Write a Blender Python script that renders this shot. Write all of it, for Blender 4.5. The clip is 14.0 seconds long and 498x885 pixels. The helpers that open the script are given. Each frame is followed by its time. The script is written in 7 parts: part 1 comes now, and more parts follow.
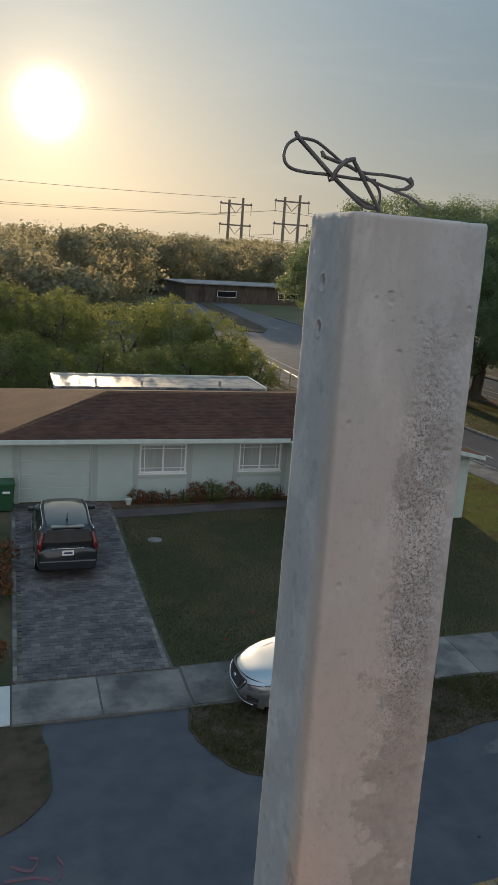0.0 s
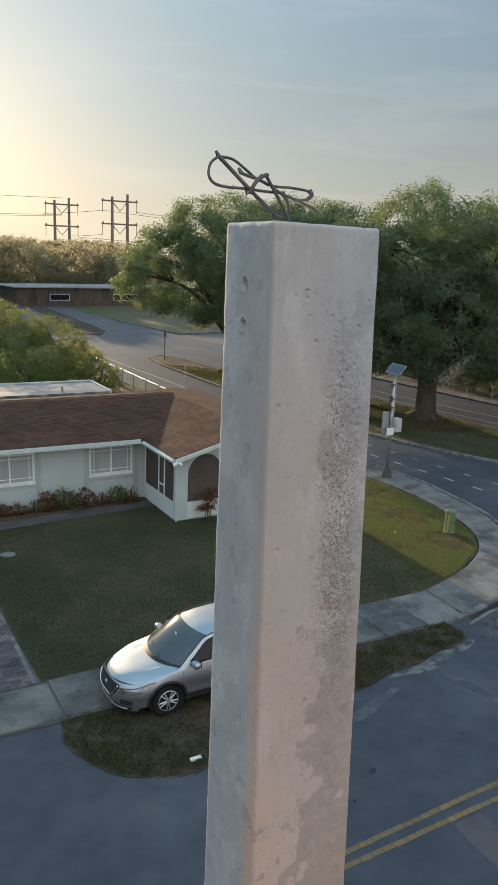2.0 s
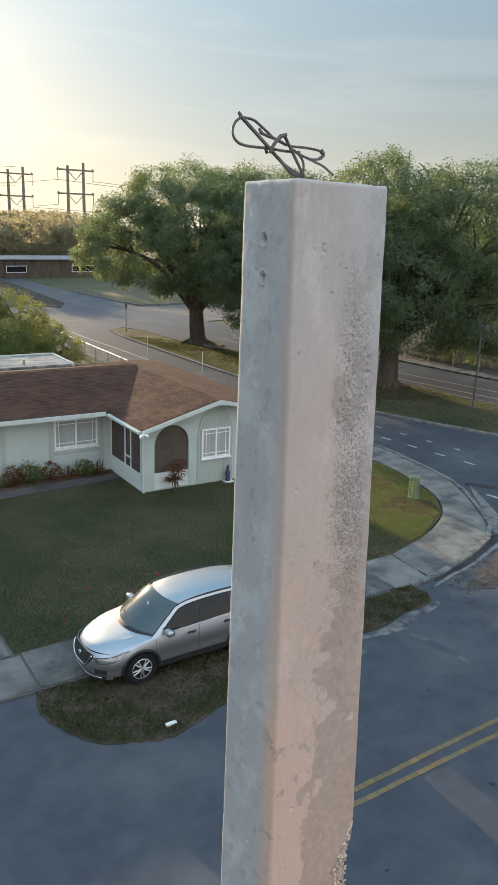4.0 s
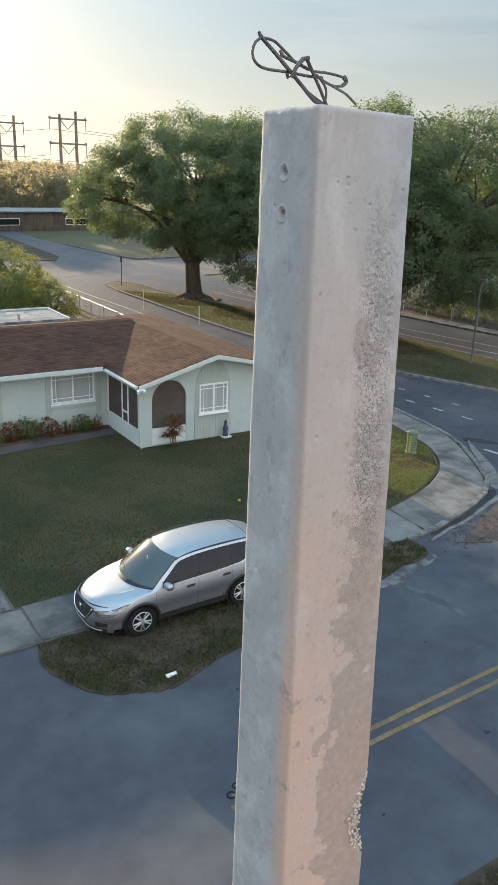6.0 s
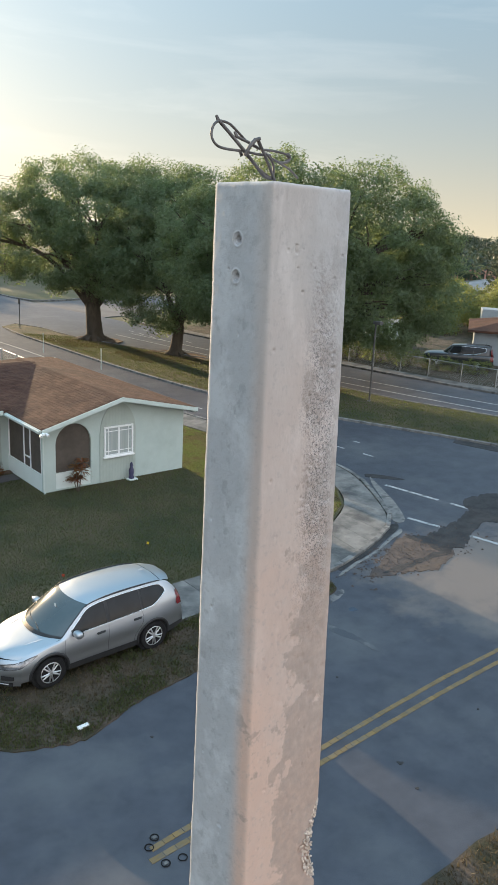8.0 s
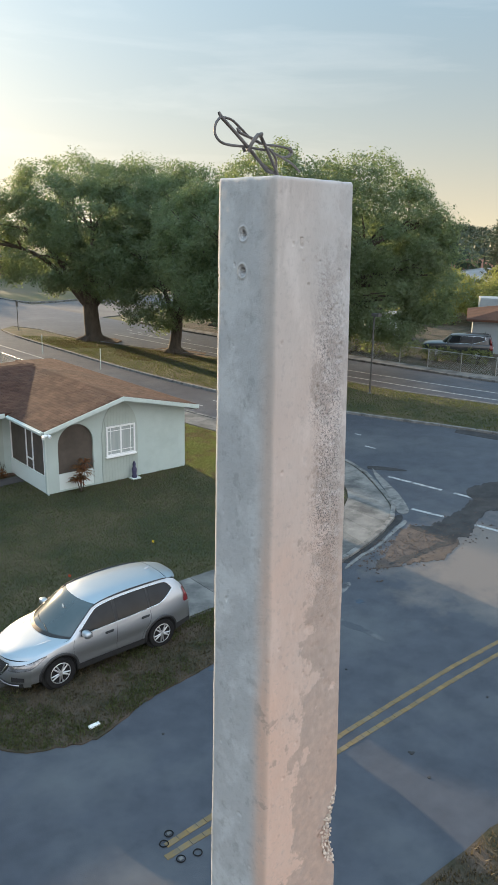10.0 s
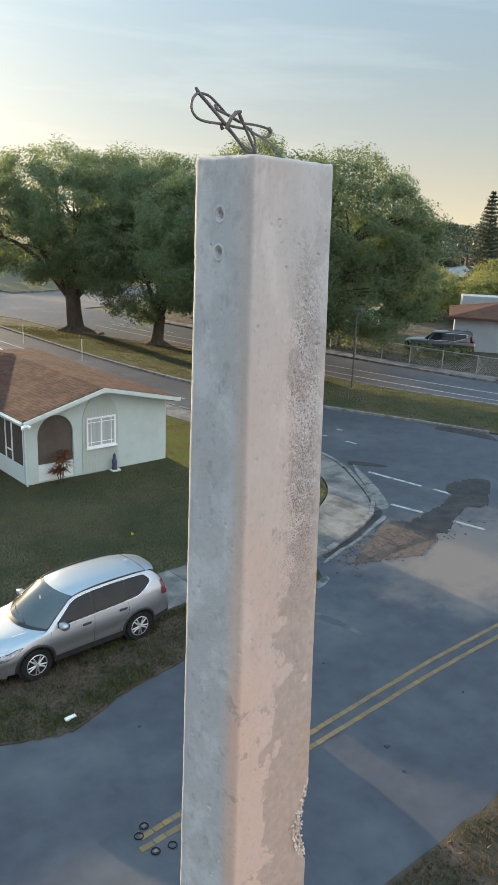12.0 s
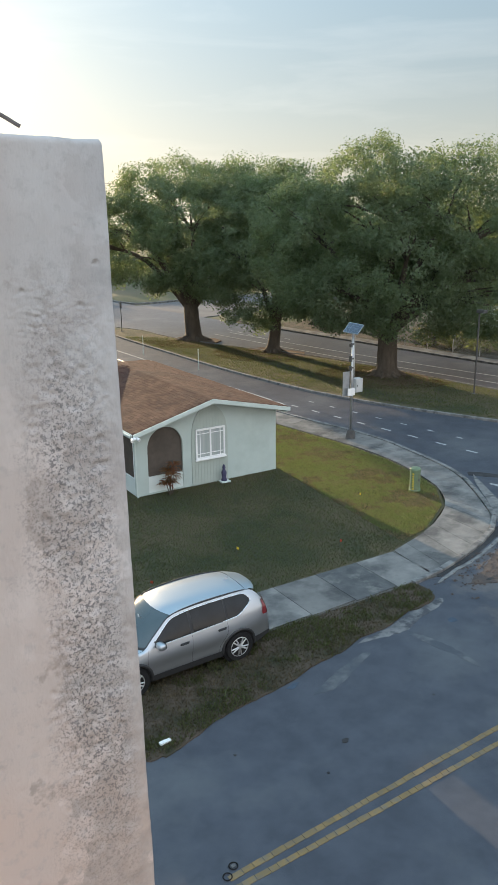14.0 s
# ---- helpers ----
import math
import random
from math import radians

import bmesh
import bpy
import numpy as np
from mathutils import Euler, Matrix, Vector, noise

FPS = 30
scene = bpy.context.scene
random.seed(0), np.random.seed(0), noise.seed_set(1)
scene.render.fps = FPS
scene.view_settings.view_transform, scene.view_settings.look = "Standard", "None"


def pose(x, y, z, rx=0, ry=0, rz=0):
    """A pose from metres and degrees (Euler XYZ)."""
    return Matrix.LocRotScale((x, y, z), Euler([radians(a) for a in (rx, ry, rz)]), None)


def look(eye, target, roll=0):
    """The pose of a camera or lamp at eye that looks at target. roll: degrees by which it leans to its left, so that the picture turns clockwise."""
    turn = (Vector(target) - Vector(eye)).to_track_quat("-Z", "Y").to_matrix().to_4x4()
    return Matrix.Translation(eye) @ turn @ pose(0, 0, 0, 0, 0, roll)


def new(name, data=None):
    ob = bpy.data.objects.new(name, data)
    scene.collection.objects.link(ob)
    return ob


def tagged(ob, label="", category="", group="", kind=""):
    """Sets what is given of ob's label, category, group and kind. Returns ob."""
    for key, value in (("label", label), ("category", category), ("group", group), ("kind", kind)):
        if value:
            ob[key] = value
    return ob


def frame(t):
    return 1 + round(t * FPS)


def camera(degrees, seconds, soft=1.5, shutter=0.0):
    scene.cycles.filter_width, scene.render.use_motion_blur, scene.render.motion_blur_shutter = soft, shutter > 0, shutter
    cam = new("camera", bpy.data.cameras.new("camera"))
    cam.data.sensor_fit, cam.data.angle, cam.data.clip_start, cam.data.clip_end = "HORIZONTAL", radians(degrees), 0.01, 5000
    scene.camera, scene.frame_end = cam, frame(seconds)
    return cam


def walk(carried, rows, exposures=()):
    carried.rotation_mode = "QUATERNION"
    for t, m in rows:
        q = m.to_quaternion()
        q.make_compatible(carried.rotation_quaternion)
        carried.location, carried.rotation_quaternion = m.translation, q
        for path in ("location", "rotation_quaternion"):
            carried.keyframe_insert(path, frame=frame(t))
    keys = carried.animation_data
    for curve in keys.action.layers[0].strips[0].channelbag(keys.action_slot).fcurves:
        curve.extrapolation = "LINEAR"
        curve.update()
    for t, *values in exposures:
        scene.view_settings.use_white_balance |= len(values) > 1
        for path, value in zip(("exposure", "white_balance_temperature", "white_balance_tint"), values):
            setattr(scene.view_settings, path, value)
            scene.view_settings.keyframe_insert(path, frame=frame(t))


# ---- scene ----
cam = camera(35.7, 14.0)
PATH = [
    (0, (0.274, 0.321, 9.612), (0.859, 2.171, 9.125), 4.0),
    (0.5, (0.266, 0.265, 9.619), (0.98, 2.062, 9.107), 3.6),
    (1, (0.192, 0.228, 9.62), (1.019, 1.98, 9.124), 2.7),
    (1.5, (0.109, 0.247, 9.617), (1.032, 1.956, 9.142), 2.3),
    (2, (0.071, 0.245, 9.616), (1.02, 1.942, 9.147), 2.3),
    (2.5, (0.062, 0.238, 9.607), (0.999, 1.935, 9.116), 2.4),
    (3, (0.056, 0.211, 9.592), (0.966, 1.907, 9.049), 1.4),
    (3.5, (-0.044, 0.189, 9.599), (0.934, 1.847, 9.056), 1.4),
    (3.7, (-0.071, 0.193, 9.595), (0.948, 1.83, 9.067), 2.2),
    (5.8, (-0.098, 0.281, 9.557), (0.911, 1.883, 8.912), 1.6),
    (6, (-0.088, 0.271, 9.553), (0.929, 1.868, 8.907), 2.0),
    (6.5, (-0.112, 0.273, 9.573), (0.965, 1.839, 8.949), 1.5),
    (7, (-0.192, 0.269, 9.587), (0.99, 1.773, 9.003), 2.1),
    (7.5, (-0.234, 0.281, 9.583), (0.997, 1.756, 9.028), 3.6),
    (8, (-0.234, 0.256, 9.59), (1.0, 1.736, 9.054), 2.8),
    (8.5, (-0.244, 0.249, 9.593), (0.991, 1.733, 9.071), 1.4),
    (10.8, (-0.263, 0.259, 9.575), (0.97, 1.733, 9.019), 1.0),
    (11, (-0.257, 0.265, 9.57), (0.988, 1.729, 9.018), 0.8),
    (11.5, (-0.251, 0.263, 9.568), (1.015, 1.709, 9.015), 1.1),
    (12, (-0.232, 0.264, 9.564), (1.032, 1.71, 9.004), 2.3),
    (12.5, (-0.06, 0.264, 9.551), (1.154, 1.738, 8.956), 2.5),
    (13, (0.15, 0.286, 9.549), (1.292, 1.787, 8.885), 3.3),
    (13.5, (0.307, 0.397, 9.516), (1.369, 1.960, 8.861), 3.2),
    (13.8, (0.496, 0.463, 9.541), (1.518, 2.077, 8.947), 1.1),
    (14, (0.659, 0.572, 9.586), (1.666, 2.209, 9.033), -0.7),
]
EXPOSURE = [(0, -0.1), (0.5, 0.0), (1, 0.2), (1.5, 0.35), (2.5, 0.5), (3.5, 0.7), (6, 0.95), (7.5, 1.0), (11, 1.05), (12.5, 1.05), (14, 1.0)]
walk(cam, [(t, look(eye, target, roll)) for t, eye, target, roll in PATH], EXPOSURE)

# ---- world and sun ----
SUN = Vector((0.0418, 0.9886, 0.1443)).normalized()
world = bpy.data.worlds.new("sky")
scene.world = world
world.use_nodes = True
wn, wl = world.node_tree.nodes, world.node_tree.links
wn.clear()


def wnode(kind, **props):
    n = wn.new(kind)
    for k, v in props.items():
        n.inputs[k].default_value = v
    return n


sky = wn.new("ShaderNodeTexSky")
sky.sky_type = "NISHITA"
sky.sun_disc = False
sky.sun_elevation = math.asin(SUN.z)
sky.sun_rotation = math.atan2(SUN.x, SUN.y)
sky.air_density, sky.dust_density, sky.ozone_density = 1.0, 3.0, 1.5
tc = wn.new("ShaderNodeTexCoord")
# aureole of the low sun in dusty air
dot = wn.new("ShaderNodeVectorMath")
dot.operation = "DOT_PRODUCT"
dot.inputs[1].default_value = SUN
wl.new(tc.outputs["Generated"], dot.inputs[0])


def power(exponent, gain):
    clampd = wn.new("ShaderNodeMath")
    clampd.operation = "MAXIMUM"
    clampd.inputs[1].default_value = 0.0
    wl.new(dot.outputs["Value"], clampd.inputs[0])
    p = wn.new("ShaderNodeMath")
    p.operation = "POWER"
    p.inputs[1].default_value = exponent
    wl.new(clampd.outputs[0], p.inputs[0])
    g = wn.new("ShaderNodeMath")
    g.operation = "MULTIPLY"
    g.inputs[1].default_value = gain
    wl.new(p.outputs[0], g.inputs[0])
    return g.outputs[0]


def tint(value, colour):
    m = wn.new("ShaderNodeVectorMath")
    m.operation = "SCALE"
    m.inputs[0].default_value = colour
    wl.new(value, m.inputs["Scale"])
    return m.outputs[0]


def plus(a, b):
    m = wn.new("ShaderNodeVectorMath")
    m.operation = "ADD"
    wl.new(a, m.inputs[0])
    wl.new(b, m.inputs[1])
    return m.outputs[0]


SKY_GAIN = 0.015
base = wn.new("ShaderNodeVectorMath")
base.operation = "SCALE"
base.inputs["Scale"].default_value = SKY_GAIN
wl.new(sky.outputs[0], base.inputs[0])
glow = plus(tint(power(3600, 9.0), (1.0, 0.9, 0.7)), tint(power(420, 0.55), (1.0, 0.8, 0.5)))
glow = plus(glow, tint(power(6, 0.33), (0.76, 0.92, 0.98)))
glow = plus(glow, tint(power(30, 0.12), (1.0, 0.62, 0.18)))
# pale blue overhead, and the rosy light of the sky that faces the sunset
lift = wn.new("ShaderNodeSeparateXYZ")
wl.new(tc.outputs["Generated"], lift.inputs[0])
high = wn.new("ShaderNodeMath")
high.operation = "MAXIMUM"
high.inputs[1].default_value = 0.0
wl.new(lift.outputs["Z"], high.inputs[0])
glow = plus(glow, tint(high.outputs[0], (0.57, 0.98, 1.34)))
facing = wn.new("ShaderNodeMapRange")
facing.inputs["From Min"].default_value, facing.inputs["From Max"].default_value = 0.35, -1.0
facing.inputs["To Max"].default_value = 1.2
wl.new(dot.outputs["Value"], facing.inputs["Value"])
glow = plus(glow, tint(facing.outputs[0], (1.0, 0.88, 0.83)))
# bright haze low in the sky all round
band = wn.new("ShaderNodeMapRange")
band.inputs["From Min"].default_value, band.inputs["From Max"].default_value = 0.75, 0.0
wl.new(high.outputs[0], band.inputs["Value"])
band2 = wn.new("ShaderNodeMath")
band2.operation = "POWER"
band2.inputs[1].default_value = 2.2
wl.new(band.outputs[0], band2.inputs[0])
glow = plus(glow, tint(band2.outputs[0], (0.34, 0.39, 0.4)))
band3 = wn.new("ShaderNodeMath")
band3.operation = "POWER"
band3.inputs[1].default_value = 8.0
wl.new(band.outputs[0], band3.inputs[0])
glow = plus(glow, tint(band3.outputs[0], (0.40, 0.26, 0.06)))
# thin cloud veils, drawn out along the horizon
stretch = wn.new("ShaderNodeMapping")
stretch.inputs["Scale"].default_value = (2.0, 2.0, 14.0)
wl.new(tc.outputs["Generated"], stretch.inputs["Vector"])
cn = wnode("ShaderNodeTexNoise", Scale=1.7, Detail=6.0, Roughness=0.55, Distortion=0.4)
wl.new(stretch.outputs[0], cn.inputs["Vector"])
cr = wn.new("ShaderNodeMapRange")
cr.inputs["From Min"].default_value, cr.inputs["From Max"].default_value = 0.52, 0.78
cr.inputs["To Max"].default_value = 0.10
wl.new(cn.outputs["Fac"], cr.inputs["Value"])
cloud = tint(cr.outputs[0], (1.0, 0.86, 0.74))
bg = wn.new("ShaderNodeBackground")
bg.inputs["Strength"].default_value = 0.56
wl.new(plus(plus(base.outputs[0], glow), cloud), bg.inputs["Color"])
wo = wn.new("ShaderNodeOutputWorld")
wl.new(bg.outputs[0], wo.inputs[0])

sun_data = bpy.data.lights.new("sun", "SUN")
sun_data.energy, sun_data.angle, sun_data.color = 5.0, radians(0.6), (1.0, 0.74, 0.46)
sun = new("sun", sun_data)
sun.matrix_world = look(SUN * 100, (0, 0, 0))


# ---- materials ----
def surf(name, c1, c2, scale=3.0, rough=0.8, bump=0.2, bump_scale=60.0, stain=None, stain_scale=0.5, stain_at=(0.5, 0.65),
         metal=0.0, vary=0.0, island=0.0, coat=0.0, spec=0.4, dist=0.02, squash=(1, 1, 1)):
    """Two tones mixed by noise, an optional stain layer at a larger scale, fine relief."""
    m = bpy.data.materials.new(name)
    m.use_nodes = True
    n, l = m.node_tree.nodes, m.node_tree.links
    b = n["Principled BSDF"]
    geo = n.new("ShaderNodeNewGeometry")
    mp = n.new("ShaderNodeMapping")
    mp.inputs["Scale"].default_value = squash
    l.new(geo.outputs["Position"], mp.inputs["Vector"])

    def nz(sc, detail=5.0, rgh=0.6):
        t = n.new("ShaderNodeTexNoise")
        t.inputs["Scale"].default_value, t.inputs["Detail"].default_value, t.inputs["Roughness"].default_value = sc, detail, rgh
        l.new(mp.outputs[0], t.inputs["Vector"])
        return t.outputs["Fac"]

    def ramp(v, lo, hi):
        r = n.new("ShaderNodeMapRange")
        r.inputs["From Min"].default_value, r.inputs["From Max"].default_value = lo, hi
        l.new(v, r.inputs["Value"])
        return r.outputs[0]

    def mix(f, a, c):
        x = n.new("ShaderNodeMix")
        x.data_type = "RGBA"
        l.new(f, x.inputs[0])
        for sock, val in ((x.inputs[6], a), (x.inputs[7], c)):
            if isinstance(val, tuple):
                sock.default_value = (*val, 1)
            else:
                l.new(val, sock)
        return x.outputs[2]

    col = mix(ramp(nz(scale), 0.35, 0.65), c1, c2)
    grain = nz(bump_scale, 4.0, 0.7)
    if stain:
        col = mix(ramp(nz(stain_scale, 6.0, 0.62), *stain_at), col, stain)
    if vary or island:
        if vary:
            src = n.new("ShaderNodeObjectInfo").outputs["Random"]
            amount = vary
        else:
            src = geo.outputs["Random Per Island"]
            amount = island
        hs = n.new("ShaderNodeHueSaturation")
        r = n.new("ShaderNodeMapRange")
        r.inputs["To Min"].default_value, r.inputs["To Max"].default_value = 1 - amount, 1 + amount
        l.new(src, r.inputs["Value"])
        l.new(r.outputs[0], hs.inputs["Value"])
        l.new(col, hs.inputs["Color"])
        col = hs.outputs[0]
    l.new(col, b.inputs["Base Color"])
    rr = n.new("ShaderNodeMapRange")
    rr.inputs["To Min"].default_value, rr.inputs["To Max"].default_value = max(0.02, rough - (0.1 if bump else 0.015)), min(1.0, rough + (0.1 if bump else 0.015))
    l.new(grain, rr.inputs["Value"])
    l.new(rr.outputs[0], b.inputs["Roughness"])
    b.inputs["Metallic"].default_value = metal
    b.inputs["Specular IOR Level"].default_value = spec
    b.inputs["Coat Weight"].default_value = coat
    b.inputs["Coat Roughness"].default_value = 0.06
    if bump:
        bn = n.new("ShaderNodeBump")
        bn.inputs["Strength"].default_value, bn.inputs["Distance"].default_value = bump, dist
        l.new(grain, bn.inputs["Height"])
        l.new(bn.outputs[0], b.inputs["Normal"])
    return m


def leaf(name, c1, c2, back=(0.3, 0.4, 0.06), scale=0.35, through_light=0.4):
    """Leaves: two greens in patches, per-leaf variation, light passing through."""
    m = surf(name, c1, c2, scale=scale, rough=0.5, bump=0.0, island=0.35, spec=0.3)
    n, l = m.node_tree.nodes, m.node_tree.links
    b, o = n["Principled BSDF"], n["Material Output"]
    t = n.new("ShaderNodeBsdfTranslucent")
    t.inputs["Color"].default_value = (*back, 1)
    x = n.new("ShaderNodeMixShader")
    x.inputs[0].default_value = through_light
    l.new(b.outputs[0], x.inputs[1])
    l.new(t.outputs[0], x.inputs[2])
    l.new(x.outputs[0], o.inputs["Surface"])
    return m


def glass_dark(name, colour=(0.012, 0.014, 0.016)):
    return surf(name, colour, tuple(c * 1.4 for c in colour), rough=0.06, bump=0.0, spec=0.3)


M = {
    "asphalt": surf("asphalt", (0.046, 0.050, 0.063), (0.066, 0.071, 0.087), 1.6, 0.6, 0.5, 45, (0.105, 0.11, 0.118), 0.28, (0.5, 0.75), dist=0.01),
    "asphalt_avenue": surf("asphalt_avenue", (0.075, 0.075, 0.08), (0.11, 0.11, 0.115), 0.6, 0.8, 0.4, 40, (0.14, 0.135, 0.13), 0.2, (0.5, 0.75), dist=0.01, squash=(1, 0.25, 1)),
    "asphalt_scuff": surf("asphalt_scuff", (0.06, 0.066, 0.078), (0.135, 0.138, 0.142), 3.0, 0.7, 0.6, 40, (0.062, 0.07, 0.083), 1.6, (0.4, 0.56)),
    "asphalt_patch": surf("asphalt_patch", (0.022, 0.022, 0.024), (0.05, 0.048, 0.048), 2.0, 0.85, 0.6, 40),
    "dirt": surf("dirt", (0.062, 0.050, 0.046), (0.10, 0.079, 0.069), 2.5, 0.95, 0.9, 12, (0.1, 0.075, 0.06), 1.4),
    "pavement": surf("pavement", (0.15, 0.145, 0.138), (0.225, 0.215, 0.2), 1.3, 0.9, 0.4, 60, (0.085, 0.085, 0.084), 0.9, (0.44, 0.64), vary=0.15, spec=0.2),
    "pavement_new": surf("pavement_new", (0.42, 0.43, 0.43), (0.48, 0.49, 0.49), 2.0, 0.8, 0.2, 60, vary=0.05),
    "kerb": surf("kerb", (0.14, 0.138, 0.133), (0.22, 0.215, 0.205), 3, 0.85, 0.3, 50, (0.09, 0.09, 0.09), 2.5, (0.5, 0.62), vary=0.12),
    "lawn": surf("lawn", (0.034, 0.042, 0.017), (0.05, 0.053, 0.024), 1.2, 0.95, 0.8, 22, (0.098, 0.078, 0.042), 0.35, (0.42, 0.6), dist=0.05),
    "verge": surf("verge", (0.03, 0.032, 0.014), (0.06, 0.046, 0.03), 1.6, 0.95, 0.8, 22, (0.092, 0.068, 0.05), 0.8, (0.42, 0.62), dist=0.05),
    "field": surf("field", (0.05, 0.06, 0.025), (0.10, 0.095, 0.04), 0.08, 0.95, 0.4, 3, (0.12, 0.1, 0.06), 0.03),
    "paver": surf("paver", (0.095, 0.086, 0.09), (0.145, 0.13, 0.13), 1.2, 0.85, 0.3, 60, (0.055, 0.052, 0.056), 0.5, (0.48, 0.66), vary=0.3),
    "paver_joined": surf("paver_joined", (0.095, 0.086, 0.09), (0.145, 0.13, 0.13), 1.2, 0.85, 0.3, 60, (0.055, 0.052, 0.056), 0.5, (0.48, 0.66), island=0.3),
    "joint_sand": surf("joint_sand", (0.085, 0.08, 0.072), (0.12, 0.112, 0.1), 4, 0.95, 0.3, 60),
    "yellow_paint": surf("yellow_paint", (0.235, 0.155, 0.062), (0.18, 0.13, 0.065), 4, 0.7, 0.2, 60, (0.16, 0.13, 0.09), 6.0, (0.46, 0.64), vary=0.1),
    "white_paint": surf("white_paint", (0.42, 0.43, 0.43), (0.34, 0.35, 0.35), 4, 0.7, 0.2, 60, (0.13, 0.135, 0.14), 5.0, (0.5, 0.66)),
    "stucco": surf("stucco", (0.43, 0.505, 0.48), (0.465, 0.54, 0.51), 1.0, 0.9, 0.35, 70, (0.38, 0.44, 0.415), 0.7, (0.55, 0.8)),
    "stucco_white": surf("stucco_white", (0.62, 0.69, 0.67), (0.67, 0.73, 0.71), 1.0, 0.9, 0.25, 70),
    "siding": surf("siding", (0.36, 0.41, 0.375), (0.40, 0.45, 0.41), 2.0, 0.8, 0.15, 60),
    "trim": surf("trim", (0.46, 0.53, 0.50), (0.54, 0.60, 0.57), 3, 0.5, 0.1, 60),
    "window_white": surf("window_white", (0.8, 0.81, 0.81), (0.84, 0.85, 0.85), 3, 0.4, 0.05, 60),
    "shingle": surf("shingle", (0.078, 0.042, 0.031), (0.108, 0.060, 0.043), 0.9, 0.95, 0.5, 60, (0.07, 0.044, 0.036), 0.5, (0.5, 0.7), vary=0.2, spec=0.1),
    "shingle_joined": surf("shingle_joined", (0.078, 0.042, 0.031), (0.108, 0.060, 0.043), 0.9, 0.95, 0.5, 60, (0.07, 0.044, 0.036), 0.5, (0.5, 0.7), island=0.2, spec=0.1),
    "membrane": surf("membrane", (0.2, 0.19, 0.185), (0.34, 0.31, 0.28), 0.9, 0.38, 0.5, 6, (0.09, 0.10, 0.12), 1.1, (0.47, 0.54), spec=0.5),
    "screen": surf("screen", (0.07, 0.058, 0.048), (0.095, 0.078, 0.064), 3, 0.7, 0.1, 90),
    "curtain": surf("curtain", (0.32, 0.36, 0.35), (0.42, 0.45, 0.44), 0.6, 0.25, 0.0, 60, coat=0.4, squash=(8, 1, 0.3)),
    "blind": surf("blind", (0.36, 0.39, 0.37), (0.44, 0.46, 0.45), 1.0, 0.6, 0.0, 60),
    "glass": glass_dark("glass"),
    "glass_car": surf("glass_car", (0.03, 0.042, 0.044), (0.04, 0.052, 0.054), 2.0, rough=0.1, bump=0.0, spec=0.7, coat=1.0),
    "bark": surf("bark", (0.075, 0.06, 0.045), (0.13, 0.105, 0.08), 4, 0.95, 1.0, 14, (0.05, 0.042, 0.035), 1.0, dist=0.08, squash=(1, 1, 0.25)),
    "leaf_oak": leaf("leaf_oak", (0.076, 0.112, 0.064), (0.105, 0.135, 0.085), (0.30, 0.38, 0.15), 0.35, 0.42),
    "leaf_bush": leaf("leaf_bush", (0.06, 0.085, 0.032), (0.09, 0.115, 0.04), (0.36, 0.38, 0.11), 1.2, 0.5),
    # distance haze and backlit glow painted in as paler, greyer leaves
    "leaf_hazed": leaf("leaf_hazed", (0.10, 0.105, 0.07), (0.12, 0.12, 0.085), (0.52, 0.46, 0.28), 0.05, 0.6),
    "leaf_dusk": leaf("leaf_dusk", (0.035, 0.055, 0.038), (0.055, 0.075, 0.05), (0.10, 0.13, 0.07), 0.05, 0.25),
    "stucco_blue": surf("stucco_blue", (0.27, 0.31, 0.335), (0.30, 0.34, 0.365), 1.0, 0.9, 0.25, 70, (0.24, 0.27, 0.29), 0.6, (0.5, 0.75)),
    "leaf_red": leaf("leaf_red", (0.13, 0.05, 0.03), (0.12, 0.085, 0.035), (0.4, 0.14, 0.05), 3.0),
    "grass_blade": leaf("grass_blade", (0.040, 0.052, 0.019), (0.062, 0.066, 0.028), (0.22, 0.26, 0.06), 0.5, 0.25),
    # same lawn grass, sunlight painted in as brighter yellow-green
    "sun_tinted_blade": leaf("sun_tinted_blade", (0.085, 0.12, 0.04), (0.14, 0.135, 0.06), (0.33, 0.40, 0.13), 1.5, 0.4),
    "dry_blade": leaf("dry_blade", (0.09, 0.067, 0.038), (0.055, 0.049, 0.024), (0.22, 0.16, 0.07), 0.7, 0.15),
    # dry straw, its colour lightened to paint in sunlight
    "sun_tinted_straw": leaf("sun_tinted_straw", (0.21, 0.165, 0.10), (0.16, 0.13, 0.07), (0.36, 0.28, 0.15), 0.7, 0.3),
    "mulch": surf("mulch", (0.085, 0.05, 0.035), (0.14, 0.09, 0.06), 5, 0.95, 0.9, 25, dist=0.05),
    "galvanised": surf("galvanised", (0.42, 0.43, 0.44), (0.52, 0.53, 0.54), 5, 0.42, 0.05, 60, metal=0.8),
    "steel_dark": surf("steel_dark", (0.08, 0.08, 0.08), (0.12, 0.115, 0.11), 5, 0.6, 0.1, 60, metal=0.5),
    "box_grey": surf("box_grey", (0.42, 0.43, 0.42), (0.5, 0.5, 0.49), 3, 0.5, 0.05, 60),
    "solar_cell": surf("solar_cell", (0.02, 0.028, 0.05), (0.03, 0.04, 0.065), 3, 0.12, 0.0, 60, spec=0.7, coat=0.8),
    "pedestal": surf("pedestal", (0.12, 0.18, 0.11), (0.16, 0.22, 0.13), 3, 0.6, 0.05, 60, (0.14, 0.15, 0.09), 2.0),
    "wire": surf("wire", (0.10, 0.09, 0.088), (0.16, 0.145, 0.14), 30, 0.6, 0.3, 200, metal=0.3, dist=0.002),
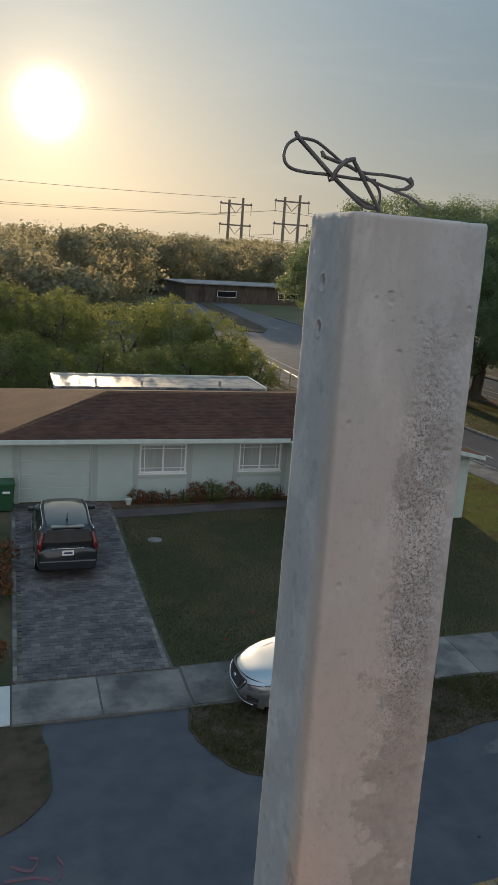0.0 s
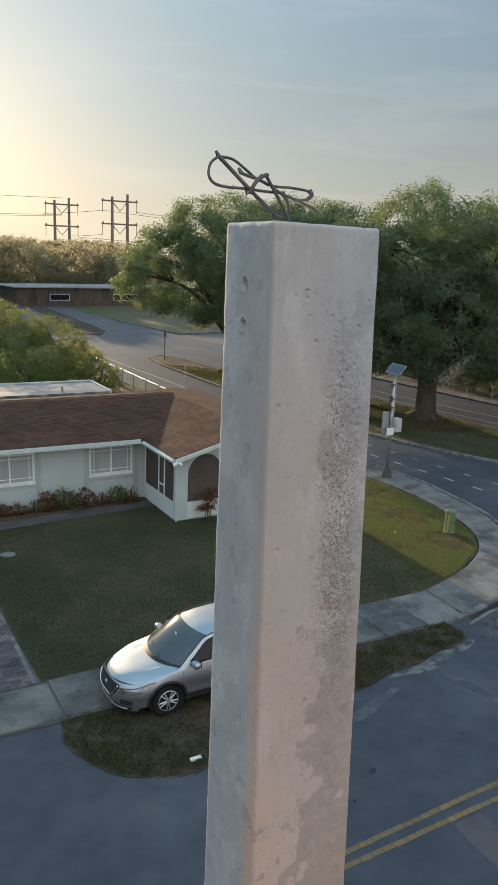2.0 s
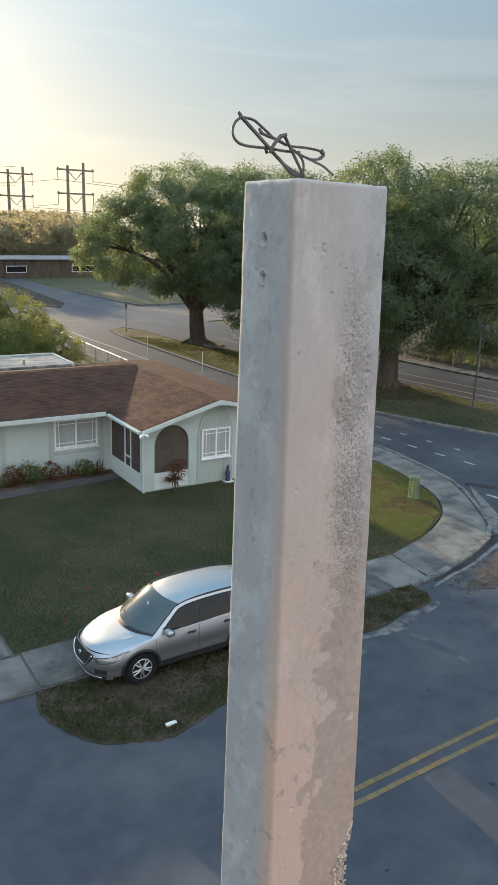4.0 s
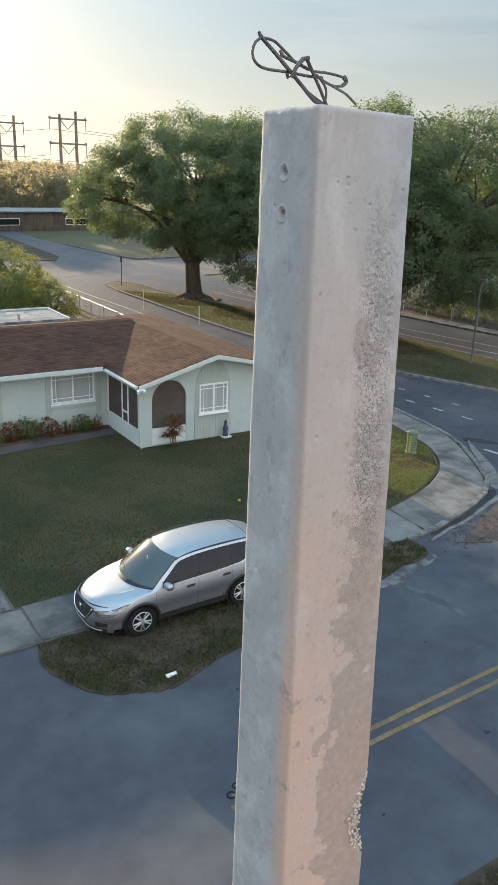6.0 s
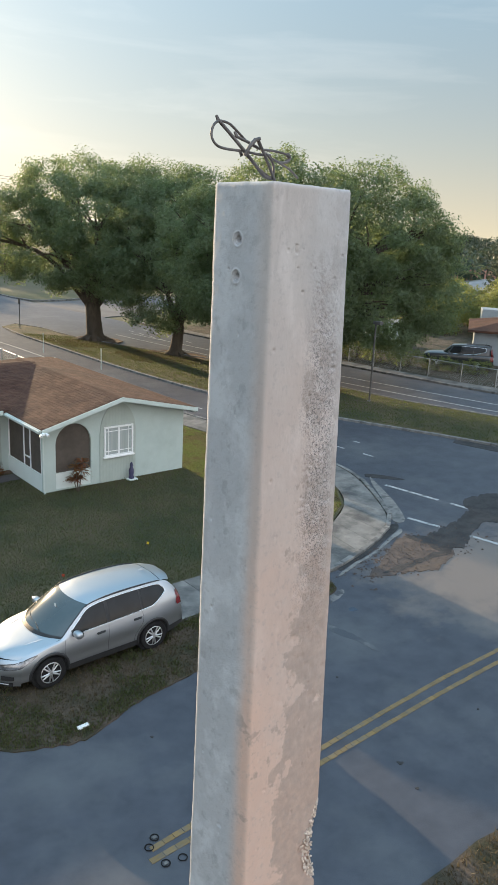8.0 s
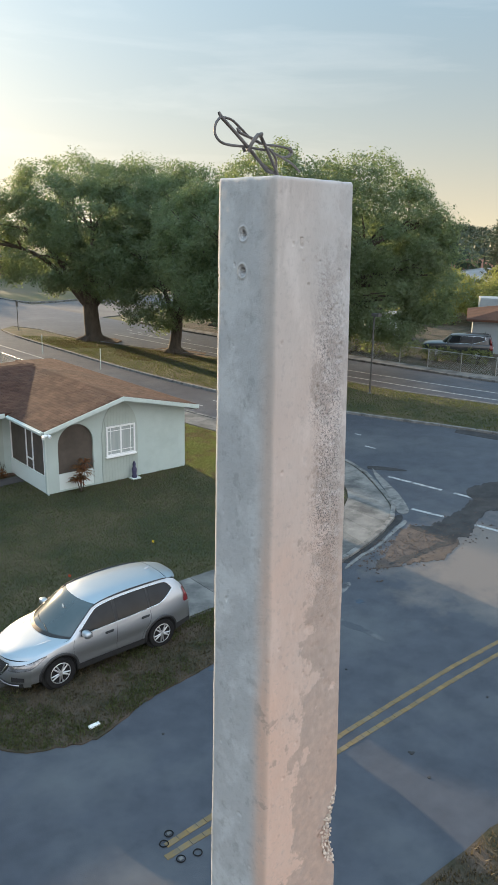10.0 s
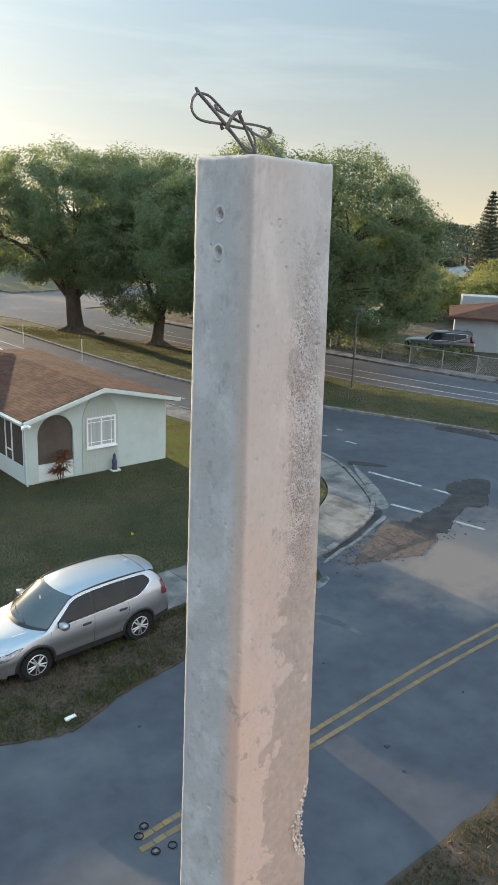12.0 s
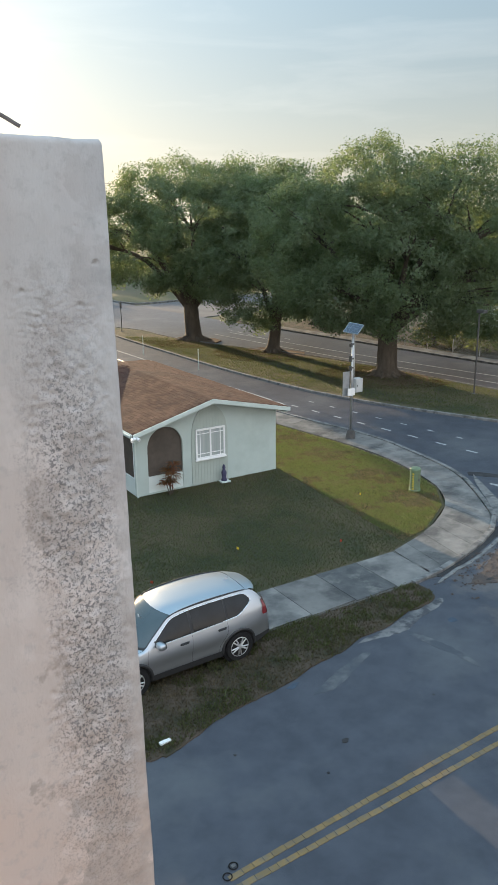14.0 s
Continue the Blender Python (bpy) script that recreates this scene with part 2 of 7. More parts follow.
    "rubber": surf("rubber", (0.013, 0.013, 0.014), (0.02, 0.02, 0.02), 8, 0.9, 0.1, 60, spec=0.15),
    "plastic_black": surf("plastic_black", (0.02, 0.021, 0.022), (0.03, 0.031, 0.033), 8, 0.55, 0.05, 60),
    "chrome": surf("chrome", (0.75, 0.76, 0.77), (0.82, 0.82, 0.83), 8, 0.15, 0.0, 60, metal=1.0),
    "alloy": surf("alloy", (0.5, 0.51, 0.52), (0.6, 0.61, 0.62), 8, 0.3, 0.0, 60, metal=0.85),
    "paint_silver": surf("paint_silver", (0.45, 0.475, 0.505), (0.46, 0.485, 0.515), 0.6, 0.4, 0.0, 60, metal=0.9, coat=0.4),
    "paint_dark": surf("paint_dark", (0.025, 0.03, 0.036), (0.032, 0.038, 0.044), 1.0, 0.3, 0.0, 60, metal=0.4, coat=1.0),
    "paint_navy": surf("paint_navy", (0.03, 0.034, 0.04), (0.036, 0.04, 0.046), 1.0, 0.32, 0.0, 60, metal=0.3, coat=0.8),
    "lamp_red": surf("lamp_red", (0.11, 0.008, 0.01), (0.16, 0.012, 0.014), 3, 0.15, 0.0, 60, coat=0.8),
    "lamp_clear": surf("lamp_clear", (0.05, 0.055, 0.06), (0.34, 0.36, 0.39), 9, 0.12, 0.0, 60, metal=0.4, coat=1.0),
    "bin_green": surf("bin_green", (0.02, 0.085, 0.04), (0.03, 0.1, 0.05), 3, 0.5, 0.05, 60),
    "flag_red": surf("flag_red", (0.42, 0.06, 0.03), (0.5, 0.08, 0.04), 3, 0.6, 0.0, 60),
    "flag_yellow": surf("flag_yellow", (0.7, 0.5, 0.03), (0.75, 0.55, 0.05), 3, 0.6, 0.0, 60),
    "purple": surf("purple", (0.04, 0.042, 0.085), (0.06, 0.055, 0.12), 8, 0.5, 0.1, 60),
    "paper": surf("paper", (0.75, 0.75, 0.74), (0.82, 0.82, 0.8), 8, 0.7, 0.1, 60),
    "roof_red": surf("roof_red", (0.25, 0.11, 0.07), (0.32, 0.15, 0.1), 1.0, 0.85, 0.3, 8),
    "roof_grey": surf("roof_grey", (0.22, 0.22, 0.22), (0.3, 0.3, 0.3), 1.0, 0.85, 0.2, 8),
    "aggregate": surf("aggregate", (0.5, 0.4, 0.33), (0.66, 0.56, 0.48), 30, 0.8, 0.2, 200, island=0.25, dist=0.002),
    "tower": surf("tower", (0.2, 0.16, 0.13), (0.26, 0.21, 0.17), 0.5, 0.8, 0.1, 10),
    "gutter_pale": surf("gutter_pale", (0.095, 0.098, 0.105), (0.2, 0.195, 0.19), 2.6, 0.85, 0.6, 40, (0.06, 0.063, 0.07), 1.8, (0.48, 0.58)),
    "spray_blue": surf("spray_blue", (0.055, 0.085, 0.125), (0.05, 0.06, 0.075), 9, 0.8, 0.1, 60),
    "pavement_dark": surf("pavement_dark", (0.075, 0.077, 0.078), (0.12, 0.12, 0.118), 2.2, 0.9, 0.5, 50, (0.17, 0.165, 0.155), 1.6, (0.55, 0.66), spec=0.2),
    "spray_red": surf("spray_red", (0.2, 0.07, 0.085), (0.11, 0.085, 0.095), 12, 0.8, 0.1, 60),
}


def sun_dusted(m, centre, reach, colour):
    """Pale warm tint round a centre, ragged by noise: sunlight painted in with road dust."""
    n, l = m.node_tree.nodes, m.node_tree.links
    b = n["Principled BSDF"]
    under = b.inputs["Base Color"].links[0].from_socket
    geo = n.new("ShaderNodeNewGeometry")
    off = n.new("ShaderNodeVectorMath")
    off.operation = "SUBTRACT"
    off.inputs[1].default_value = centre
    l.new(geo.outputs["Position"], off.inputs[0])
    flat = n.new("ShaderNodeVectorMath")
    flat.operation = "MULTIPLY"
    flat.inputs[1].default_value = (1 / reach[0], 1 / reach[1], 0)
    l.new(off.outputs[0], flat.inputs[0])
    far = n.new("ShaderNodeVectorMath")
    far.operation = "LENGTH"
    l.new(flat.outputs[0], far.inputs[0])
    blotch = n.new("ShaderNodeTexNoise")
    blotch.inputs["Scale"].default_value, blotch.inputs["Detail"].default_value, blotch.inputs["Roughness"].default_value = 0.9, 7.0, 0.65
    l.new(geo.outputs["Position"], blotch.inputs["Vector"])
    k = n.new("ShaderNodeMath")
    k.operation = "MULTIPLY_ADD"
    k.inputs[1].default_value = -1.6
    l.new(blotch.outputs["Fac"], k.inputs[0])
    l.new(far.outputs["Value"], k.inputs[2])
    r = n.new("ShaderNodeMapRange")
    r.inputs["From Min"].default_value, r.inputs["From Max"].default_value, r.inputs["To Max"].default_value = 0.25, -0.35, 0.85
    l.new(k.outputs[0], r.inputs["Value"])
    x = n.new("ShaderNodeMix")
    x.data_type = "RGBA"
    l.new(r.outputs[0], x.inputs[0])
    l.new(under, x.inputs[6])
    x.inputs[7].default_value = (*colour, 1)
    l.new(x.outputs[2], b.inputs["Base Color"])


# sunlit patch at the corner painted into the asphalt, together with washed sand
sun_dusted(M["asphalt"], (19.5, 11.8, 0), (4.6, 3.6), (0.185, 0.155, 0.135))


# ---- mesh helpers ----
def link(name, bm, material, parent=None, label="", smooth=False):
    me = bpy.data.meshes.new(name)
    if smooth:
        for f in bm.faces:
            f.smooth = True
    bm.to_mesh(me)
    bm.free()
    me.materials.append(material)
    ob = new(name, me)
    if parent:
        ob.parent = parent
    if label:
        ob["label"] = label
    return ob


part = link


def thing(name, at=(0, 0, 0), turn=0.0, label="", category="", group=""):
    ob = new(name)
    ob.empty_display_size = 0.2
    ob.matrix_world = pose(*at, 0, 0, turn)
    return tagged(ob, label, category, group)


def box(bm, x0, x1, y0, y1, z0, z1, bevel=0.0, m=None):
    r = bmesh.ops.create_cube(bm, size=1.0)
    vs = r["verts"]
    bmesh.ops.transform(bm, verts=vs, matrix=Matrix.LocRotScale(((x0 + x1) / 2, (y0 + y1) / 2, (z0 + z1) / 2), None, (x1 - x0, y1 - y0, z1 - z0)))
    if bevel:
        es = list({e for v in vs for e in v.link_edges})
        vs = list({v for f in bmesh.ops.bevel(bm, geom=es, offset=bevel, segments=2, affect="EDGES", profile=0.5)["faces"] for v in f.verts} | {v for v in vs if v.is_valid})
    if m:
        bmesh.ops.transform(bm, verts=vs, matrix=m)
    return bm


def boxed(x0, x1, y0, y1, z0, z1, bevel=0.0, m=None):
    return box(bmesh.new(), x0, x1, y0, y1, z0, z1, bevel, m)


def tube(bm, points, radii, sides=10, closed=False, cap=True):
    """A tapered tube along points."""
    pts = [Vector(p) for p in points]
    if not hasattr(radii, "__len__"):
        radii = [radii] * len(pts)
    rings, ref = [], None
    for i, p in enumerate(pts):
        a, b = pts[max(0, i - 1)], pts[min(len(pts) - 1, i + 1)]
        if closed:
            a, b = pts[i - 1], pts[(i + 1) % len(pts)]
        d = (b - a).normalized()
        if ref is None:
            ref = d.orthogonal().normalized()
        ref = (ref - d * ref.dot(d)).normalized()
        side = d.cross(ref)
        rings.append([bm.verts.new(p + (ref * math.cos(k * math.tau / sides) + side * math.sin(k * math.tau / sides)) * radii[i]) for k in range(sides)])
    n = len(rings)
    for i in range(n if closed else n - 1):
        r0, r1 = rings[i], rings[(i + 1) % n]
        for k in range(sides):
            bm.faces.new((r0[k], r0[(k + 1) % sides], r1[(k + 1) % sides], r1[k]))
    if cap and not closed:
        bm.faces.new(rings[0][::-1])
        bm.faces.new(rings[-1])
    return bm


def lathe(bm, profile, sides=24, at=(0, 0, 0), axis="z"):
    rings = []
    for r, z in profile:
        ring = []
        for k in range(sides):
            a = k * math.tau / sides
            p = (r * math.cos(a), r * math.sin(a), z) if axis == "z" else (r * math.cos(a), z, r * math.sin(a))
            ring.append(bm.verts.new(Vector(p) + Vector(at)))
        rings.append(ring)
    for a, b in zip(rings, rings[1:]):
        for k in range(sides):
            bm.faces.new((a[k], a[(k + 1) % sides], b[(k + 1) % sides], b[k]))
    bm.faces.new(rings[0][::-1])
    bm.faces.new(rings[-1])
    bmesh.ops.recalc_face_normals(bm, faces=bm.faces[:])
    return bm


def smooth_line(points, per=6, closed=False):
    """A Catmull-Rom line through points."""
    pts, out = [Vector(p) for p in points], []
    n = len(pts)
    for i in range(n if closed else n - 1):
        if closed:
            p0, p1, p2, p3 = pts[i - 1], pts[i], pts[(i + 1) % n], pts[(i + 2) % n]
        else:
            p0, p1, p2, p3 = pts[max(0, i - 1)], pts[i], pts[i + 1], pts[min(n - 1, i + 2)]
        for k in range(per):
            t = k / per
            out.append(0.5 * (2 * p1 + (p2 - p0) * t + (2 * p0 - 5 * p1 + 4 * p2 - p3) * t * t + (3 * p1 - p0 - 3 * p2 + p3) * t ** 3))
    if not closed:
        out.append(pts[-1])
    return out


def filled(bm, loops, depth, m=None):
    """A slab of the flat outline loops[0] with the other loops as holes, in the xy plane from z 0 down to -depth."""
    edges = []
    for lp in loops:
        vs = [bm.verts.new((p[0], p[1], 0)) for p in lp]
        edges += [bm.edges.new((vs[i], vs[(i + 1) % len(vs)])) for i in range(len(vs))]
    faces = [g for g in bmesh.ops.triangle_fill(bm, edges=edges, use_beauty=True, use_dissolve=False)["geom"] if isinstance(g, bmesh.types.BMFace)]
    for f in faces:
        if f.normal.z < 0:
            f.normal_flip()
    low = bmesh.ops.extrude_face_region(bm, geom=faces)["geom"]
    bmesh.ops.translate(bm, verts=[g for g in low if isinstance(g, bmesh.types.BMVert)], vec=(0, 0, -depth))
    bmesh.ops.recalc_face_normals(bm, faces=bm.faces[:])
    if m:
        bmesh.ops.transform(bm, verts=bm.verts[:], matrix=m)
    return bm


def slab(outline, top, depth):
    return filled(bmesh.new(), [outline], depth, Matrix.Translation((0, 0, top)))


def soup(name, verts, faces, material, parent=None, label=""):
    me = bpy.data.meshes.new(name)
    me.from_pydata(verts, [], faces)
    me.materials.append(material)
    ob = new(name, me)
    if parent:
        ob.parent = parent
    if label:
        ob["label"] = label
    return ob


def leaves_mesh(name, centres, normals, sizes, material, parent=None, rng=None, narrow=0.55):
    """Many four-cornered leaves as one mesh."""
    n = len(centres)
    r = rng.normal(size=(n, 3))
    a = np.cross(normals, r)
    a /= np.linalg.norm(a, axis=1)[:, None] + 1e-9
    b = np.cross(normals, a)
    s = sizes[:, None]
    bend = normals * s * 0.18
    v = np.stack([centres - a * s, centres + b * s * narrow + bend, centres + a * s, centres - b * s * narrow + bend], axis=1).reshape(-1, 3)
    me = bpy.data.meshes.new(name)
    me.vertices.add(4 * n)
    me.vertices.foreach_set("co", v.ravel())
    me.loops.add(4 * n)
    me.loops.foreach_set("vertex_index", np.arange(4 * n))
    me.polygons.add(n)
    me.polygons.foreach_set("loop_start", np.arange(0, 4 * n, 4))
    me.update(calc_edges=True)
    me.materials.append(material)
    ob = new(name, me)
    if parent:
        ob.parent = parent
    return ob


def crown_points(rng, blobs, per_area, leaf_size, clump=0.7, fill=0.3):
    """Leaf centres, normals and sizes for a crown of overlapping blobs (x, y, z, rx, ry, rz), gathered in clumps with gaps."""
    cs, ns, ss = [], [], []
    for x, y, z, rx, ry, rz in blobs:
        area = 4 * math.pi * ((rx * ry) ** 1.6 / 3 + (rx * rz) ** 1.6 / 3 + (ry * rz) ** 1.6 / 3) ** (1 / 1.6)
        k = max(8, int(area / (clump * clump * 1.3)))
        d = rng.normal(size=(k, 3))
        d /= np.linalg.norm(d, axis=1)[:, None]
        rad = np.where(rng.random(k) < fill, rng.uniform(0.6, 0.88, k), rng.uniform(0.88, 1.02, k))
        cc = d * rad[:, None] * np.array([rx, ry, rz]) + np.array([x, y, z])
        per = max(4, int(per_area * area / k))
        cl = np.repeat(cc, per, axis=0)
        dd = np.repeat(d, per, axis=0)
        size = clump * np.repeat(rng.uniform(0.6, 1.1, k), per)
        o = rng.normal(size=cl.shape)
        o /= np.linalg.norm(o, axis=1)[:, None]
        o *= (rng.random(len(o)) ** 0.5)[:, None]
        o[:, 2] *= 0.75
        cs.append(cl + o * size[:, None])
        nn = o * 0.8 + dd * 0.5 + rng.normal(size=o.shape) * 0.45 + np.array([0, 0, 0.25])
        ns.append(nn / np.linalg.norm(nn, axis=1)[:, None])
        ss.append(leaf_size * rng.uniform(0.6, 1.3, len(cl)))
    cs, ns, ss = np.concatenate(cs), np.concatenate(ns), np.concatenate(ss)
    # nothing grows deep inside the crown
    keep = np.ones(len(cs), bool)
    for x, y, z, rx, ry, rz in blobs:
        keep &= (((cs - np.array([x, y, z])) / np.array([rx, ry, rz])) ** 2).sum(axis=1) > 0.3
    return cs[keep], ns[keep], ss[keep]


def tree(name, at, trunk_r, fork, blobs, label, leaf_size=0.16, per_area=16, seed=1, material="leaf_oak", clump=0.75, group="", category="tree"):
    """Trunk with root flare, limbs to every blob of the crown, and a crown of leaves. Blobs are relative to the foot."""
    rng = np.random.default_rng(seed)
    t = thing(name, at, 0, label, category, group)
    bm = bmesh.new()
    top = Vector((rng.uniform(-0.3, 0.3), rng.uniform(-0.3, 0.3), fork))
    tube(bm, [(0, 0, -0.1), (0, 0, 0.12), (0.02, 0.0, 0.5), top * 0.55, top], [trunk_r * 1.9, trunk_r * 1.5, trunk_r * 1.1, trunk_r, trunk_r * 0.95], 14)
    for i in range(7):
        a = i * 0.9 + rng.uniform(0, 0.4)
        tube(bm, [(0, 0, 0.45), (math.cos(a) * trunk_r * 1.5, math.sin(a) * trunk_r * 1.5, 0.1), (math.cos(a) * trunk_r * 2.6, math.sin(a) * trunk_r * 2.6, -0.08)],
             [trunk_r * 0.45, trunk_r * 0.3, trunk_r * 0.1], 6)
    for x, y, z, rx, ry, rz in blobs:
        end = Vector((x, y, z + 0.2 * rz))
        mid = top.lerp(end, 0.5) + Vector((rng.uniform(-0.4, 0.4), rng.uniform(-0.4, 0.4), 0.12 * (end - top).length))
        line = smooth_line([top * 0.8, mid, end], 5)
        r0 = trunk_r * (0.5 if len(blobs) > 3 else 0.65)
        tube(bm, line, [r0 * (1 - 0.85 * i / (len(line) - 1)) for i in range(len(line))], 8)
        for _ in range(4):
            d = Vector(rng.normal(size=3)).normalized()
            e2 = Vector((x + d.x * rx * 0.8, y + d.y * ry * 0.8, z + abs(d.z) * rz * 0.7))
            st = line[len(line) * 2 // 3]
            tube(bm, [st, st.lerp(e2, 0.5) + Vector((0, 0, 0.3)), e2], [r0 * 0.3, r0 * 0.2, r0 * 0.05], 6)
    part("trunk", bm, M["bark"], t, smooth=True)
    c, nrm, s = crown_points(rng, blobs, per_area, leaf_size, clump)
    leaves_mesh("crown", c, nrm, s, M[material], t, rng)
    return t


def pieces(name, shape, places, material, joined_material, parent, limit=290, joined_name=""):
    """Alike pieces: the first ones as parts on one shared mesh, the rest joined. places: matrices in the parent's space."""
    me = bpy.data.meshes.new(name)
    shape.to_mesh(me)
    shape.free()
    me.materials.append(material)
    for m in places[:limit]:
        ob = new(name, me)
        ob.parent = parent
        ob.matrix_basis = m
    rest = places[limit:]
    if rest:
        co = np.array([(*v.co, 1.0) for v in me.vertices])
        fs = [tuple(p.vertices) for p in me.polygons]
        vs = np.concatenate([(co @ np.array(m).T)[:, :3] for m in rest])
        k = len(co)
        soup_ob = soup(joined_name or name + "_field", vs.tolist(), [tuple(i + j * k for i in f) for j in range(len(rest)) for f in fs], joined_material, parent)
        tagged(soup_ob, kind="stuff")


def lerp_table(table, x):
    for (x0, *a), (x1, *b) in zip(table, table[1:]):
        if x <= x1:
            k = max(0.0, (x - x0) / (x1 - x0))
            return [p + (q - p) * k for p, q in zip(a, b)]
    return list(table[-1][1:])


def structure(ob, label, category=""):
    return tagged(ob, label, category, "", "structure")


def placed(ob, parent):
    """Hang a part that was built in world coordinates under its thing."""
    ob.parent = parent
    ob.matrix_parent_inverse = parent.matrix_basis.inverted()
    return ob


# ---- ground, roads, pavements ----
structure(link("ground", slab([(3000 * math.cos(a * math.tau / 48), 3000 * math.sin(a * math.tau / 48)) for a in range(48)], -0.09, 0.5), M["field"]),
          "flat grassy ground reaching the horizon", "ground")
structure(link("road_street", slab([(-150, 5.75), (30, 5.75), (30, 14.75), (-150, 14.75)], -0.025, 0.2), M["asphalt"]),
          "worn blue-grey asphalt side street with pale scuffs", "road")
AVE_W = [(60, -90), (44, -50), (33, -15), (27.5, 3), (26, 8), (24, 12), (20, 14.2), (15.5, 14.4), (15.0, 15.4), (19, 17.2), (21, 20), (21, 27), (20.9, 33), (20.6, 45), (19.9, 62), (21.2, 82), (24, 105), (27.5, 130), (33, 180), (45, 260)]
AVE_E = [(54, 260), (41.5, 180), (37, 131), (36.6, 110), (37.5, 97), (38, 86), (38.8, 74), (39.6, 62), (40.6, 50), (41.5, 39), (42.4, 32.7), (43.4, 27), (46, 18), (51, 5), (58, -12), (70, -45), (86, -85)]
structure(link("road_avenue", slab([tuple(p)[:2] for p in smooth_line([(*p, 0) for p in AVE_W], 5)] + [tuple(p)[:2] for p in smooth_line([(*p, 0) for p in AVE_E], 5)], -0.02, 0.2), M["asphalt"]),
          "wide grey asphalt avenue with a grassy median", "road")
structure(link("road_crossing", slab([(36, 71), (140, 92), (140, 106), (36, 86)], -0.023, 0.2), M["asphalt_avenue"]),
          "asphalt cross street joining the avenue", "road")

LAWN = [(-90, 16.0), (0, 16.05), (5, 16.25), (11, 16.45), (15.5, 16.5), (17.6, 17.2), (19.55, 18.4), (20.65, 19.8), (21.2, 21.4), (21.6, 23.7), (21.55, 26.3), (20.9, 31.6), (20.2, 40), (19.6, 60), (18, 64), (-90, 64)]
structure(link("lawn", slab(LAWN, 0.0, 0.3), M["lawn"]), "mown green lawn with dry brown patches", "lawn")
VERGE_R = [(3.86, 14.62), (3.74, 13.8), (3.92, 13.05), (4.38, 12.4), (5.1, 12.0), (5.6, 11.86), (6.4, 12.05), (7.2, 12.32), (8.3, 12.5), (9.0, 12.55), (9.9, 12.83), (10.7, 12.95), (11.45, 13.15), (12.4, 13.25), (13.3, 13.5), (14.3, 13.65), (14.62, 14.05), (14.5, 14.68)]


def ragged(points, amount=0.05, per=5):
    out = []
    for p in smooth_line([(*p, 0) for p in points], per):
        k = amount * (noise.noise((p.x * 1.7, p.y * 1.7, 3.0)) + 0.6 * noise.noise((p.x * 6, p.y * 6, 1.0)))
        out.append((p.x + k, p.y + k))
    return out


structure(link("verge", slab(ragged(VERGE_R, 0.09), 0.0, 0.2), M["verge"]), "patchy dry grass verge between pavement and street", "verge")
structure(link("verge", slab([(-90, 14.6), (-90, 11.7), (-6, 11.55)] + ragged([(-4, 11.5), (-1, 11.4), (0.04, 11.6), (0.58, 12.0), (0.92, 12.6), (0.88, 13.5), (0.8, 14.6)], 0.06), 0.0, 0.2), M["verge"]),
          "dry grass verge with weeds beside the driveway apron", "verge")
structure(link("verge", slab([(-90, 5.75), (-90, -40), (24, -40)] + [(23, 3.5)] + ragged([(21, 5.0), (17, 5.6), (12, 5.72), (9, 5.78), (4, 5.7), (-4, 5.75)], 0.08), 0.0, 0.2), M["verge"]),
          "dry brown grass strip across the street", "verge")
structure(link("verge", slab([(44.6, 26), (47, 18), (53, 5), (150, 5), (150, 82), (40.4, 62), (41.4, 50), (42.6, 39)], 0.0, 0.2), M["verge"]), "dry yards across the avenue", "yard")

MED_W = [(36, 10), (32.2, 19.8), (30.8, 23.6), (28.4, 29.5), (26.7, 35.8), (26.0, 45), (26.0, 54), (26.1, 63), (26.6, 67.5)]
MED_E = [(28.4, 69), (29.6, 65), (29.6, 59.8), (31.8, 51.5), (34.0, 45), (35.2, 36), (35.6, 30), (37.6, 23.5), (41, 13)]
median_line = [tuple(p)[:2] for p in smooth_line([(*p, 0) for p in MED_W], 5)] + [tuple(p)[:2] for p in smooth_line([(*p, 0) for p in MED_E], 5)]
structure(link("median", slab(median_line, 0.06, 0.3), M["lawn"]), "grassy median with leaf litter under the trees", "median")
structure(link("median", slab([(25.6, 91), (28.6, 87.4), (30.6, 92), (32, 112), (33.5, 140), (31.5, 140), (29, 112)], 0.06, 0.3), M["verge"]), "narrow dry median island further down the avenue", "median")


def kerb_run(points, width, top, name, label, material="kerb", step=1.2, drop=0.3):
    """Kerb stones along a line."""
    k = structure(new(name), label, "kerb")
    line = smooth_line([(*p, 0) for p in points], 8)
    dist, cuts = 0.0, [line[0]]
    for a, b in zip(line, line[1:]):
        dist += (b - a).length
        if dist >= step:
            cuts.append(b)
            dist = 0.0
    for a, b in zip(cuts, cuts[1:]):
        d = b - a
        o = part("kerb_stone", boxed(0.012, d.length - 0.004, -width / 2, width / 2, -drop, 0, 0.02), M[material], k)
        o.matrix_basis = Matrix.Translation((a.x, a.y, top)) @ Matrix.Rotation(math.atan2(d.y, d.x), 4, "Z")
    return k


CURVE_IN = [(15.5, 16.5), (17.6, 17.2), (19.55, 18.4), (20.65, 19.8), (21.2, 21.4), (21.6, 23.7), (21.55, 26.3), (20.9, 31.6), (20.3, 40), (19.9, 50), (19.6, 60)]
CURVE_OUT = [(15.3, 14.75), (17.3, 15.3), (19.65, 16.42), (21.15, 18.4), (22.5, 20.9), (23.0, 23.7), (23.2, 26.8), (22.4, 32.0), (21.7, 40), (21.3, 50), (21.0, 60)]
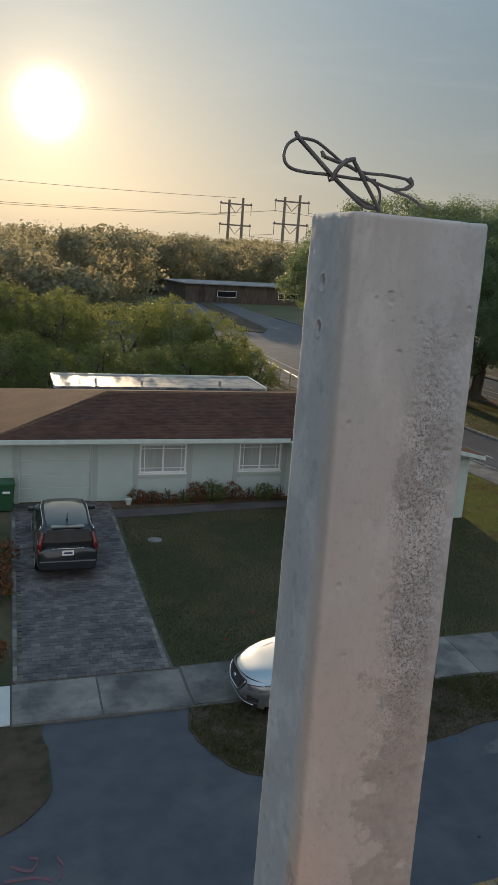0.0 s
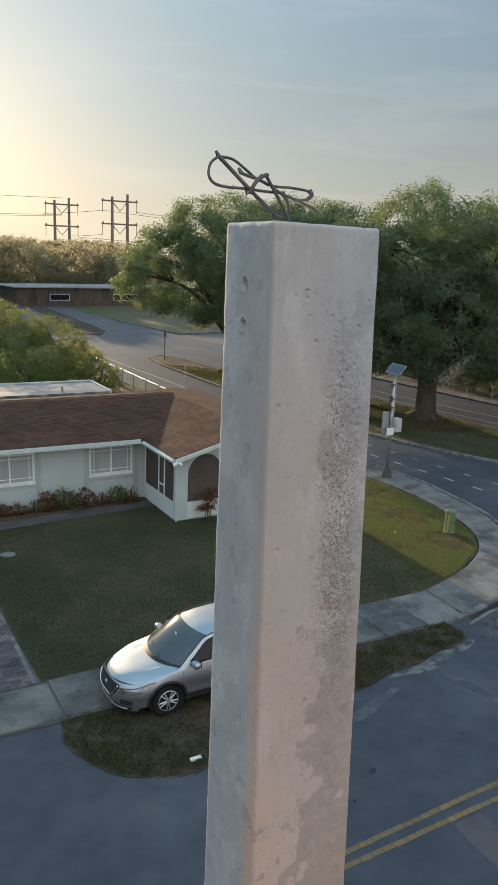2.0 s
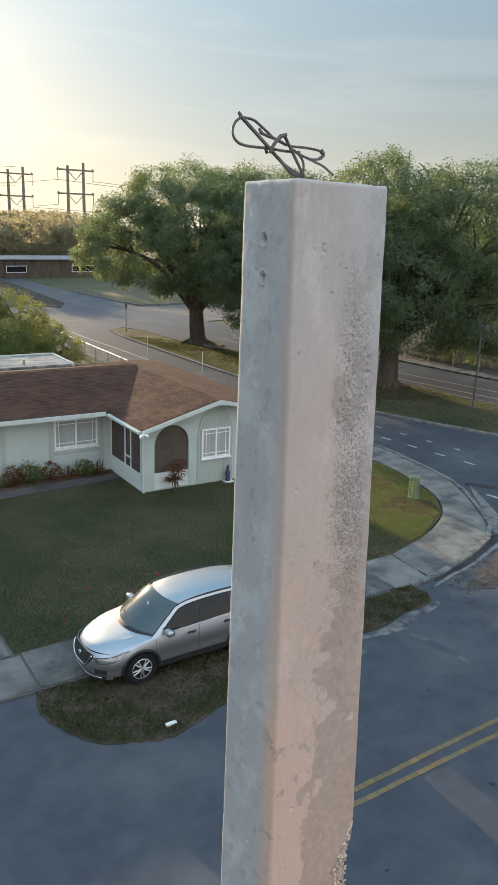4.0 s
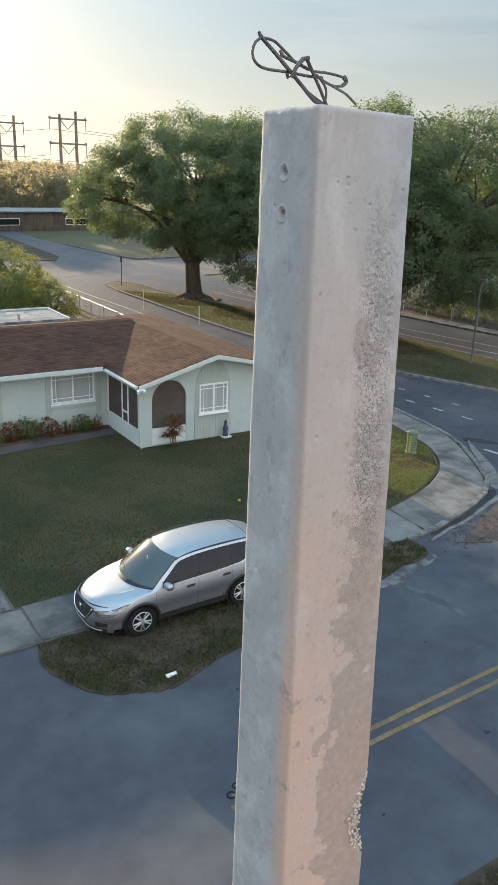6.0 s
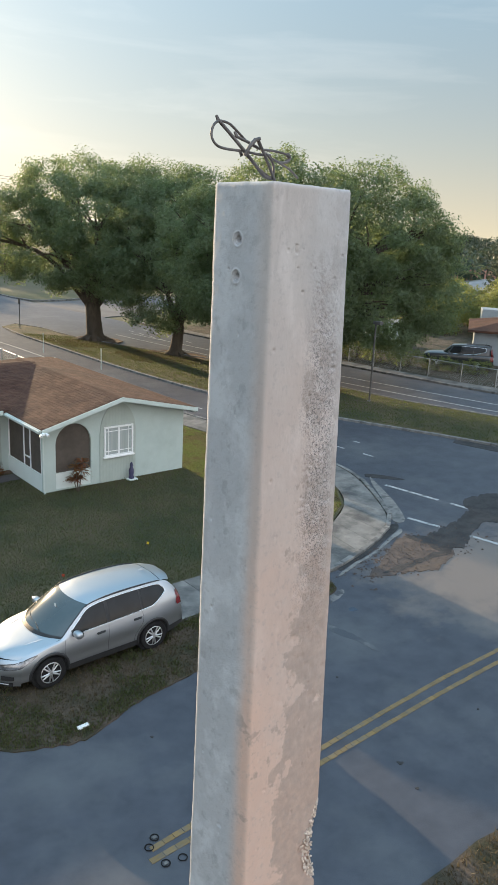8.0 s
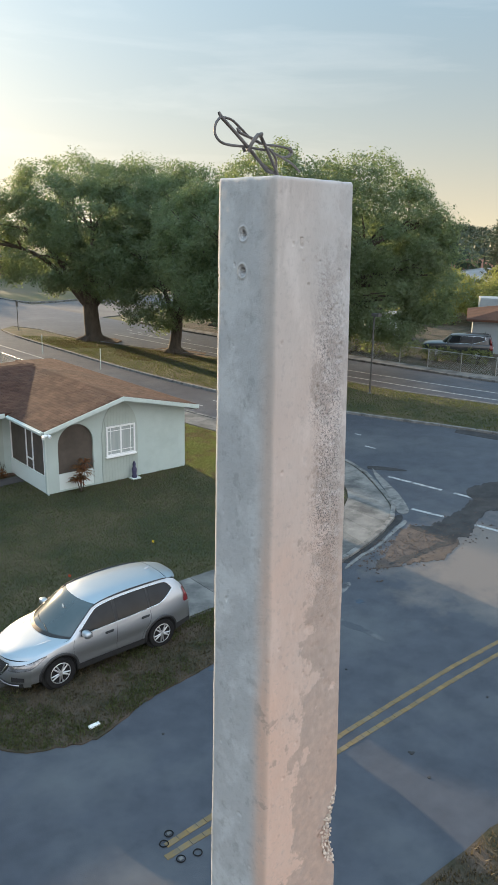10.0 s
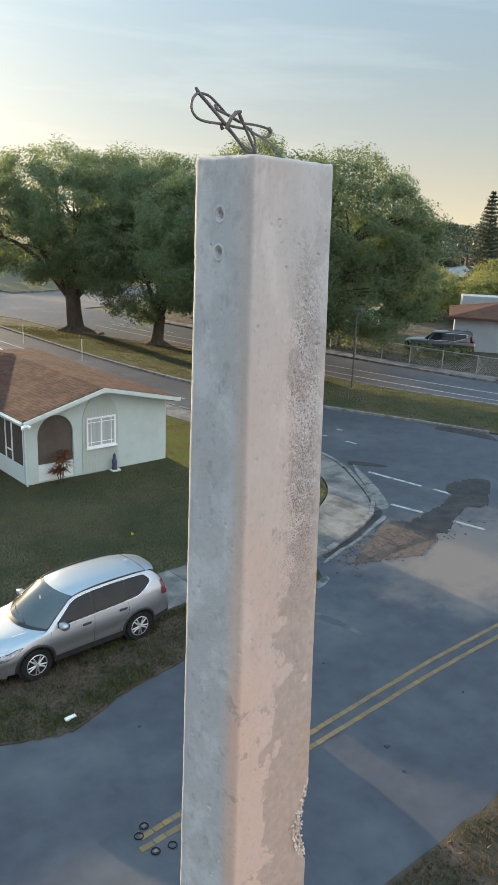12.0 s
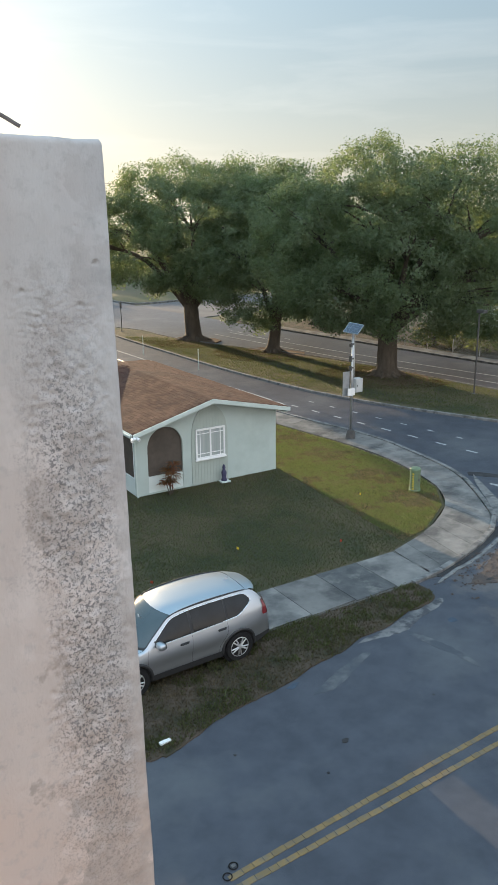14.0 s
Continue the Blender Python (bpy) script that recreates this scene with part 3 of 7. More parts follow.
kerb_run([(14.5, 14.62), (15.74, 14.8), (17.26, 15.22), (18.2, 15.56), (19.15, 16.0), (19.8, 16.4), (20.35, 17.0), (21.25, 18.35), (22.25, 20.0), (22.75, 21.4), (23.1, 23.7), (23.3, 26.8), (22.5, 32.0), (21.8, 40), (21.4, 50)], 0.17, 0.07, "kerb", "weathered concrete kerb round the corner")
kerb_run(MED_W[1:], 0.18, 0.1, "kerb", "pale concrete kerb along the median", step=3.0)
kerb_run(MED_E, 0.18, 0.1, "kerb", "pale concrete kerb along the far side of the median", step=3.0)
kerb_run([(46, 18), (43.6, 27), (42.6, 32.7), (41.7, 39), (40.8, 50), (39.9, 61), (40.6, 68), (45, 73), (60, 76)], 0.2, 0.1, "kerb", "pale kerb across the avenue", step=3.0)
kerb_run([(52, 91), (44, 88.5), (38.6, 88), (37.6, 97), (36.8, 110)], 0.25, 0.12, "kerb", "pale kerb at the far corner of the cross street", step=3.0)

walkway = structure(new("pavement"), "weathered concrete pavement in slabs", "pavement")
edges_x = [-28 + 1.55 * i for i in range(18)] + [0.2]


def pave(corners, material="pavement", top=0.03):
    c = Vector((sum(p[0] for p in corners) / 4, sum(p[1] for p in corners) / 4, 0))
    inset = []
    for p in corners:
        d = c - Vector((*p, 0))
        inset.append((p[0] + d.x * 0.012, p[1] + d.y * 0.012))
    o = part("slab", slab(inset, top, 0.12), M[material], walkway)
    return o


def far_y(x):
    return 16.05 + 0.037 * min(max(x, 0), 11)


for a, b in zip(edges_x, edges_x[1:]):
    pave([(a, 14.6), (b, 14.6), (b, 16.05), (a, 16.05)], "pavement_new" if b > -3 else "pavement")
xs = [3.98 + 1.43 * i for i in range(8)] + [15.4]
for a, b in zip(xs, xs[1:]):
    pave([(a, 14.62), (b, 14.68), (b, far_y(b)), (a, far_y(a))], "pavement_dark" if 13 < (a + b) / 2 < 14.6 else "pavement")
ci, co_ = smooth_line([(*p, 0) for p in CURVE_IN], 5), smooth_line([(*p, 0) for p in CURVE_OUT], 5)
for i in range(0, len(ci) - 2, 2):
    pave([tuple(co_[i])[:2], tuple(co_[i + 2])[:2], tuple(ci[i + 2])[:2], tuple(ci[i])[:2]])
structure(link("pavement_bed", slab([(0.2, 14.55), (15.4, 14.6)] + [tuple(p)[:2] for p in co_] + [tuple(p)[:2] for p in ci[::-1]] + [(0.2, 16.1)], 0.012, 0.2), M["joint_sand"]), "dark joints under the pavement slabs")
for a, b in ((0.22, 2.03), (2.05, 3.94)):
    pave([(a, 14.6), (b, 14.6), (b, 16.1), (a, 16.08)], "pavement", 0.024)
structure(link("pavement_far", slab([(43.8, 27), (45.2, 27.3), (44.0, 33), (43.1, 39), (42.2, 50), (41, 62), (40.2, 62), (41.0, 50), (41.9, 39), (42.8, 32.7)], 0.05, 0.2), M["pavement"]), "narrow concrete pavement across the avenue", "pavement")
structure(link("apron", slab(ragged([(0.72, 14.58), (0.82, 13.5), (0.9, 12.6), (0.56, 12.0), (0.0, 11.58), (1.5, 11.5), (3.5, 11.7), (5.0, 11.95), (4.3, 12.4), (3.85, 13.05), (3.68, 13.8), (3.8, 14.58)], 0.02, 3), -0.0235, 0.1), M["asphalt"]), "dark asphalt driveway apron", "apron")

# worn repairs and bare earth at the corner
for pts, lab in (([(23.0, 20.3), (22.64, 19.66), (21.5, 17.7), (20.6, 16.48), (20.17, 16.12), (19.89, 16.34), (20.92, 17.6), (22.22, 19.44)], "smooth pale concrete gutter strip at the corner"),
                 ([(19.56, 15.77), (19.36, 15.53), (18.14, 15.11), (16.85, 14.7), (15.48, 14.36), (15.12, 14.25), (15.41, 14.45), (17.19, 14.9), (18.79, 15.48)], "broken pale concrete gutter edge")):
    structure(link("gutter", slab(ragged(pts, 0.07 if "broken" in lab else 0.015, 6), -0.006, 0.1), M["kerb"]), lab, "gutter")
structure(link("bare_earth", slab(ragged([(15.7, 13.75), (17.05, 14.37), (18.43, 15.01), (19.08, 15.2), (19.3, 14.6), (19.3, 13.9), (19.5, 13.5), (18.6, 13.15), (17.6, 13.1), (16.6, 13.5)], 0.3, 12), -0.012, 0.1), M["dirt"]), "bare brown earth where the road has broken up", "bare earth")
structure(link("road_patch", slab(ragged([(19.13, 15.27), (19.57, 15.11), (19.9, 14.85), (20.85, 15.03), (21.75, 15.16), (22.52, 15.35), (23.15, 15.55), (23.51, 16.05), (24.26, 16.37), (25.2, 16.4), (25.9, 15.8), (24.6, 14.9), (23.25, 14.2), (22.75, 14.38), (22.08, 14.34), (21.35, 14.16), (20.7, 13.84), (19.95, 13.69), (19.34, 13.57), (19.14, 13.97), (19.17, 14.67)], 0.26, 12), -0.008, 0.1), M["asphalt_patch"]), "dark broken asphalt repair", "road patch")
structure(link("road_patch", slab(ragged([(16.36, 13.72), (16.88, 13.55), (17.54, 13.55), (18.55, 13.55), (19.4, 13.5), (19.3, 13.75), (18.69, 13.74), (17.78, 13.79), (17.11, 13.79)], 0.12, 12), -0.007, 0.1), M["asphalt_patch"]), "dark crack along the earth patch", "road patch")
structure(link("road_patch", slab(ragged([(22.75, 20.3), (23.1, 20.6), (23.6, 20.1), (23.9, 19.2), (23.4, 19.6)], 0.05), -0.008, 0.1), M["asphalt_patch"]), "small dark scrape in the gutter", "road patch")
structure(link("road_patch", slab(ragged([(30.6, 21.8), (31.3, 21.9), (31.9, 19.8), (31.4, 18.8)], 0.05), -0.008, 0.1), M["asphalt_patch"]), "dark asphalt patch by the median", "road patch")

structure(link("road_patch", slab(ragged([(15.41, 14.5), (17.19, 14.96), (18.79, 15.54), (19.6, 15.87), (19.75, 16.2), (18.6, 15.85), (17.0, 15.3), (15.3, 14.85)], 0.06, 8), -0.009, 0.1), M["asphalt_patch"]), "dark wet-looking dirt in the gutter", "road patch")
clod = np.random.default_rng(91)
vs, fs = [], []
for i in range(700):
    x, y = clod.normal((18.2, 14.2), (1.5, 0.55))
    if not 13.0 < y < 15.4 - 0.25 * (19.5 - x) + 0.2:
        continue
    r_ = clod.uniform(0.012, 0.05)
    i0 = len(vs)
    vs += [(x + r_ * math.cos(a), y + r_ * math.sin(a), -0.015) for a in (0.3, 1.9, 3.4, 5.0)] + [(x + clod.uniform(-0.3, 0.3) * r_, y, -0.012 + r_ * 0.7)]
    fs += [(i0 + k, i0 + (k + 1) % 4, i0 + 4) for k in range(4)]
tagged(soup("gravel", vs, fs, M["dirt"]), "loose clods and gravel on the broken road edge", "gravel", "", "stuff")

for pts, mat_, lab in (([(11.26, 13.02), (11.91, 13.14), (12.59, 13.25), (13.57, 13.5), (14.49, 13.62), (14.3, 13.34), (13.3, 13.1), (12.58, 12.86), (11.91, 12.95)], "gutter_pale", "pale broken concrete edge along the verge"),
                       ([(12.62, 12.9), (12.86, 12.3), (13.0, 11.6), (12.97, 10.85), (12.84, 10.9), (12.84, 11.5), (12.66, 12.1), (12.5, 12.6)], "asphalt_scuff", "pale ridge worn across the street"),
                       ([(9.2, 11.98), (9.94, 12.3), (10.95, 12.66), (11.3, 12.6), (10.4, 12.15), (9.6, 11.85)], "asphalt_scuff", "pale worn scuff along the street edge"),
                       ([(13.9, 12.74), (14.06, 12.68), (14.02, 12.5), (13.86, 12.52), (13.8, 12.62)], "spray_blue", "faded blue sprayed survey mark on the asphalt"),
                       ([(8.8, 12.44), (9.02, 12.5), (9.16, 12.46), (9.06, 12.38), (8.9, 12.36)], "spray_blue", "faded blue sprayed survey mark on the asphalt")):
    structure(link("road_patch", slab(ragged(pts, 0.08, 10), -0.0225, 0.1), M[mat_]), lab, "road patch")

# painted lines
centre_line = structure(new("road_marking"), "double yellow centre line of cracked paint blocks", "road marking")
for x0, bend in ((5.28, [(5.2, 8.81), (8.1, 8.965), (11.0, 9.10), (13.3, 9.18), (15.2, 9.17), (18.0, 9.12)]), (5.14, [(5.0, 8.60), (7.9, 8.685), (10.7, 8.775), (12.9, 8.84), (14.6, 8.845), (18.0, 8.80)])):
    a = x0
    while a < 17.6:
        ln = random.uniform(0.13, 0.27)
        (y0, y1), wid = ([lerp_table(bend, q)[0] for q in (a, a + ln)]), random.uniform(0.050, 0.056)
        o = part("paint_block", boxed(0.006, ln - 0.006, -wid, wid, -0.01, 0.004, 0.0), M["yellow_paint"], centre_line)
        o.matrix_basis = pose(a, y0 + random.uniform(-0.004, 0.004), -0.02, 0, 0, math.degrees(math.atan2(y1 - y0, ln)) + random.uniform(-1.2, 1.2))
        a += ln


def stripe(name, points, width, label, z=-0.014):
    k = structure(new(name), label, "road marking")
    for (x0, y0), (x1, y1) in points:
        d = math.hypot(x1 - x0, y1 - y0)
        o = part("stripe", boxed(0, d, -width / 2, width / 2, -0.02, 0), M["white_paint"], k)
        o.matrix_basis = pose(x0, y0, z, 0, 0, math.degrees(math.atan2(y1 - y0, x1 - x0)))
    return k


stripe("road_marking", [((22.72, 19.2), (23.1, 16.9)), ((20.58, 16.3), (20.88, 15.1)), ((21.1, 14.05), (21.32, 12.95)), ((23.2, 16.4), (23.5, 14.6)), ((21.4, 12.5), (21.9, 10.2))], 0.15, "worn white dashes across the side street")
stripe("road_marking", [((24.07 + 0.2 * i, 32.3 - 1.59 * i), (24.12 + 0.2 * i, 31.75 - 1.59 * i)) for i in range(-2, 7)] + [((25.2 + 0.21 * i, 34.1 - 1.6 * i), (25.24 + 0.21 * i, 33.75 - 1.6 * i)) for i in range(7)], 0.11, "short white lane dashes on the avenue")
edge_w = smooth_line([(23.65, 34.2, 0), (23.65, 36.5, 0), (23.4, 45, 0), (23.25, 56, 0), (23.0, 66, 0), (23.6, 82, 0), (26.5, 105, 0), (30, 130, 0)], 6)
stripe("road_marking", [(tuple(a)[:2], tuple(b)[:2]) for a, b in zip(edge_w, edge_w[1:])], 0.13, "long white edge line on the avenue")
for off in (0.0, -2.0):
    far_l = smooth_line([(43.2 + off, 18, 0), (40.6 + off, 25.4, 0), (38.45 + off * 0.95, 36.1, 0), (36.9 + off * 0.9, 46, 0), (35.4 + off * 0.8, 60, 0)], 6)
    stripe("road_marking", [(tuple(a)[:2], tuple(b)[:2]) for a, b in zip(far_l, far_l[1:])], 0.13, "white lane line on the far carriageway")
stripe("road_marking", [((37.8 - 0.1 * i, 62 - 1.9 * i), (37.7 - 0.1 * i, 61 - 1.9 * i)) for i in range(5)] + [((36.3 - 0.1 * i, 62 - 1.9 * i), (36.2 - 0.1 * i, 61 - 1.9 * i)) for i in range(5)], 0.12, "white dashes at the far junction")

# ---- concrete pole ----
POLE_TOP = 9.675


def pole_faces(z):
    """Corners of the shaft at height z: front left, front right, back right, back left."""
    d = POLE_TOP - z
    d = d if d < 2.2 else 2.2 + (d - 2.2) * 0.12
    return (Vector((0.752 + 0.010 * d, 1.405 - 0.004 * d)), Vector((1.012 - 0.002 * d, 1.453 - 0.038 * d)),
            Vector((1.02 + 0.004 * d, 1.65 + 0.004 * d)), Vector((0.759 - 0.004 * d, 1.60 + 0.002 * d)))


def sstep(a, b, v):
    t = min(1.0, max(0.0, (v - a) / (b - a)))
    return t * t * (3 - 2 * t)


def concrete_pole():
    t = thing("concrete_pole", (0.9, 1.45, 0), 0, "square grey concrete utility pole, pitted and stained, bare top", "utility pole")
    def loop(z):
        fl, fr, br, bl = pole_faces(z)
        out = []
        for a, b, count, r, lead in ((bl, fl, 90, 0.018, 0.07), (fl, fr, 74, 0.007, 0.03), (fr, br, 9, 0.012, 0.03), (br, bl, 7, 0.014, 0.03)):
            d = (b - a).normalized()
            nrm = Vector((d.y, -d.x))
            for i in range(count):
                p = a.lerp(b, lead + (1 - lead - r / (b - a).length) * i / (count - 1))
                out.append((p.x, p.y, nrm.x, nrm.y))
            nxt = {0: (fl, fr), 1: (fr, br), 2: (br, bl), 3: (bl, fl)}[(count == 74) * 1 + (count == 9) * 2 + (count == 7) * 3]
            d2 = (nxt[1] - nxt[0]).normalized()
            p0, p2 = b - d * r, b + d2 * (0.07 if count == 7 else 0.03) * (nxt[1] - nxt[0]).length
            n2 = Vector((d2.y, -d2.x))
            for i in range(1, 6):
                k = i / 6
                p = (1 - k) ** 2 * p0 + 2 * k * (1 - k) * b + k * k * p2
                m_ = nrm.lerp(n2, k).normalized()
                out.append((p.x, p.y, m_.x, m_.y))
        return out

    zs = [POLE_TOP - 0.0036 * i for i in range(22)] + [POLE_TOP - 0.0792 - 0.0016 * i for i in range(82)]
    zs += [zs[-1] - 0.0036 * i for i in range(1, 533)]
    zs += [zs[-1] - 0.38 * i for i in range(1, 21)] + [-0.3]
    verts = []
    for z in zs:
        fine = z > POLE_TOP - 2.125
        for x, y, nx, ny in loop(z):
            dz = 0.0
            if fine:
                p = Vector((x, y, z))
                dz += 0.0011 * noise.noise(p * 9) + 0.0006 * noise.noise(p * 45)
                if ny < -0.7:
                    u = (x - 0.757) / 0.255
                    # honeycombed band
                    m = sstep(0.42, 0.6, u + 0.12 * noise.noise((0, 3.1, z * 9))) * sstep(1.02, 0.86, u) * sstep(8.72, 9.02, z) * sstep(9.57, 9.40, z)
                    if m > 0.01:
                        h = noise.noise(p * 170) + 0.8 * noise.noise(p * 330)
                        dz -= m * 0.005 * max(0.0, h - 0.1 + 0.15 * noise.noise(p * 16)) ** 0.7
                    m2 = sstep(0.2, 0.45, u) * sstep(8.3, 8.6, z) * sstep(9.2, 8.95, z)
                    if m2 > 0.01:
                        h = noise.noise((x * 60, y, z * 42))
                        dz -= m2 * 0.006 * max(0.0, h - 0.2)
                    h = noise.noise(p * 75 + Vector((7, 0, 3)))
                    if h > 0.62:
                        dz -= 0.004 * sstep(0.62, 0.72, h)
                if nx < -0.7:
                    h = noise.noise(p * 70)
                    if h > 0.66:
                        dz -= 0.003 * sstep(0.66, 0.75, h)
                    for hz in (9.566, 9.493):
                        d = math.hypot((y - 1.509), (z - hz))
                        if d < 0.02:
                            dz -= 0.05 * sstep(0.0078, 0.0066, d) + 0.0022 * sstep(0.0138, 0.0122, d + 0.0025 * noise.noise(p * 110)) - 0.0016 * sstep(0.004, 0.0, abs(d - 0.0145))
                # broken arris low on the far edge
                if nx > 0.2 or ny < -0.7:
                    q = (8.205 - z) / 0.27
                    w = 0.066 * math.sin(math.pi * min(1.0, max(0.0, q)) ** 1.3) * (0.85 + 0.4 * noise.noise((3, 1, z * 26))) if 0 < q < 1 else 0.0
                    e = (x - (pole_faces(z)[1].x - w))
                    if w > 0.002 and e > 0 and y < 1.45:
                        dz -= 0.007 * sstep(0, 0.006, e) + 0.012 * sstep(0.01, 0.05, e) + 0.006 * noise.noise(p * 90) * sstep(0, 0.006, e)
            top = POLE_TOP - z
            k = 0.003 * sstep(0.005, 0.0, top)
            verts.append((x + nx * (dz - k), y + ny * (dz - k), z + 0.0012 * noise.noise((x * 25, y * 25, 5)) * (top < 0.02)))
    n = len(loop(9.0))
    faces = []
    for i in range(len(zs) - 1):
        for j in range(n):
            k = (j + 1) % n
            faces.append((i * n + j, (i + 1) * n + j, (i + 1) * n + k, i * n + k))
    faces.append(tuple(range(n)))
    m = surf("concrete", (0.425, 0.405, 0.395), (0.50, 0.475, 0.46), 7, 0.85, 0.35, 260, (0.56, 0.53, 0.515), 5, (0.52, 0.6), dist=0.003, squash=(1, 1, 0.5))
    nn, ll = m.node_tree.nodes, m.node_tree.links
    b = nn["Principled BSDF"]
    prev = b.inputs["Base Color"].links[0].from_socket
    geo = nn.new("ShaderNodeNewGeometry")
    sep = nn.new("ShaderNodeSeparateXYZ")
    ll.new(geo.outputs["Position"], sep.inputs[0])
    def rng_(sock, lo, hi, to0=0.0, to1=1.0):
        r = nn.new("ShaderNodeMapRange")
        for key, val in (("From Min", lo), ("From Max", hi), ("To Min", to0), ("To Max", to1)):
            r.inputs[key].default_value = val
        ll.new(sock, r.inputs["Value"])
        return r.outputs[0]

    def calc(op, p, q):
        k = nn.new("ShaderNodeMath")
        k.operation = op
        for sock, val in ((k.inputs[0], p), (k.inputs[1], q)):
            if isinstance(val, float):
                sock.default_value = val
            else:
                ll.new(val, sock)
        return k.outputs[0]

    def noisy(scale, detail=5.0):
        k = nn.new("ShaderNodeTexNoise")
        k.inputs["Scale"].default_value, k.inputs["Detail"].default_value, k.inputs["Roughness"].default_value = scale, detail, 0.6
        ll.new(geo.outputs["Position"], k.inputs["Vector"])
        return k.outputs["Fac"]

    def blend(fac, under, colour):
        k = nn.new("ShaderNodeMix")
        k.data_type = "RGBA"
        ll.new(fac, k.inputs[0])
        ll.new(under, k.inputs[6])
        k.inputs[7].default_value = (*colour, 1)
        return k.outputs[2]

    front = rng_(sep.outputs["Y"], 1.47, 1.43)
    # warm light painted with tan staining into the weathered face, growing downwards
    warm_tint = calc("MULTIPLY", calc("MULTIPLY", front, rng_(sep.outputs["Z"], 9.5, 8.25, 0.12, 1.0)), rng_(noisy(3.0), 0.25, 0.7, 0.4, 1.0))
    col = blend(warm_tint, prev, (0.70, 0.455, 0.345))
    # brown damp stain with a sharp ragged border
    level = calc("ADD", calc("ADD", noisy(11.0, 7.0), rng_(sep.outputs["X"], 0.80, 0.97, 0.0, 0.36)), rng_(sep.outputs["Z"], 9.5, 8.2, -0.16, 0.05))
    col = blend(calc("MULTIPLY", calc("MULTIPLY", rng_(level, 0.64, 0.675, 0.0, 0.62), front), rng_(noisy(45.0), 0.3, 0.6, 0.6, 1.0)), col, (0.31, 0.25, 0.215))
    # lime bloom and open pores in the honeycombed band
    zone = calc("MULTIPLY", calc("MULTIPLY", rng_(calc("ADD", sep.outputs["X"], calc("MULTIPLY", noisy(14.0), 0.12)), 0.93, 0.98), front), calc("MULTIPLY", rng_(sep.outputs["Z"], 8.62, 8.95), rng_(sep.outputs["Z"], 9.57, 9.38)))
    col = blend(calc("MULTIPLY", zone, rng_(noisy(26.0), 0.42, 0.62, 0.0, 0.4)), col, (0.62, 0.585, 0.575))
    zone = calc("MULTIPLY", zone, rng_(sep.outputs["X"], 1.0, 0.975))
    col = blend(calc("MULTIPLY", zone, rng_(noisy(250.0, 4.0), 0.53, 0.58, 0.0, 0.88)), col, (0.12, 0.105, 0.105))
    col = blend(calc("MULTIPLY", zone, rng_(noisy(420.0, 2.0), 0.56, 0.62, 0.0, 0.7)), col, (0.15, 0.135, 0.13))
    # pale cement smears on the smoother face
    # cool sky light painted over the smoother face, then its pale cement smears
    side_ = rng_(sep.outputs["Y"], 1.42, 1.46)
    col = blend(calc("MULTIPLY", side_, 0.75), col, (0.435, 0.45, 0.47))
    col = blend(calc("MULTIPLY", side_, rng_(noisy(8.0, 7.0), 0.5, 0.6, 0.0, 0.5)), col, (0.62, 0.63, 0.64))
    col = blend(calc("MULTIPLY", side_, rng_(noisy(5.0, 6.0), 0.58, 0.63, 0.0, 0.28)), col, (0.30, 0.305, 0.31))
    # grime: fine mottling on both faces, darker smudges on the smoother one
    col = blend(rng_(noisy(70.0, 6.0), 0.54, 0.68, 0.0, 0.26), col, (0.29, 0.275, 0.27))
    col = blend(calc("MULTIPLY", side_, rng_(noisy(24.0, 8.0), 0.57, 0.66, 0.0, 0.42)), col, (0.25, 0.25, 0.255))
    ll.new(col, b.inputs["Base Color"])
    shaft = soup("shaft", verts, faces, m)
    for p in shaft.data.polygons:
        p.use_smooth = True
    placed(shaft, t)
    # pebbles showing in the broken arris
    rnd = random.Random(2)
    bm = bmesh.new()
    for i in range(150):
        z = rnd.uniform(7.95, 8.19)
        q = (8.205 - z) / 0.27
        w = 0.06 * math.sin(math.pi * q ** 1.3)
        fr = pole_faces(z)[1]
        x = fr.x - rnd.uniform(0.004, max(0.006, w))
        yy = fr.y - (fr.x - x) * 0.0 + 0.007 + 0.012 * sstep(0.01, 0.05, w - (fr.x - x)) - 0.004
        m_ = Matrix.LocRotScale((x, yy - (fr.x - x) * 0.1, z), Euler((rnd.uniform(0, 3), rnd.uniform(0, 3), rnd.uniform(0, 3))), Vector((rnd.uniform(0.003, 0.007), rnd.uniform(0.002, 0.0035), rnd.uniform(0.002, 0.0035))))
        bmesh.ops.create_icosphere(bm, subdivisions=1, radius=1.0, matrix=m_)
    stones = placed(link("aggregate", bm, M["aggregate"], None, "pale pebbles exposed in the broken edge"), t)
    tagged(stones, kind="stuff")
    return t


concrete_pole()


def wire_coil():
    t = thing("wire_coil", (0.85, 1.5, POLE_TOP), 0, "stiff dark wire tied in loops above the pole top", "wire")

    def at(u, v, y):
        px, py = 480 + u / 2.29 - 523, 200 + v / 2.29 - 238
        k = (y - 0.321) / (1.5 - 0.321)
        return (0.274 + (0.69 + 0.000933 * px + 0.00006 * py - 0.274) * k, y, 9.612 + (9.78 + 0.0000827 * px - 0.00082 * py - 9.612) * k)

    strands = [
        ([(100, 90, 1.5), (60, 118, 1.49), (45, 165, 1.485), (65, 206, 1.48), (120, 226, 1.485), (230, 239, 1.49), (340, 256, 1.5), (420, 262, 1.51)], 0.0042),
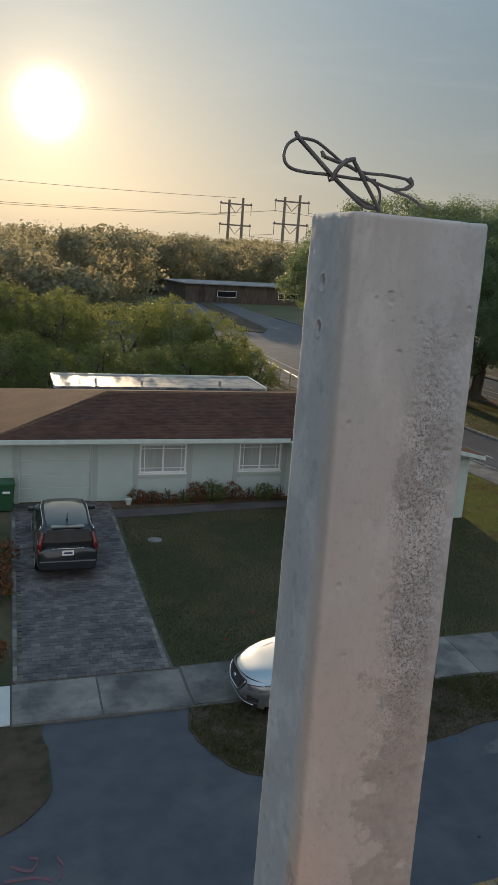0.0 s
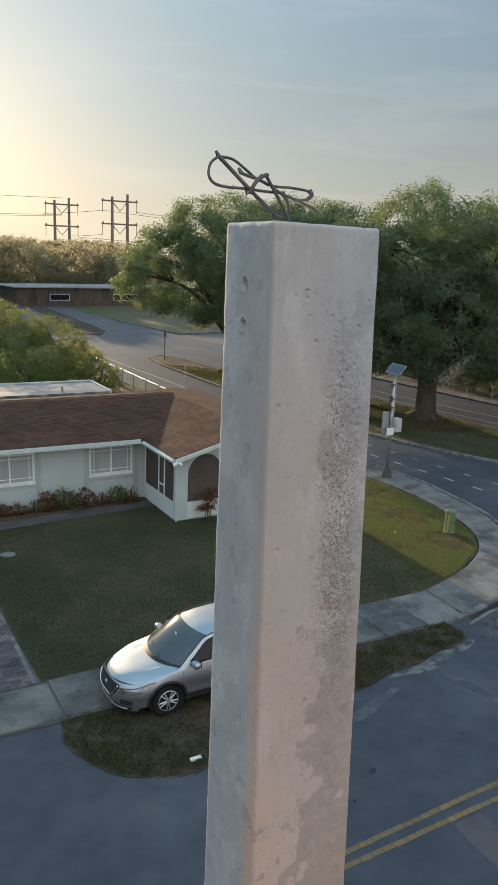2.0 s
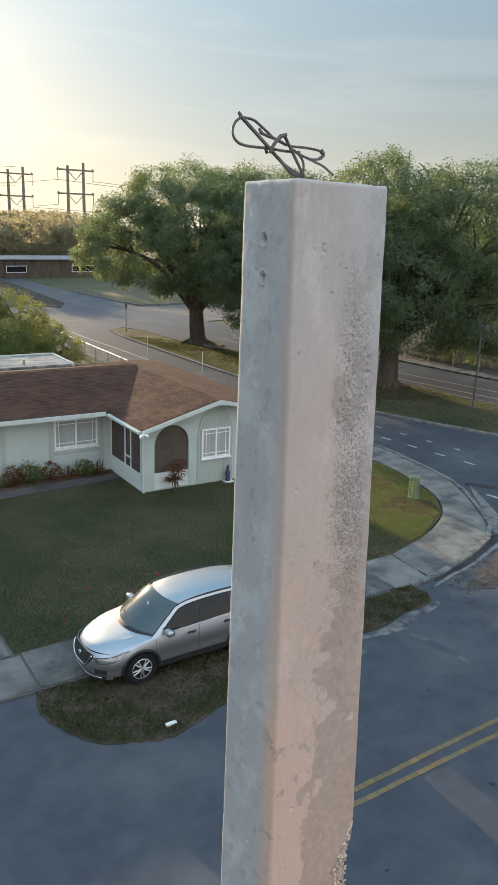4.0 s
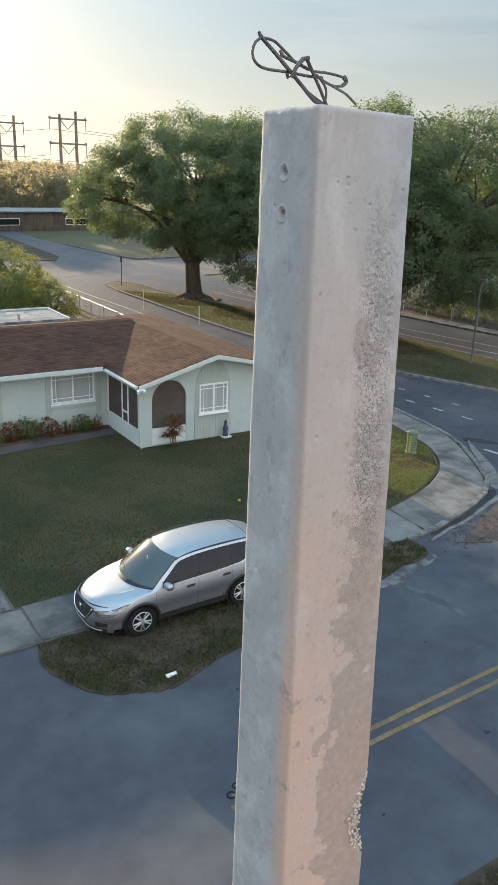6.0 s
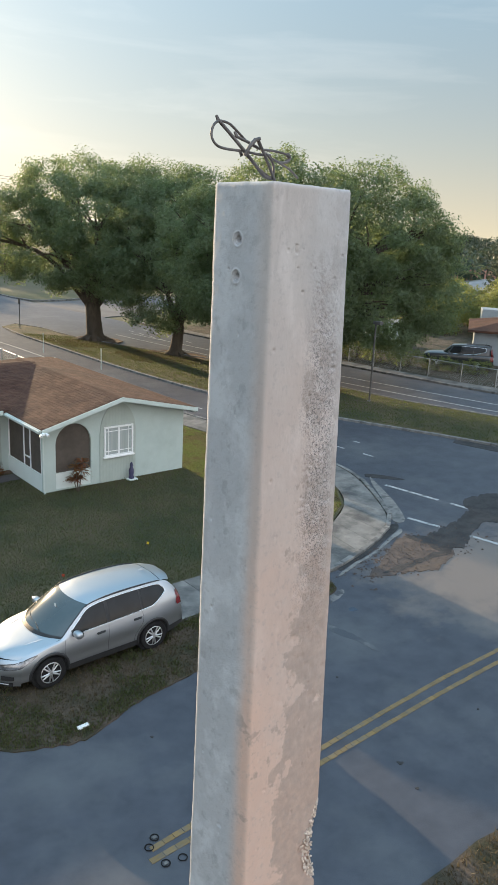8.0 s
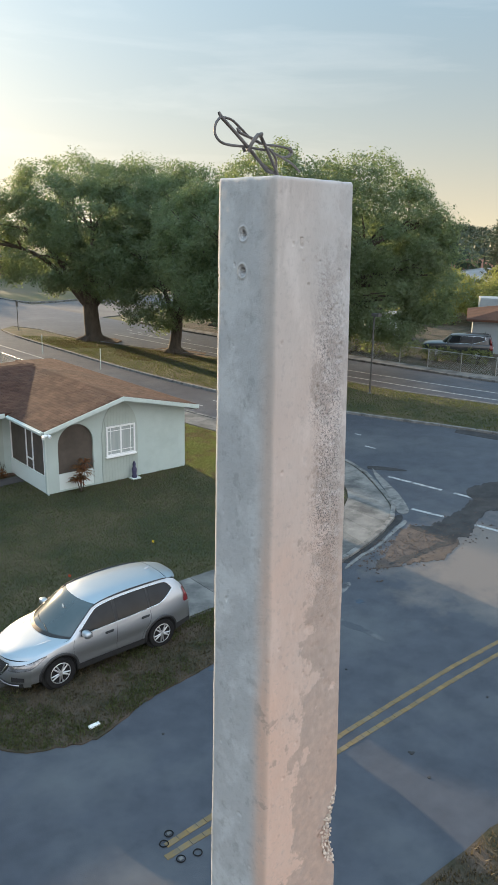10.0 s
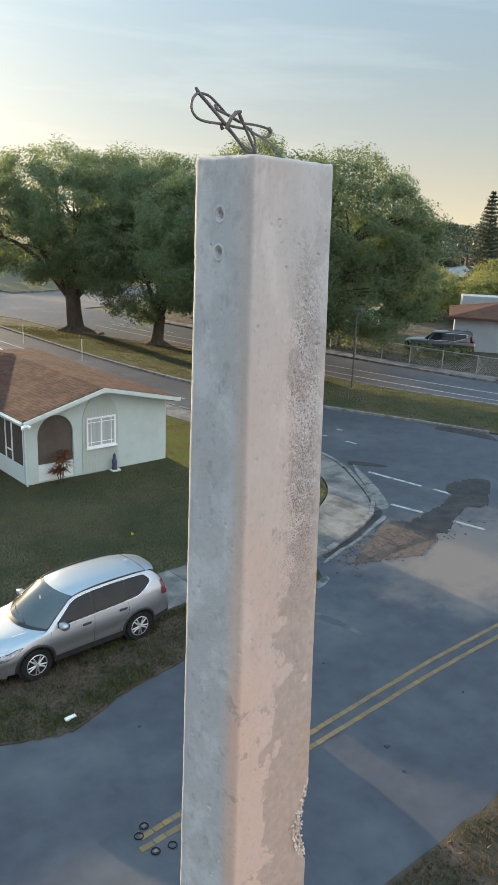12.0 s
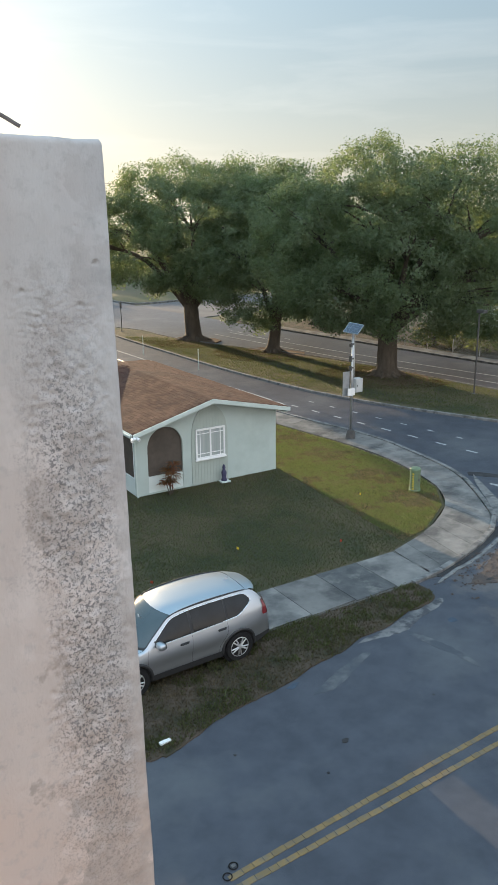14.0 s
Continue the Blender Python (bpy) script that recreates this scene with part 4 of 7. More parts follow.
        ([(100, 90, 1.5), (170, 104, 1.51), (230, 148, 1.515), (290, 196, 1.52), (370, 230, 1.52), (460, 240, 1.53), (545, 256, 1.54), (577, 272, 1.545), (560, 296, 1.54), (500, 300, 1.53), (430, 276, 1.515), (370, 242, 1.505), (332, 186, 1.5)], 0.0042),
        ([(100, 88, 1.5), (170, 165, 1.49), (240, 242, 1.485), (310, 312, 1.49), (372, 368, 1.50), (432, 382, 1.51)], 0.0058),
        ([(240, 240, 1.495), (330, 322, 1.5), (432, 384, 1.515)], 0.0042),
        ([(325, 178, 1.49), (368, 255, 1.495), (410, 330, 1.5), (444, 392, 1.505)], 0.0052),
        ([(384, 252, 1.50), (428, 288, 1.51), (442, 330, 1.51), (434, 392, 1.51)], 0.0042),
        ([(415, 270, 1.515), (520, 314, 1.53), (580, 340, 1.545), (640, 385, 1.555)], 0.0042),
        ([(205, 165, 1.505), (250, 182, 1.51), (300, 200, 1.515), (345, 225, 1.51)], 0.005),
        ([(300, 178, 1.48), (262, 215, 1.478), (236, 262, 1.482)], 0.0062),
        ([(330, 175, 1.485), (300, 182, 1.48), (282, 200, 1.482)], 0.006),
        ([(560, 262, 1.54), (578, 280, 1.545), (552, 298, 1.54)], 0.0062),
    ]
    for pts, r in strands:
        line = smooth_line([at(*p) for p in pts], 8)
        placed(part("strand", tube(bmesh.new(), line, r * 0.6, 8), M["wire"], smooth=True), t)
    for u, v in ((100, 88), (205, 165), (236, 265), (578, 272)):
        c = Vector(at(u, v, 1.5 if u < 300 else 1.545))
        placed(part("loose_end", tube(bmesh.new(), [c, c + Vector((-0.004, 0.002, 0.008))], [0.004, 0.0025], 6), M["wire"]), t)


wire_coil()

# ---- house ----
house = thing("house", (8, 31, 0), 0, "single-storey pale green stucco bungalow with brown shingle roof", "house")


def hpart(name, bm, mat, label="", smooth=False):
    return placed(link(name, bm, M[mat], None, label, smooth), house)


UP = Matrix.Rotation(radians(90), 4, "X")
FY, RY = 25.11, 28.31


def arch(x0, x1, z0, zs, zt, n=20):
    cx, rx = (x0 + x1) / 2, (x1 - x0) / 2
    return [(x0, z0), (x1, z0)] + [(cx + rx * math.cos(a * math.pi / n), zs + (zt - zs) * math.sin(a * math.pi / n)) for a in range(n + 1)]


hpart("wall", filled(bmesh.new(), [[(11.0, -0.1), (17.0, -0.1), (17.0, 2.52), (13.9, 3.19), (11.0, 2.42)], arch(11.47, 12.88, 0.06, 1.72, 2.46), ], 0.16, Matrix.Translation((0, FY, 0)) @ UP), "stucco")
hpart("low_wall", boxed(11.47, 12.88, FY + 0.03, FY + 0.15, 0, 0.66), "stucco_white", "white panel below the porch arch")
hpart("screen", boxed(11.4, 12.95, FY + 0.085, FY + 0.095, 0.6, 2.5), "screen", "dark insect screen in the porch arch")
hpart("wall", boxed(16.84, 17.0, FY + 0.163, 37.1, -0.1, 2.5), "stucco")
hpart("wall", boxed(13.05, 13.2, FY + 0.163, RY, -0.1, 2.6), "stucco")
hpart("wall", filled(bmesh.new(), [[(-0.2, -0.1), (16.83, -0.1), (16.83, 2.5), (-0.2, 2.5)], [(0.5, -0.05), (3.05, -0.05), (3.05, 2.16), (0.5, 2.16)], [(4.86, 1.06), (6.66, 1.06), (6.66, 2.2), (4.86, 2.2)], [(8.77, 1.1), (10.5, 1.1), (10.5, 2.23), (8.77, 2.23)]], 0.2, Matrix.Translation((0, RY, 0)) @ UP), "stucco")
hpart("wall", boxed(-0.2, 0.0, RY + 0.203, 37.0, -0.1, 2.5), "stucco")
hpart("wall", boxed(-0.2, 16.83, 36.9, 37.1, -0.1, 2.5), "stucco")
hpart("ceiling", boxed(0.0, 16.8, RY + 0.21, 36.9, 2.42, 2.48), "stucco_white")
hpart("porch_floor", boxed(11.02, 13.04, FY + 0.165, RY - 0.003, -0.05, 0.06), "pavement")
hpart("porch_ceiling", boxed(10.9, 13.05, FY + 0.17, RY - 0.01, 2.3, 2.34), "stucco_white")
# screened side of the porch
hpart("low_wall", boxed(11.0, 11.12, FY + 0.163, RY - 0.003, -0.1, 0.64), "stucco_white", "white low porch wall")
hpart("screen", boxed(11.05, 11.06, FY + 0.17, RY - 0.003, 0.64, 2.2), "screen", "dark insect screen on the porch side")
for y in (25.35, 26.3, 26.85, 28.25):
    hpart("post", boxed(11.02, 11.09, y - 0.035, y + 0.035, 0.642, 2.2, 0.008), "window_white", "white screen post")
hpart("rail", boxed(11.02, 11.09, 26.34, 26.81, 1.0, 1.05), "window_white")
hpart("rail", boxed(11.02, 11.09, 25.39, 28.21, 2.13, 2.19), "window_white")
hpart("corner_pipe", tube(bmesh.new(), [(10.98, FY - 0.03, 2.35), (10.98, FY - 0.03, 0.1), (10.98, FY - 0.13, 0.02)], 0.035, 8), "trim", "white downpipe at the porch corner")

# arched board panel
cx, rx = 14.01, 0.77
for i in range(12):
    a, b = 13.24 + i * 1.54 / 12, 13.24 + (i + 1) * 1.54 / 12 - 0.005
    top = [(x, 1.88 + 1.17 * math.sqrt(max(0.0, 1 - ((x - cx) / rx) ** 2))) for x in (b, (a + b) / 2, a)]
    hpart("board", filled(bmesh.new(), [[(a, 0.0), (b, 0.0)] + top], 0.028, Matrix.Translation((0, FY - 0.03, 0)) @ UP), "siding")


def window(x0, x1, z0, z1, y, depth=0.07, back="blind", lines=True):
    f = 0.06
    w = hpart("window", filled(bmesh.new(), [[(x0, z0), (x1, z0), (x1, z1), (x0, z1)], [(x0 + f, z0 + f), ((x0 + x1) / 2 - 0.03, z0 + f), ((x0 + x1) / 2 - 0.03, z1 - f), (x0 + f, z1 - f)],
              [((x0 + x1) / 2 + 0.03, z0 + f), (x1 - f, z0 + f), (x1 - f, z1 - f), ((x0 + x1) / 2 + 0.03, z1 - f)]], depth, Matrix.Translation((0, y, 0)) @ UP), "window_white", "white window frame with thin glazing bars")
    for a, b in ((x0 + f, (x0 + x1) / 2 - 0.03), ((x0 + x1) / 2 + 0.03, x1 - f)):
        part("pane", boxed(a - 0.01, b + 0.01, y + 0.04, y + 0.048, z0 + f - 0.01, z1 - f + 0.01), M["curtain"], w, "pane with pale blinds behind")
        if lines:
            for z in (z0 + f + 0.13, z1 - f - 0.13):
                part("glazing_bar", boxed(a, b, y + 0.022, y + 0.036, z - 0.012, z + 0.012), M["window_white"], w)
            x = a + 0.13 if a < (x0 + x1) / 2 - 0.1 else b - 0.13
            part("glazing_bar", boxed(x - 0.012, x + 0.012, y + 0.0205, y + 0.0355, z0 + f, z1 - f), M["window_white"], w)
    part("sill", boxed(x0 - 0.04, x1 + 0.04, y - 0.05, y + 0.06, z0 - 0.06, z0 - 0.004, 0.008), M["window_white"], w, "white window sill")
    return w


window(13.4, 14.64, 1.02, 2.17, FY - 0.085, 0.05)
window(4.86, 6.66, 1.06, 2.2, RY + 0.03)
window(8.77, 10.5, 1.1, 2.23, RY + 0.03)
for x in (4.72, 6.8, 8.63, 10.64, 3.2, 0.36):
    hpart("trim_board", boxed(x - 0.09, x + 0.09, RY - 0.025, RY - 0.003, 0.0, 2.4, 0.005), "siding", "grey-green vertical trim board")
for x0, x1 in ((4.82, 6.70), (8.73, 10.54)):
    hpart("trim_board", boxed(x0, x1, RY - 0.022, RY - 0.003, 0.86, 0.99, 0.005), "siding", "grey-green trim below the window")
garage = hpart("garage_door", boxed(0.5, 3.05, RY + 0.10, RY + 0.16, 0.0, 2.16), "stucco_white", "pale sectional garage door")
for i in range(4):
    part("door_panel", boxed(0.53, 3.02, RY + 0.075, RY + 0.098, 0.02 + i * 0.535, 0.535 + i * 0.535, 0.01), M["stucco"], garage)

# roofs: solid slopes with shingle courses
def slope(a, b, c, d, thick=0.14):
    """A roof slope of corners a, b (eave) and c, d (ridge)."""
    bm = bmesh.new()
    top = [bm.verts.new(p) for p in (a, b, c, d)]
    low = [bm.verts.new(Vector(p) - Vector((0, 0, thick))) for p in (a, b, c, d)]
    bm.faces.new(top)
    bm.faces.new(low[::-1])
    for i in range(4):
        j = (i + 1) % 4
        bm.faces.new((top[i], low[i], low[j], top[j]))
    bmesh.ops.recalc_face_normals(bm, faces=bm.faces[:])
    return bm


EAVE_M, EAVE_W, RIDGE, WING = 2.56, 2.5, 3.44, 3.36
roof = hpart("roof", slope((-0.7, 27.65, EAVE_M), (13.8, 27.65, EAVE_M), (13.8, 32.5, RIDGE), (4.1, 32.5, RIDGE)), "shingle_joined", "brown asphalt shingle roof")
roof_hip = hpart("roof", slope((-0.7, 37.35, EAVE_M), (-0.7, 27.65, EAVE_M), (4.1, 32.5, RIDGE), (4.099, 32.51, RIDGE)), "shingle_joined", "brown asphalt shingle roof")
hpart("roof", slope((13.8, 37.33, EAVE_M), (-0.7, 37.33, EAVE_M), (4.1, 32.5, RIDGE), (13.8, 32.5, RIDGE)), "shingle_joined", "brown asphalt shingle roof")
roof_l = hpart("roof", slope((10.72, 37.3, EAVE_W), (10.72, 24.55, EAVE_W), (13.9, 24.55, WING), (13.9, 33.8, WING)), "shingle_joined", "brown asphalt shingle roof")
roof_r = hpart("roof", slope((17.25, 24.55, 2.62), (17.25, 37.35, 2.62), (13.9, 33.8, WING), (13.9, 24.55, WING)), "shingle_joined", "brown asphalt shingle roof")

hpart("roof", slope((17.25, 37.352, 2.62), (10.72, 37.352, EAVE_W), (13.9, 33.8, WING), (13.901, 33.8, WING)), "shingle_joined", "brown asphalt shingle roof")


def courses(parent, eave_a, eave_b, up_to, keep=lambda p: True, limit=60):
    """Shingles in courses from the eave line up to the ridge."""
    a, b, u = Vector(eave_a), Vector(eave_b), Vector(up_to)
    along = (b - a).normalized()
    rise = (u - a) - along * (u - a).dot(along)
    n_up = int(rise.length / 0.15)
    up = rise.normalized()
    nrm = along.cross(up)
    if nrm.z < 0:
        nrm = -nrm
    ms = []
    rnd = random.Random(5)
    for i in range(n_up):
        k = int((b - a).length / 0.32)
        for j in range(k):
            p = a + along * (j * 0.32 + (0.16 if i % 2 else 0.0)) + up * (i * 0.15)
            if not keep(p):
                continue
            tilt = Matrix((along, up, nrm)).transposed().to_4x4()
            ms.append(Matrix.Translation(p + nrm * (0.004 + rnd.uniform(0, 0.003))) @ tilt @ Matrix.Rotation(radians(-2.2), 4, "X"))
    rnd.shuffle(ms)
    pieces("shingle", boxed(0.004, 0.316, -0.01, 0.165, 0.0, 0.012), ms, M["shingle"], M["shingle_joined"], parent, limit)


courses(roof, (-0.6, 27.65, EAVE_M), (14.0, 27.65, EAVE_M), (-0.6, 32.5, RIDGE), lambda p: p.x > -0.6 + (p.y - 27.65) and (p.x < 10.9 or p.y - 27.3 > (p.x - 10.72) * 1.42), 120)
courses(roof_l, (10.72, 32.4, EAVE_W), (10.72, 24.55, EAVE_W), (13.9, 32.4, WING), lambda p: p.y - 28.2 < (p.x - 10.72) * 1.42, 250)
courses(roof_r, (17.25, 24.55, 2.62), (17.25, 37.2, 2.62), (13.9, 24.55, WING), lambda p: p.y < 37.1 - (17.25 - p.x) * 1.06, 60)
for i in range(17):
    cap = bmesh.new()
    y0 = 24.55 + i * 0.55
    arcs = [[cap.verts.new((13.9 + dx, y, WING + 0.022 + 0.006 * (y > y0) - abs(dx) * 0.28)) for dx in (-0.15, -0.05, 0.05, 0.15)] for y in (y0, y0 + 0.58)]
    for k in range(3):
        cap.faces.new((arcs[0][k], arcs[0][k + 1], arcs[1][k + 1], arcs[1][k]))
    hpart("ridge_cap", cap, "shingle")
# fascia, gutters
hpart("fascia", slope((10.70, 24.5, 2.505), (10.70, 24.546, 2.505), (13.9, 24.546, WING + 0.01), (13.9, 24.5, WING + 0.01), 0.15), "trim", "pale green fascia board")
hpart("fascia", slope((17.28, 24.546, 2.62), (17.28, 24.5, 2.62), (13.901, 24.5, WING + 0.01), (13.901, 24.546, WING + 0.01), 0.15), "trim", "pale green fascia board")
hpart("fascia", boxed(-0.7, 10.6, 27.60, 27.645, 2.40, 2.57, 0.01), "trim", "pale green fascia board")
hpart("fascia", boxed(10.66, 10.715, 24.6, 27.6, 2.34, 2.5, 0.01), "trim", "pale green fascia board")
hpart("fascia", boxed(17.255, 17.3, 24.55, 37.35, 2.48, 2.62, 0.01), "trim", "pale green fascia board")
hpart("soffit", boxed(-0.6, 10.7, 27.65, RY - 0.004, 2.38, 2.4), "trim")
hpart("soffit", boxed(17.003, 17.25, 24.6, 37.3, 2.44, 2.46), "trim")
hpart("gutter", boxed(10.58, 10.655, 24.6, 27.55, 2.40, 2.49, 0.02), "trim", "white gutter")
spot = hpart("spotlight", boxed(10.66, 10.76, 24.38, 24.48, 2.36, 2.44, 0.02), "window_white", "small white floodlight under the eave")
for dx in (-0.09, 0.09):
    part("lamp_head", tube(bmesh.new(), [(10.71 + dx, 24.42, 2.42), (10.71 + dx * 1.5, 24.3, 2.36)], [0.035, 0.06], 10), M["window_white"], spot)

annex = thing("annex", (7.3, 38.5, 0), 0, "flat-roofed rear extension with glossy pale membrane roof", "building")
placed(link("wall", boxed(2.4, 12.5, 37.4, 40.4, -0.1, 2.58), M["stucco"]), annex)
placed(link("flat_roof", boxed(2.25, 12.65, 37.36, 40.6, 2.583, 2.7, 0.01), M["membrane"], None, "shiny pale patched membrane"), annex)
for i in range(3):
    placed(link("roof_edge", boxed(2.2, 12.7, 40.602, 40.7, 2.6, 2.76) if i == 0 else boxed(2.15 + (i - 1) * 10.5, 2.245 + (i - 1) * 10.52, 37.36, 40.7, 2.6, 2.74), M["trim"]), annex)
for x, y in ((6.4, 37.9), (10.4, 38.0), (4.2, 38.4)):
    placed(link("roof_vent", tube(bmesh.new(), [(x, y, 2.7), (x, y, 2.95)], 0.06, 10), M["galvanised"]), annex)

# ---- trees ----
tree("oak_tree", (30.5, 57.7, 0.06), 0.62, 3.0, [(-4.2, 3, 8.2, 4.4, 4.4, 3.6), (-0.6, 1.5, 11.0, 5.2, 5.0, 3.5), (4.0, -1.5, 10.4, 4.8, 4.6, 3.8), (-1.5, -3.0, 9.2, 4.8, 4.0, 3.8), (2.5, 3.8, 9.0, 4.8, 4.4, 3.6), (6.4, -4.0, 8.6, 3.8, 3.8, 3.8), (-5.6, 5.5, 7.2, 3.2, 3.2, 2.4), (-3.5, -0.5, 6.4, 3.2, 3.2, 2.2), (3.8, -3.0, 6.6, 3.4, 3.2, 2.4), (0.2, -2.6, 5.4, 4.2, 2.8, 1.9)],
     "broad dark green street tree with a low forked trunk", seed=3, group="median trees", leaf_size=0.092, per_area=112, clump=1.05)
tree("oak_tree", (32.5, 48.7, 0.06), 0.42, 2.2, [(0, 0, 8.0, 4.2, 4.2, 4.4), (-0.8, 0.4, 4.4, 3.2, 3.2, 2.8), (1.0, 0, 10.2, 4.2, 4.2, 3.2), (2.2, -2.2, 6.4, 3.2, 3.2, 3.6), (-2.4, 2.6, 6.8, 3.2, 3.2, 3.2)],
     "dense dark green tree with a low hanging crown", seed=4, group="median trees", leaf_size=0.088, per_area=122, clump=0.95)
tree("oak_tree", (33.4, 37.1, 0.06), 0.6, 3.2, [(-0.5, 0, 10.2, 5.0, 4.8, 3.8), (-4.0, 3.0, 8.0, 3.6, 3.6, 3.8), (3.4, -2.5, 9.6, 4.6, 4.4, 4.0), (-0.6, -2.2, 7.2, 4.2, 3.2, 3.6), (5.2, -3.8, 8.4, 3.8, 3.6, 3.8), (1.8, 3.2, 8.4, 4.4, 3.8, 3.8), (-2.4, 0.4, 5.4, 3.0, 2.8, 2.6), (3.8, -3.2, 5.4, 3.6, 3.2, 2.8), (6.9, -5.4, 6.0, 2.5, 2.5, 2.8), (6.4, -2.6, 5.2, 3.4, 3.2, 2.8), (0.8, 1.5, 5.6, 3.0, 3.0, 2.4), (6.7, -5.8, 9.6, 1.5, 1.5, 1.1), (0.0, -2.0, 4.3, 3.6, 2.6, 1.9), (4.4, -4.0, 4.0, 3.2, 2.8, 2.1), (-3.2, 2.0, 5.0, 2.6, 2.6, 2.0)],
     "large dense dark green tree with a thick buttressed trunk", seed=5, group="median trees", leaf_size=0.084, per_area=132, clump=0.95)
tree("oak_tree", (46.8, 46.0, 0.0), 0.4, 3.0, [(0, 0, 8.2, 4.8, 4.6, 4.0), (2.6, -2.0, 6.8, 3.4, 3.4, 3.4), (-3.0, 1.0, 6.6, 3.6, 3.6, 3.6), (1.0, -2.5, 4.6, 3.4, 3.0, 2.8), (3.0, -3.0, 9.0, 2.2, 2.2, 1.4)],
     "dark green yard tree overhanging a fence", seed=6, leaf_size=0.086, per_area=115, clump=0.95)
tree("oak_tree", (45.0, 60.0, 0.0), 0.4, 3.0, [(0, 0, 8.5, 5, 5, 4.0), (4, 2, 7.5, 4.4, 4.4, 3.6), (-3, -1, 6.8, 3.6, 3.6, 3.0)],
     "dark green tree across the avenue", seed=8, leaf_size=0.11, per_area=50)

random.seed(11)
for i, (x, y, r, h) in enumerate([(13.2, 50.5, 1.7, 3.4), (16.4, 51.2, 1.5, 2.6), (15.4, 55.5, 2.2, 4.8), (11.0, 47.5, 1.8, 3.6), (8.4, 46.4, 1.9, 3.4), (5.6, 47.0, 2.0, 3.6), (2.6, 46.2, 2.0, 3.2), (-0.4, 47.5, 2.2, 3.8), (-3.6, 46.8, 2.2, 3.6),
                                  (12.4, 58.5, 2.8, 5.6), (8.2, 56.0, 3.0, 5.4), (3.4, 57.5, 3.2, 5.8), (-1.8, 58.5, 3.2, 6.0), (17.8, 57.5, 1.4, 2.6)]):
    b = [(random.uniform(-0.3, 0.3) * r, random.uniform(-0.3, 0.3) * r, h * 0.55, r, r, h * 0.42), (random.uniform(-0.6, 0.6) * r, random.uniform(-0.5, 0.5) * r, h * 0.72, r * 0.6, r * 0.6, h * 0.3), (random.uniform(-0.8, 0.8) * r, -0.3 * r, h * 0.4, r * 0.6, r * 0.6, h * 0.3)]
    tree("garden_tree", (x, y, 0), 0.09 + 0.02 * r, h * 0.3, b, "bushy green garden tree behind the house", seed=20 + i, material="leaf_bush", leaf_size=0.07, per_area=100, clump=0.45, group="garden trees", category="tree")

rng = np.random.default_rng(40)
blobs = []
for i in range(120):
    y = 75 + 130 * rng.random() ** 1.3
    x = rng.uniform(-0.42, 0.10) * y + rng.uniform(-6, 6)
    h = rng.uniform(7, 11.5) * (0.75 if y < 100 else 1)
    blobs.append((x, y, h * 0.55, h * 0.62, h * 0.62, h * 0.45))
for i in range(60):
    y = rng.uniform(150, 260)
    x = rng.uniform(0.12, 0.36) * y
    h = rng.uniform(8, 12)
    blobs.append((x, y, h * 0.55, h * 0.7, h * 0.7, h * 0.45))
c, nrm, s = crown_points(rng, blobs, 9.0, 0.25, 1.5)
wood = leaves_mesh("far_trees", c, nrm, s, M["leaf_hazed"], None, rng, 0.7)
tagged(wood, "belt of suburban trees in the distance, haze put into pale leaf colour", "trees", "", "stuff")
blobs = []
for i in range(250):
    far, turn_ = rng.uniform(125, 420), radians(rng.uniform(32, 68))
    x, y = far * math.sin(turn_), far * math.cos(turn_)
    h = rng.uniform(4.5, 8.0) + max(0.0, (far - 200) * 0.022)
    blobs.append((x, y, h * 0.5, h * 0.8, h * 0.8, h * 0.5))
c, nrm, s = crown_points(rng, blobs, 2.6, 0.46, 1.2)
wood = leaves_mesh("far_trees", c, nrm, s, M["leaf_dusk"], None, rng, 0.7)
tagged(wood, "low belt of suburban trees beyond the far yards", "trees", "", "stuff")


# ---- vehicles ----
def car(name, m, spec, label, group=""):
    """A car from its outline: x runs back from the front bumper, y across, z up."""
    L, W, wheel_x, wheel_r = spec["length"], spec["width"], spec["wheels"], spec["wheel_r"]
    paint = M[spec["paint"]]
    t = thing(name, (0, 0, 0), 0, label, "car", group)
    t.matrix_basis = m
    top = spec["top"]          # x, half-width share, hood or belt height, sill height

    def side(x):
        reach = min(0.14, x, L - x)
        near = [lerp_table(top, x + reach * q) for q in (-1, -0.5, 0, 0.5, 1)]
        share, zb, zs = (sum(r[i] for r in near) / 5 for i in range(3))
        return W / 2 * share, zb, zs

    def section(x):
        w, zb, zs = side(x)
        cut = zs
        for wx in wheel_x:
            d = abs(x - wx)
            if d < wheel_r + 0.07:
                cut = max(cut, wheel_r + math.sqrt(max(0.0, (wheel_r + 0.07) ** 2 - d * d)))
        h = zb - zs
        prof = [(0.93, 0.0), (0.975, 0.12), (0.99, 0.3), (1.0, 0.5), (0.995, 0.68), (0.985, 0.82), (0.955, 0.93)]
        pts = []
        for s, k in prof:
            z = zs + k * h
            z = max(z, min(cut, zs + 0.93 * h) + 0.006 * k)
            pts.append((w * s, z))
        crown = 0.03 + 0.02 * share_hood(x)
        for s, k in ((0.9, 0.3), (0.74, 0.62), (0.5, 0.85), (0.25, 0.96), (0.0, 1.0)):
            pts.append((w * s, zb - 0.07 * h * (1 - k) + crown * k))
        return pts

    def share_hood(x):
        return 1.0 if x < spec["glass_low"][0][0] else 0.0

    n = 150
    xs_ = [L * (0.5 - 0.5 * math.cos(math.pi * i / n)) * 0.35 + L * i / n * 0.65 for i in range(n + 1)]
    bm = bmesh.new()
    rings = []
    for x in xs_:
        half = section(x)
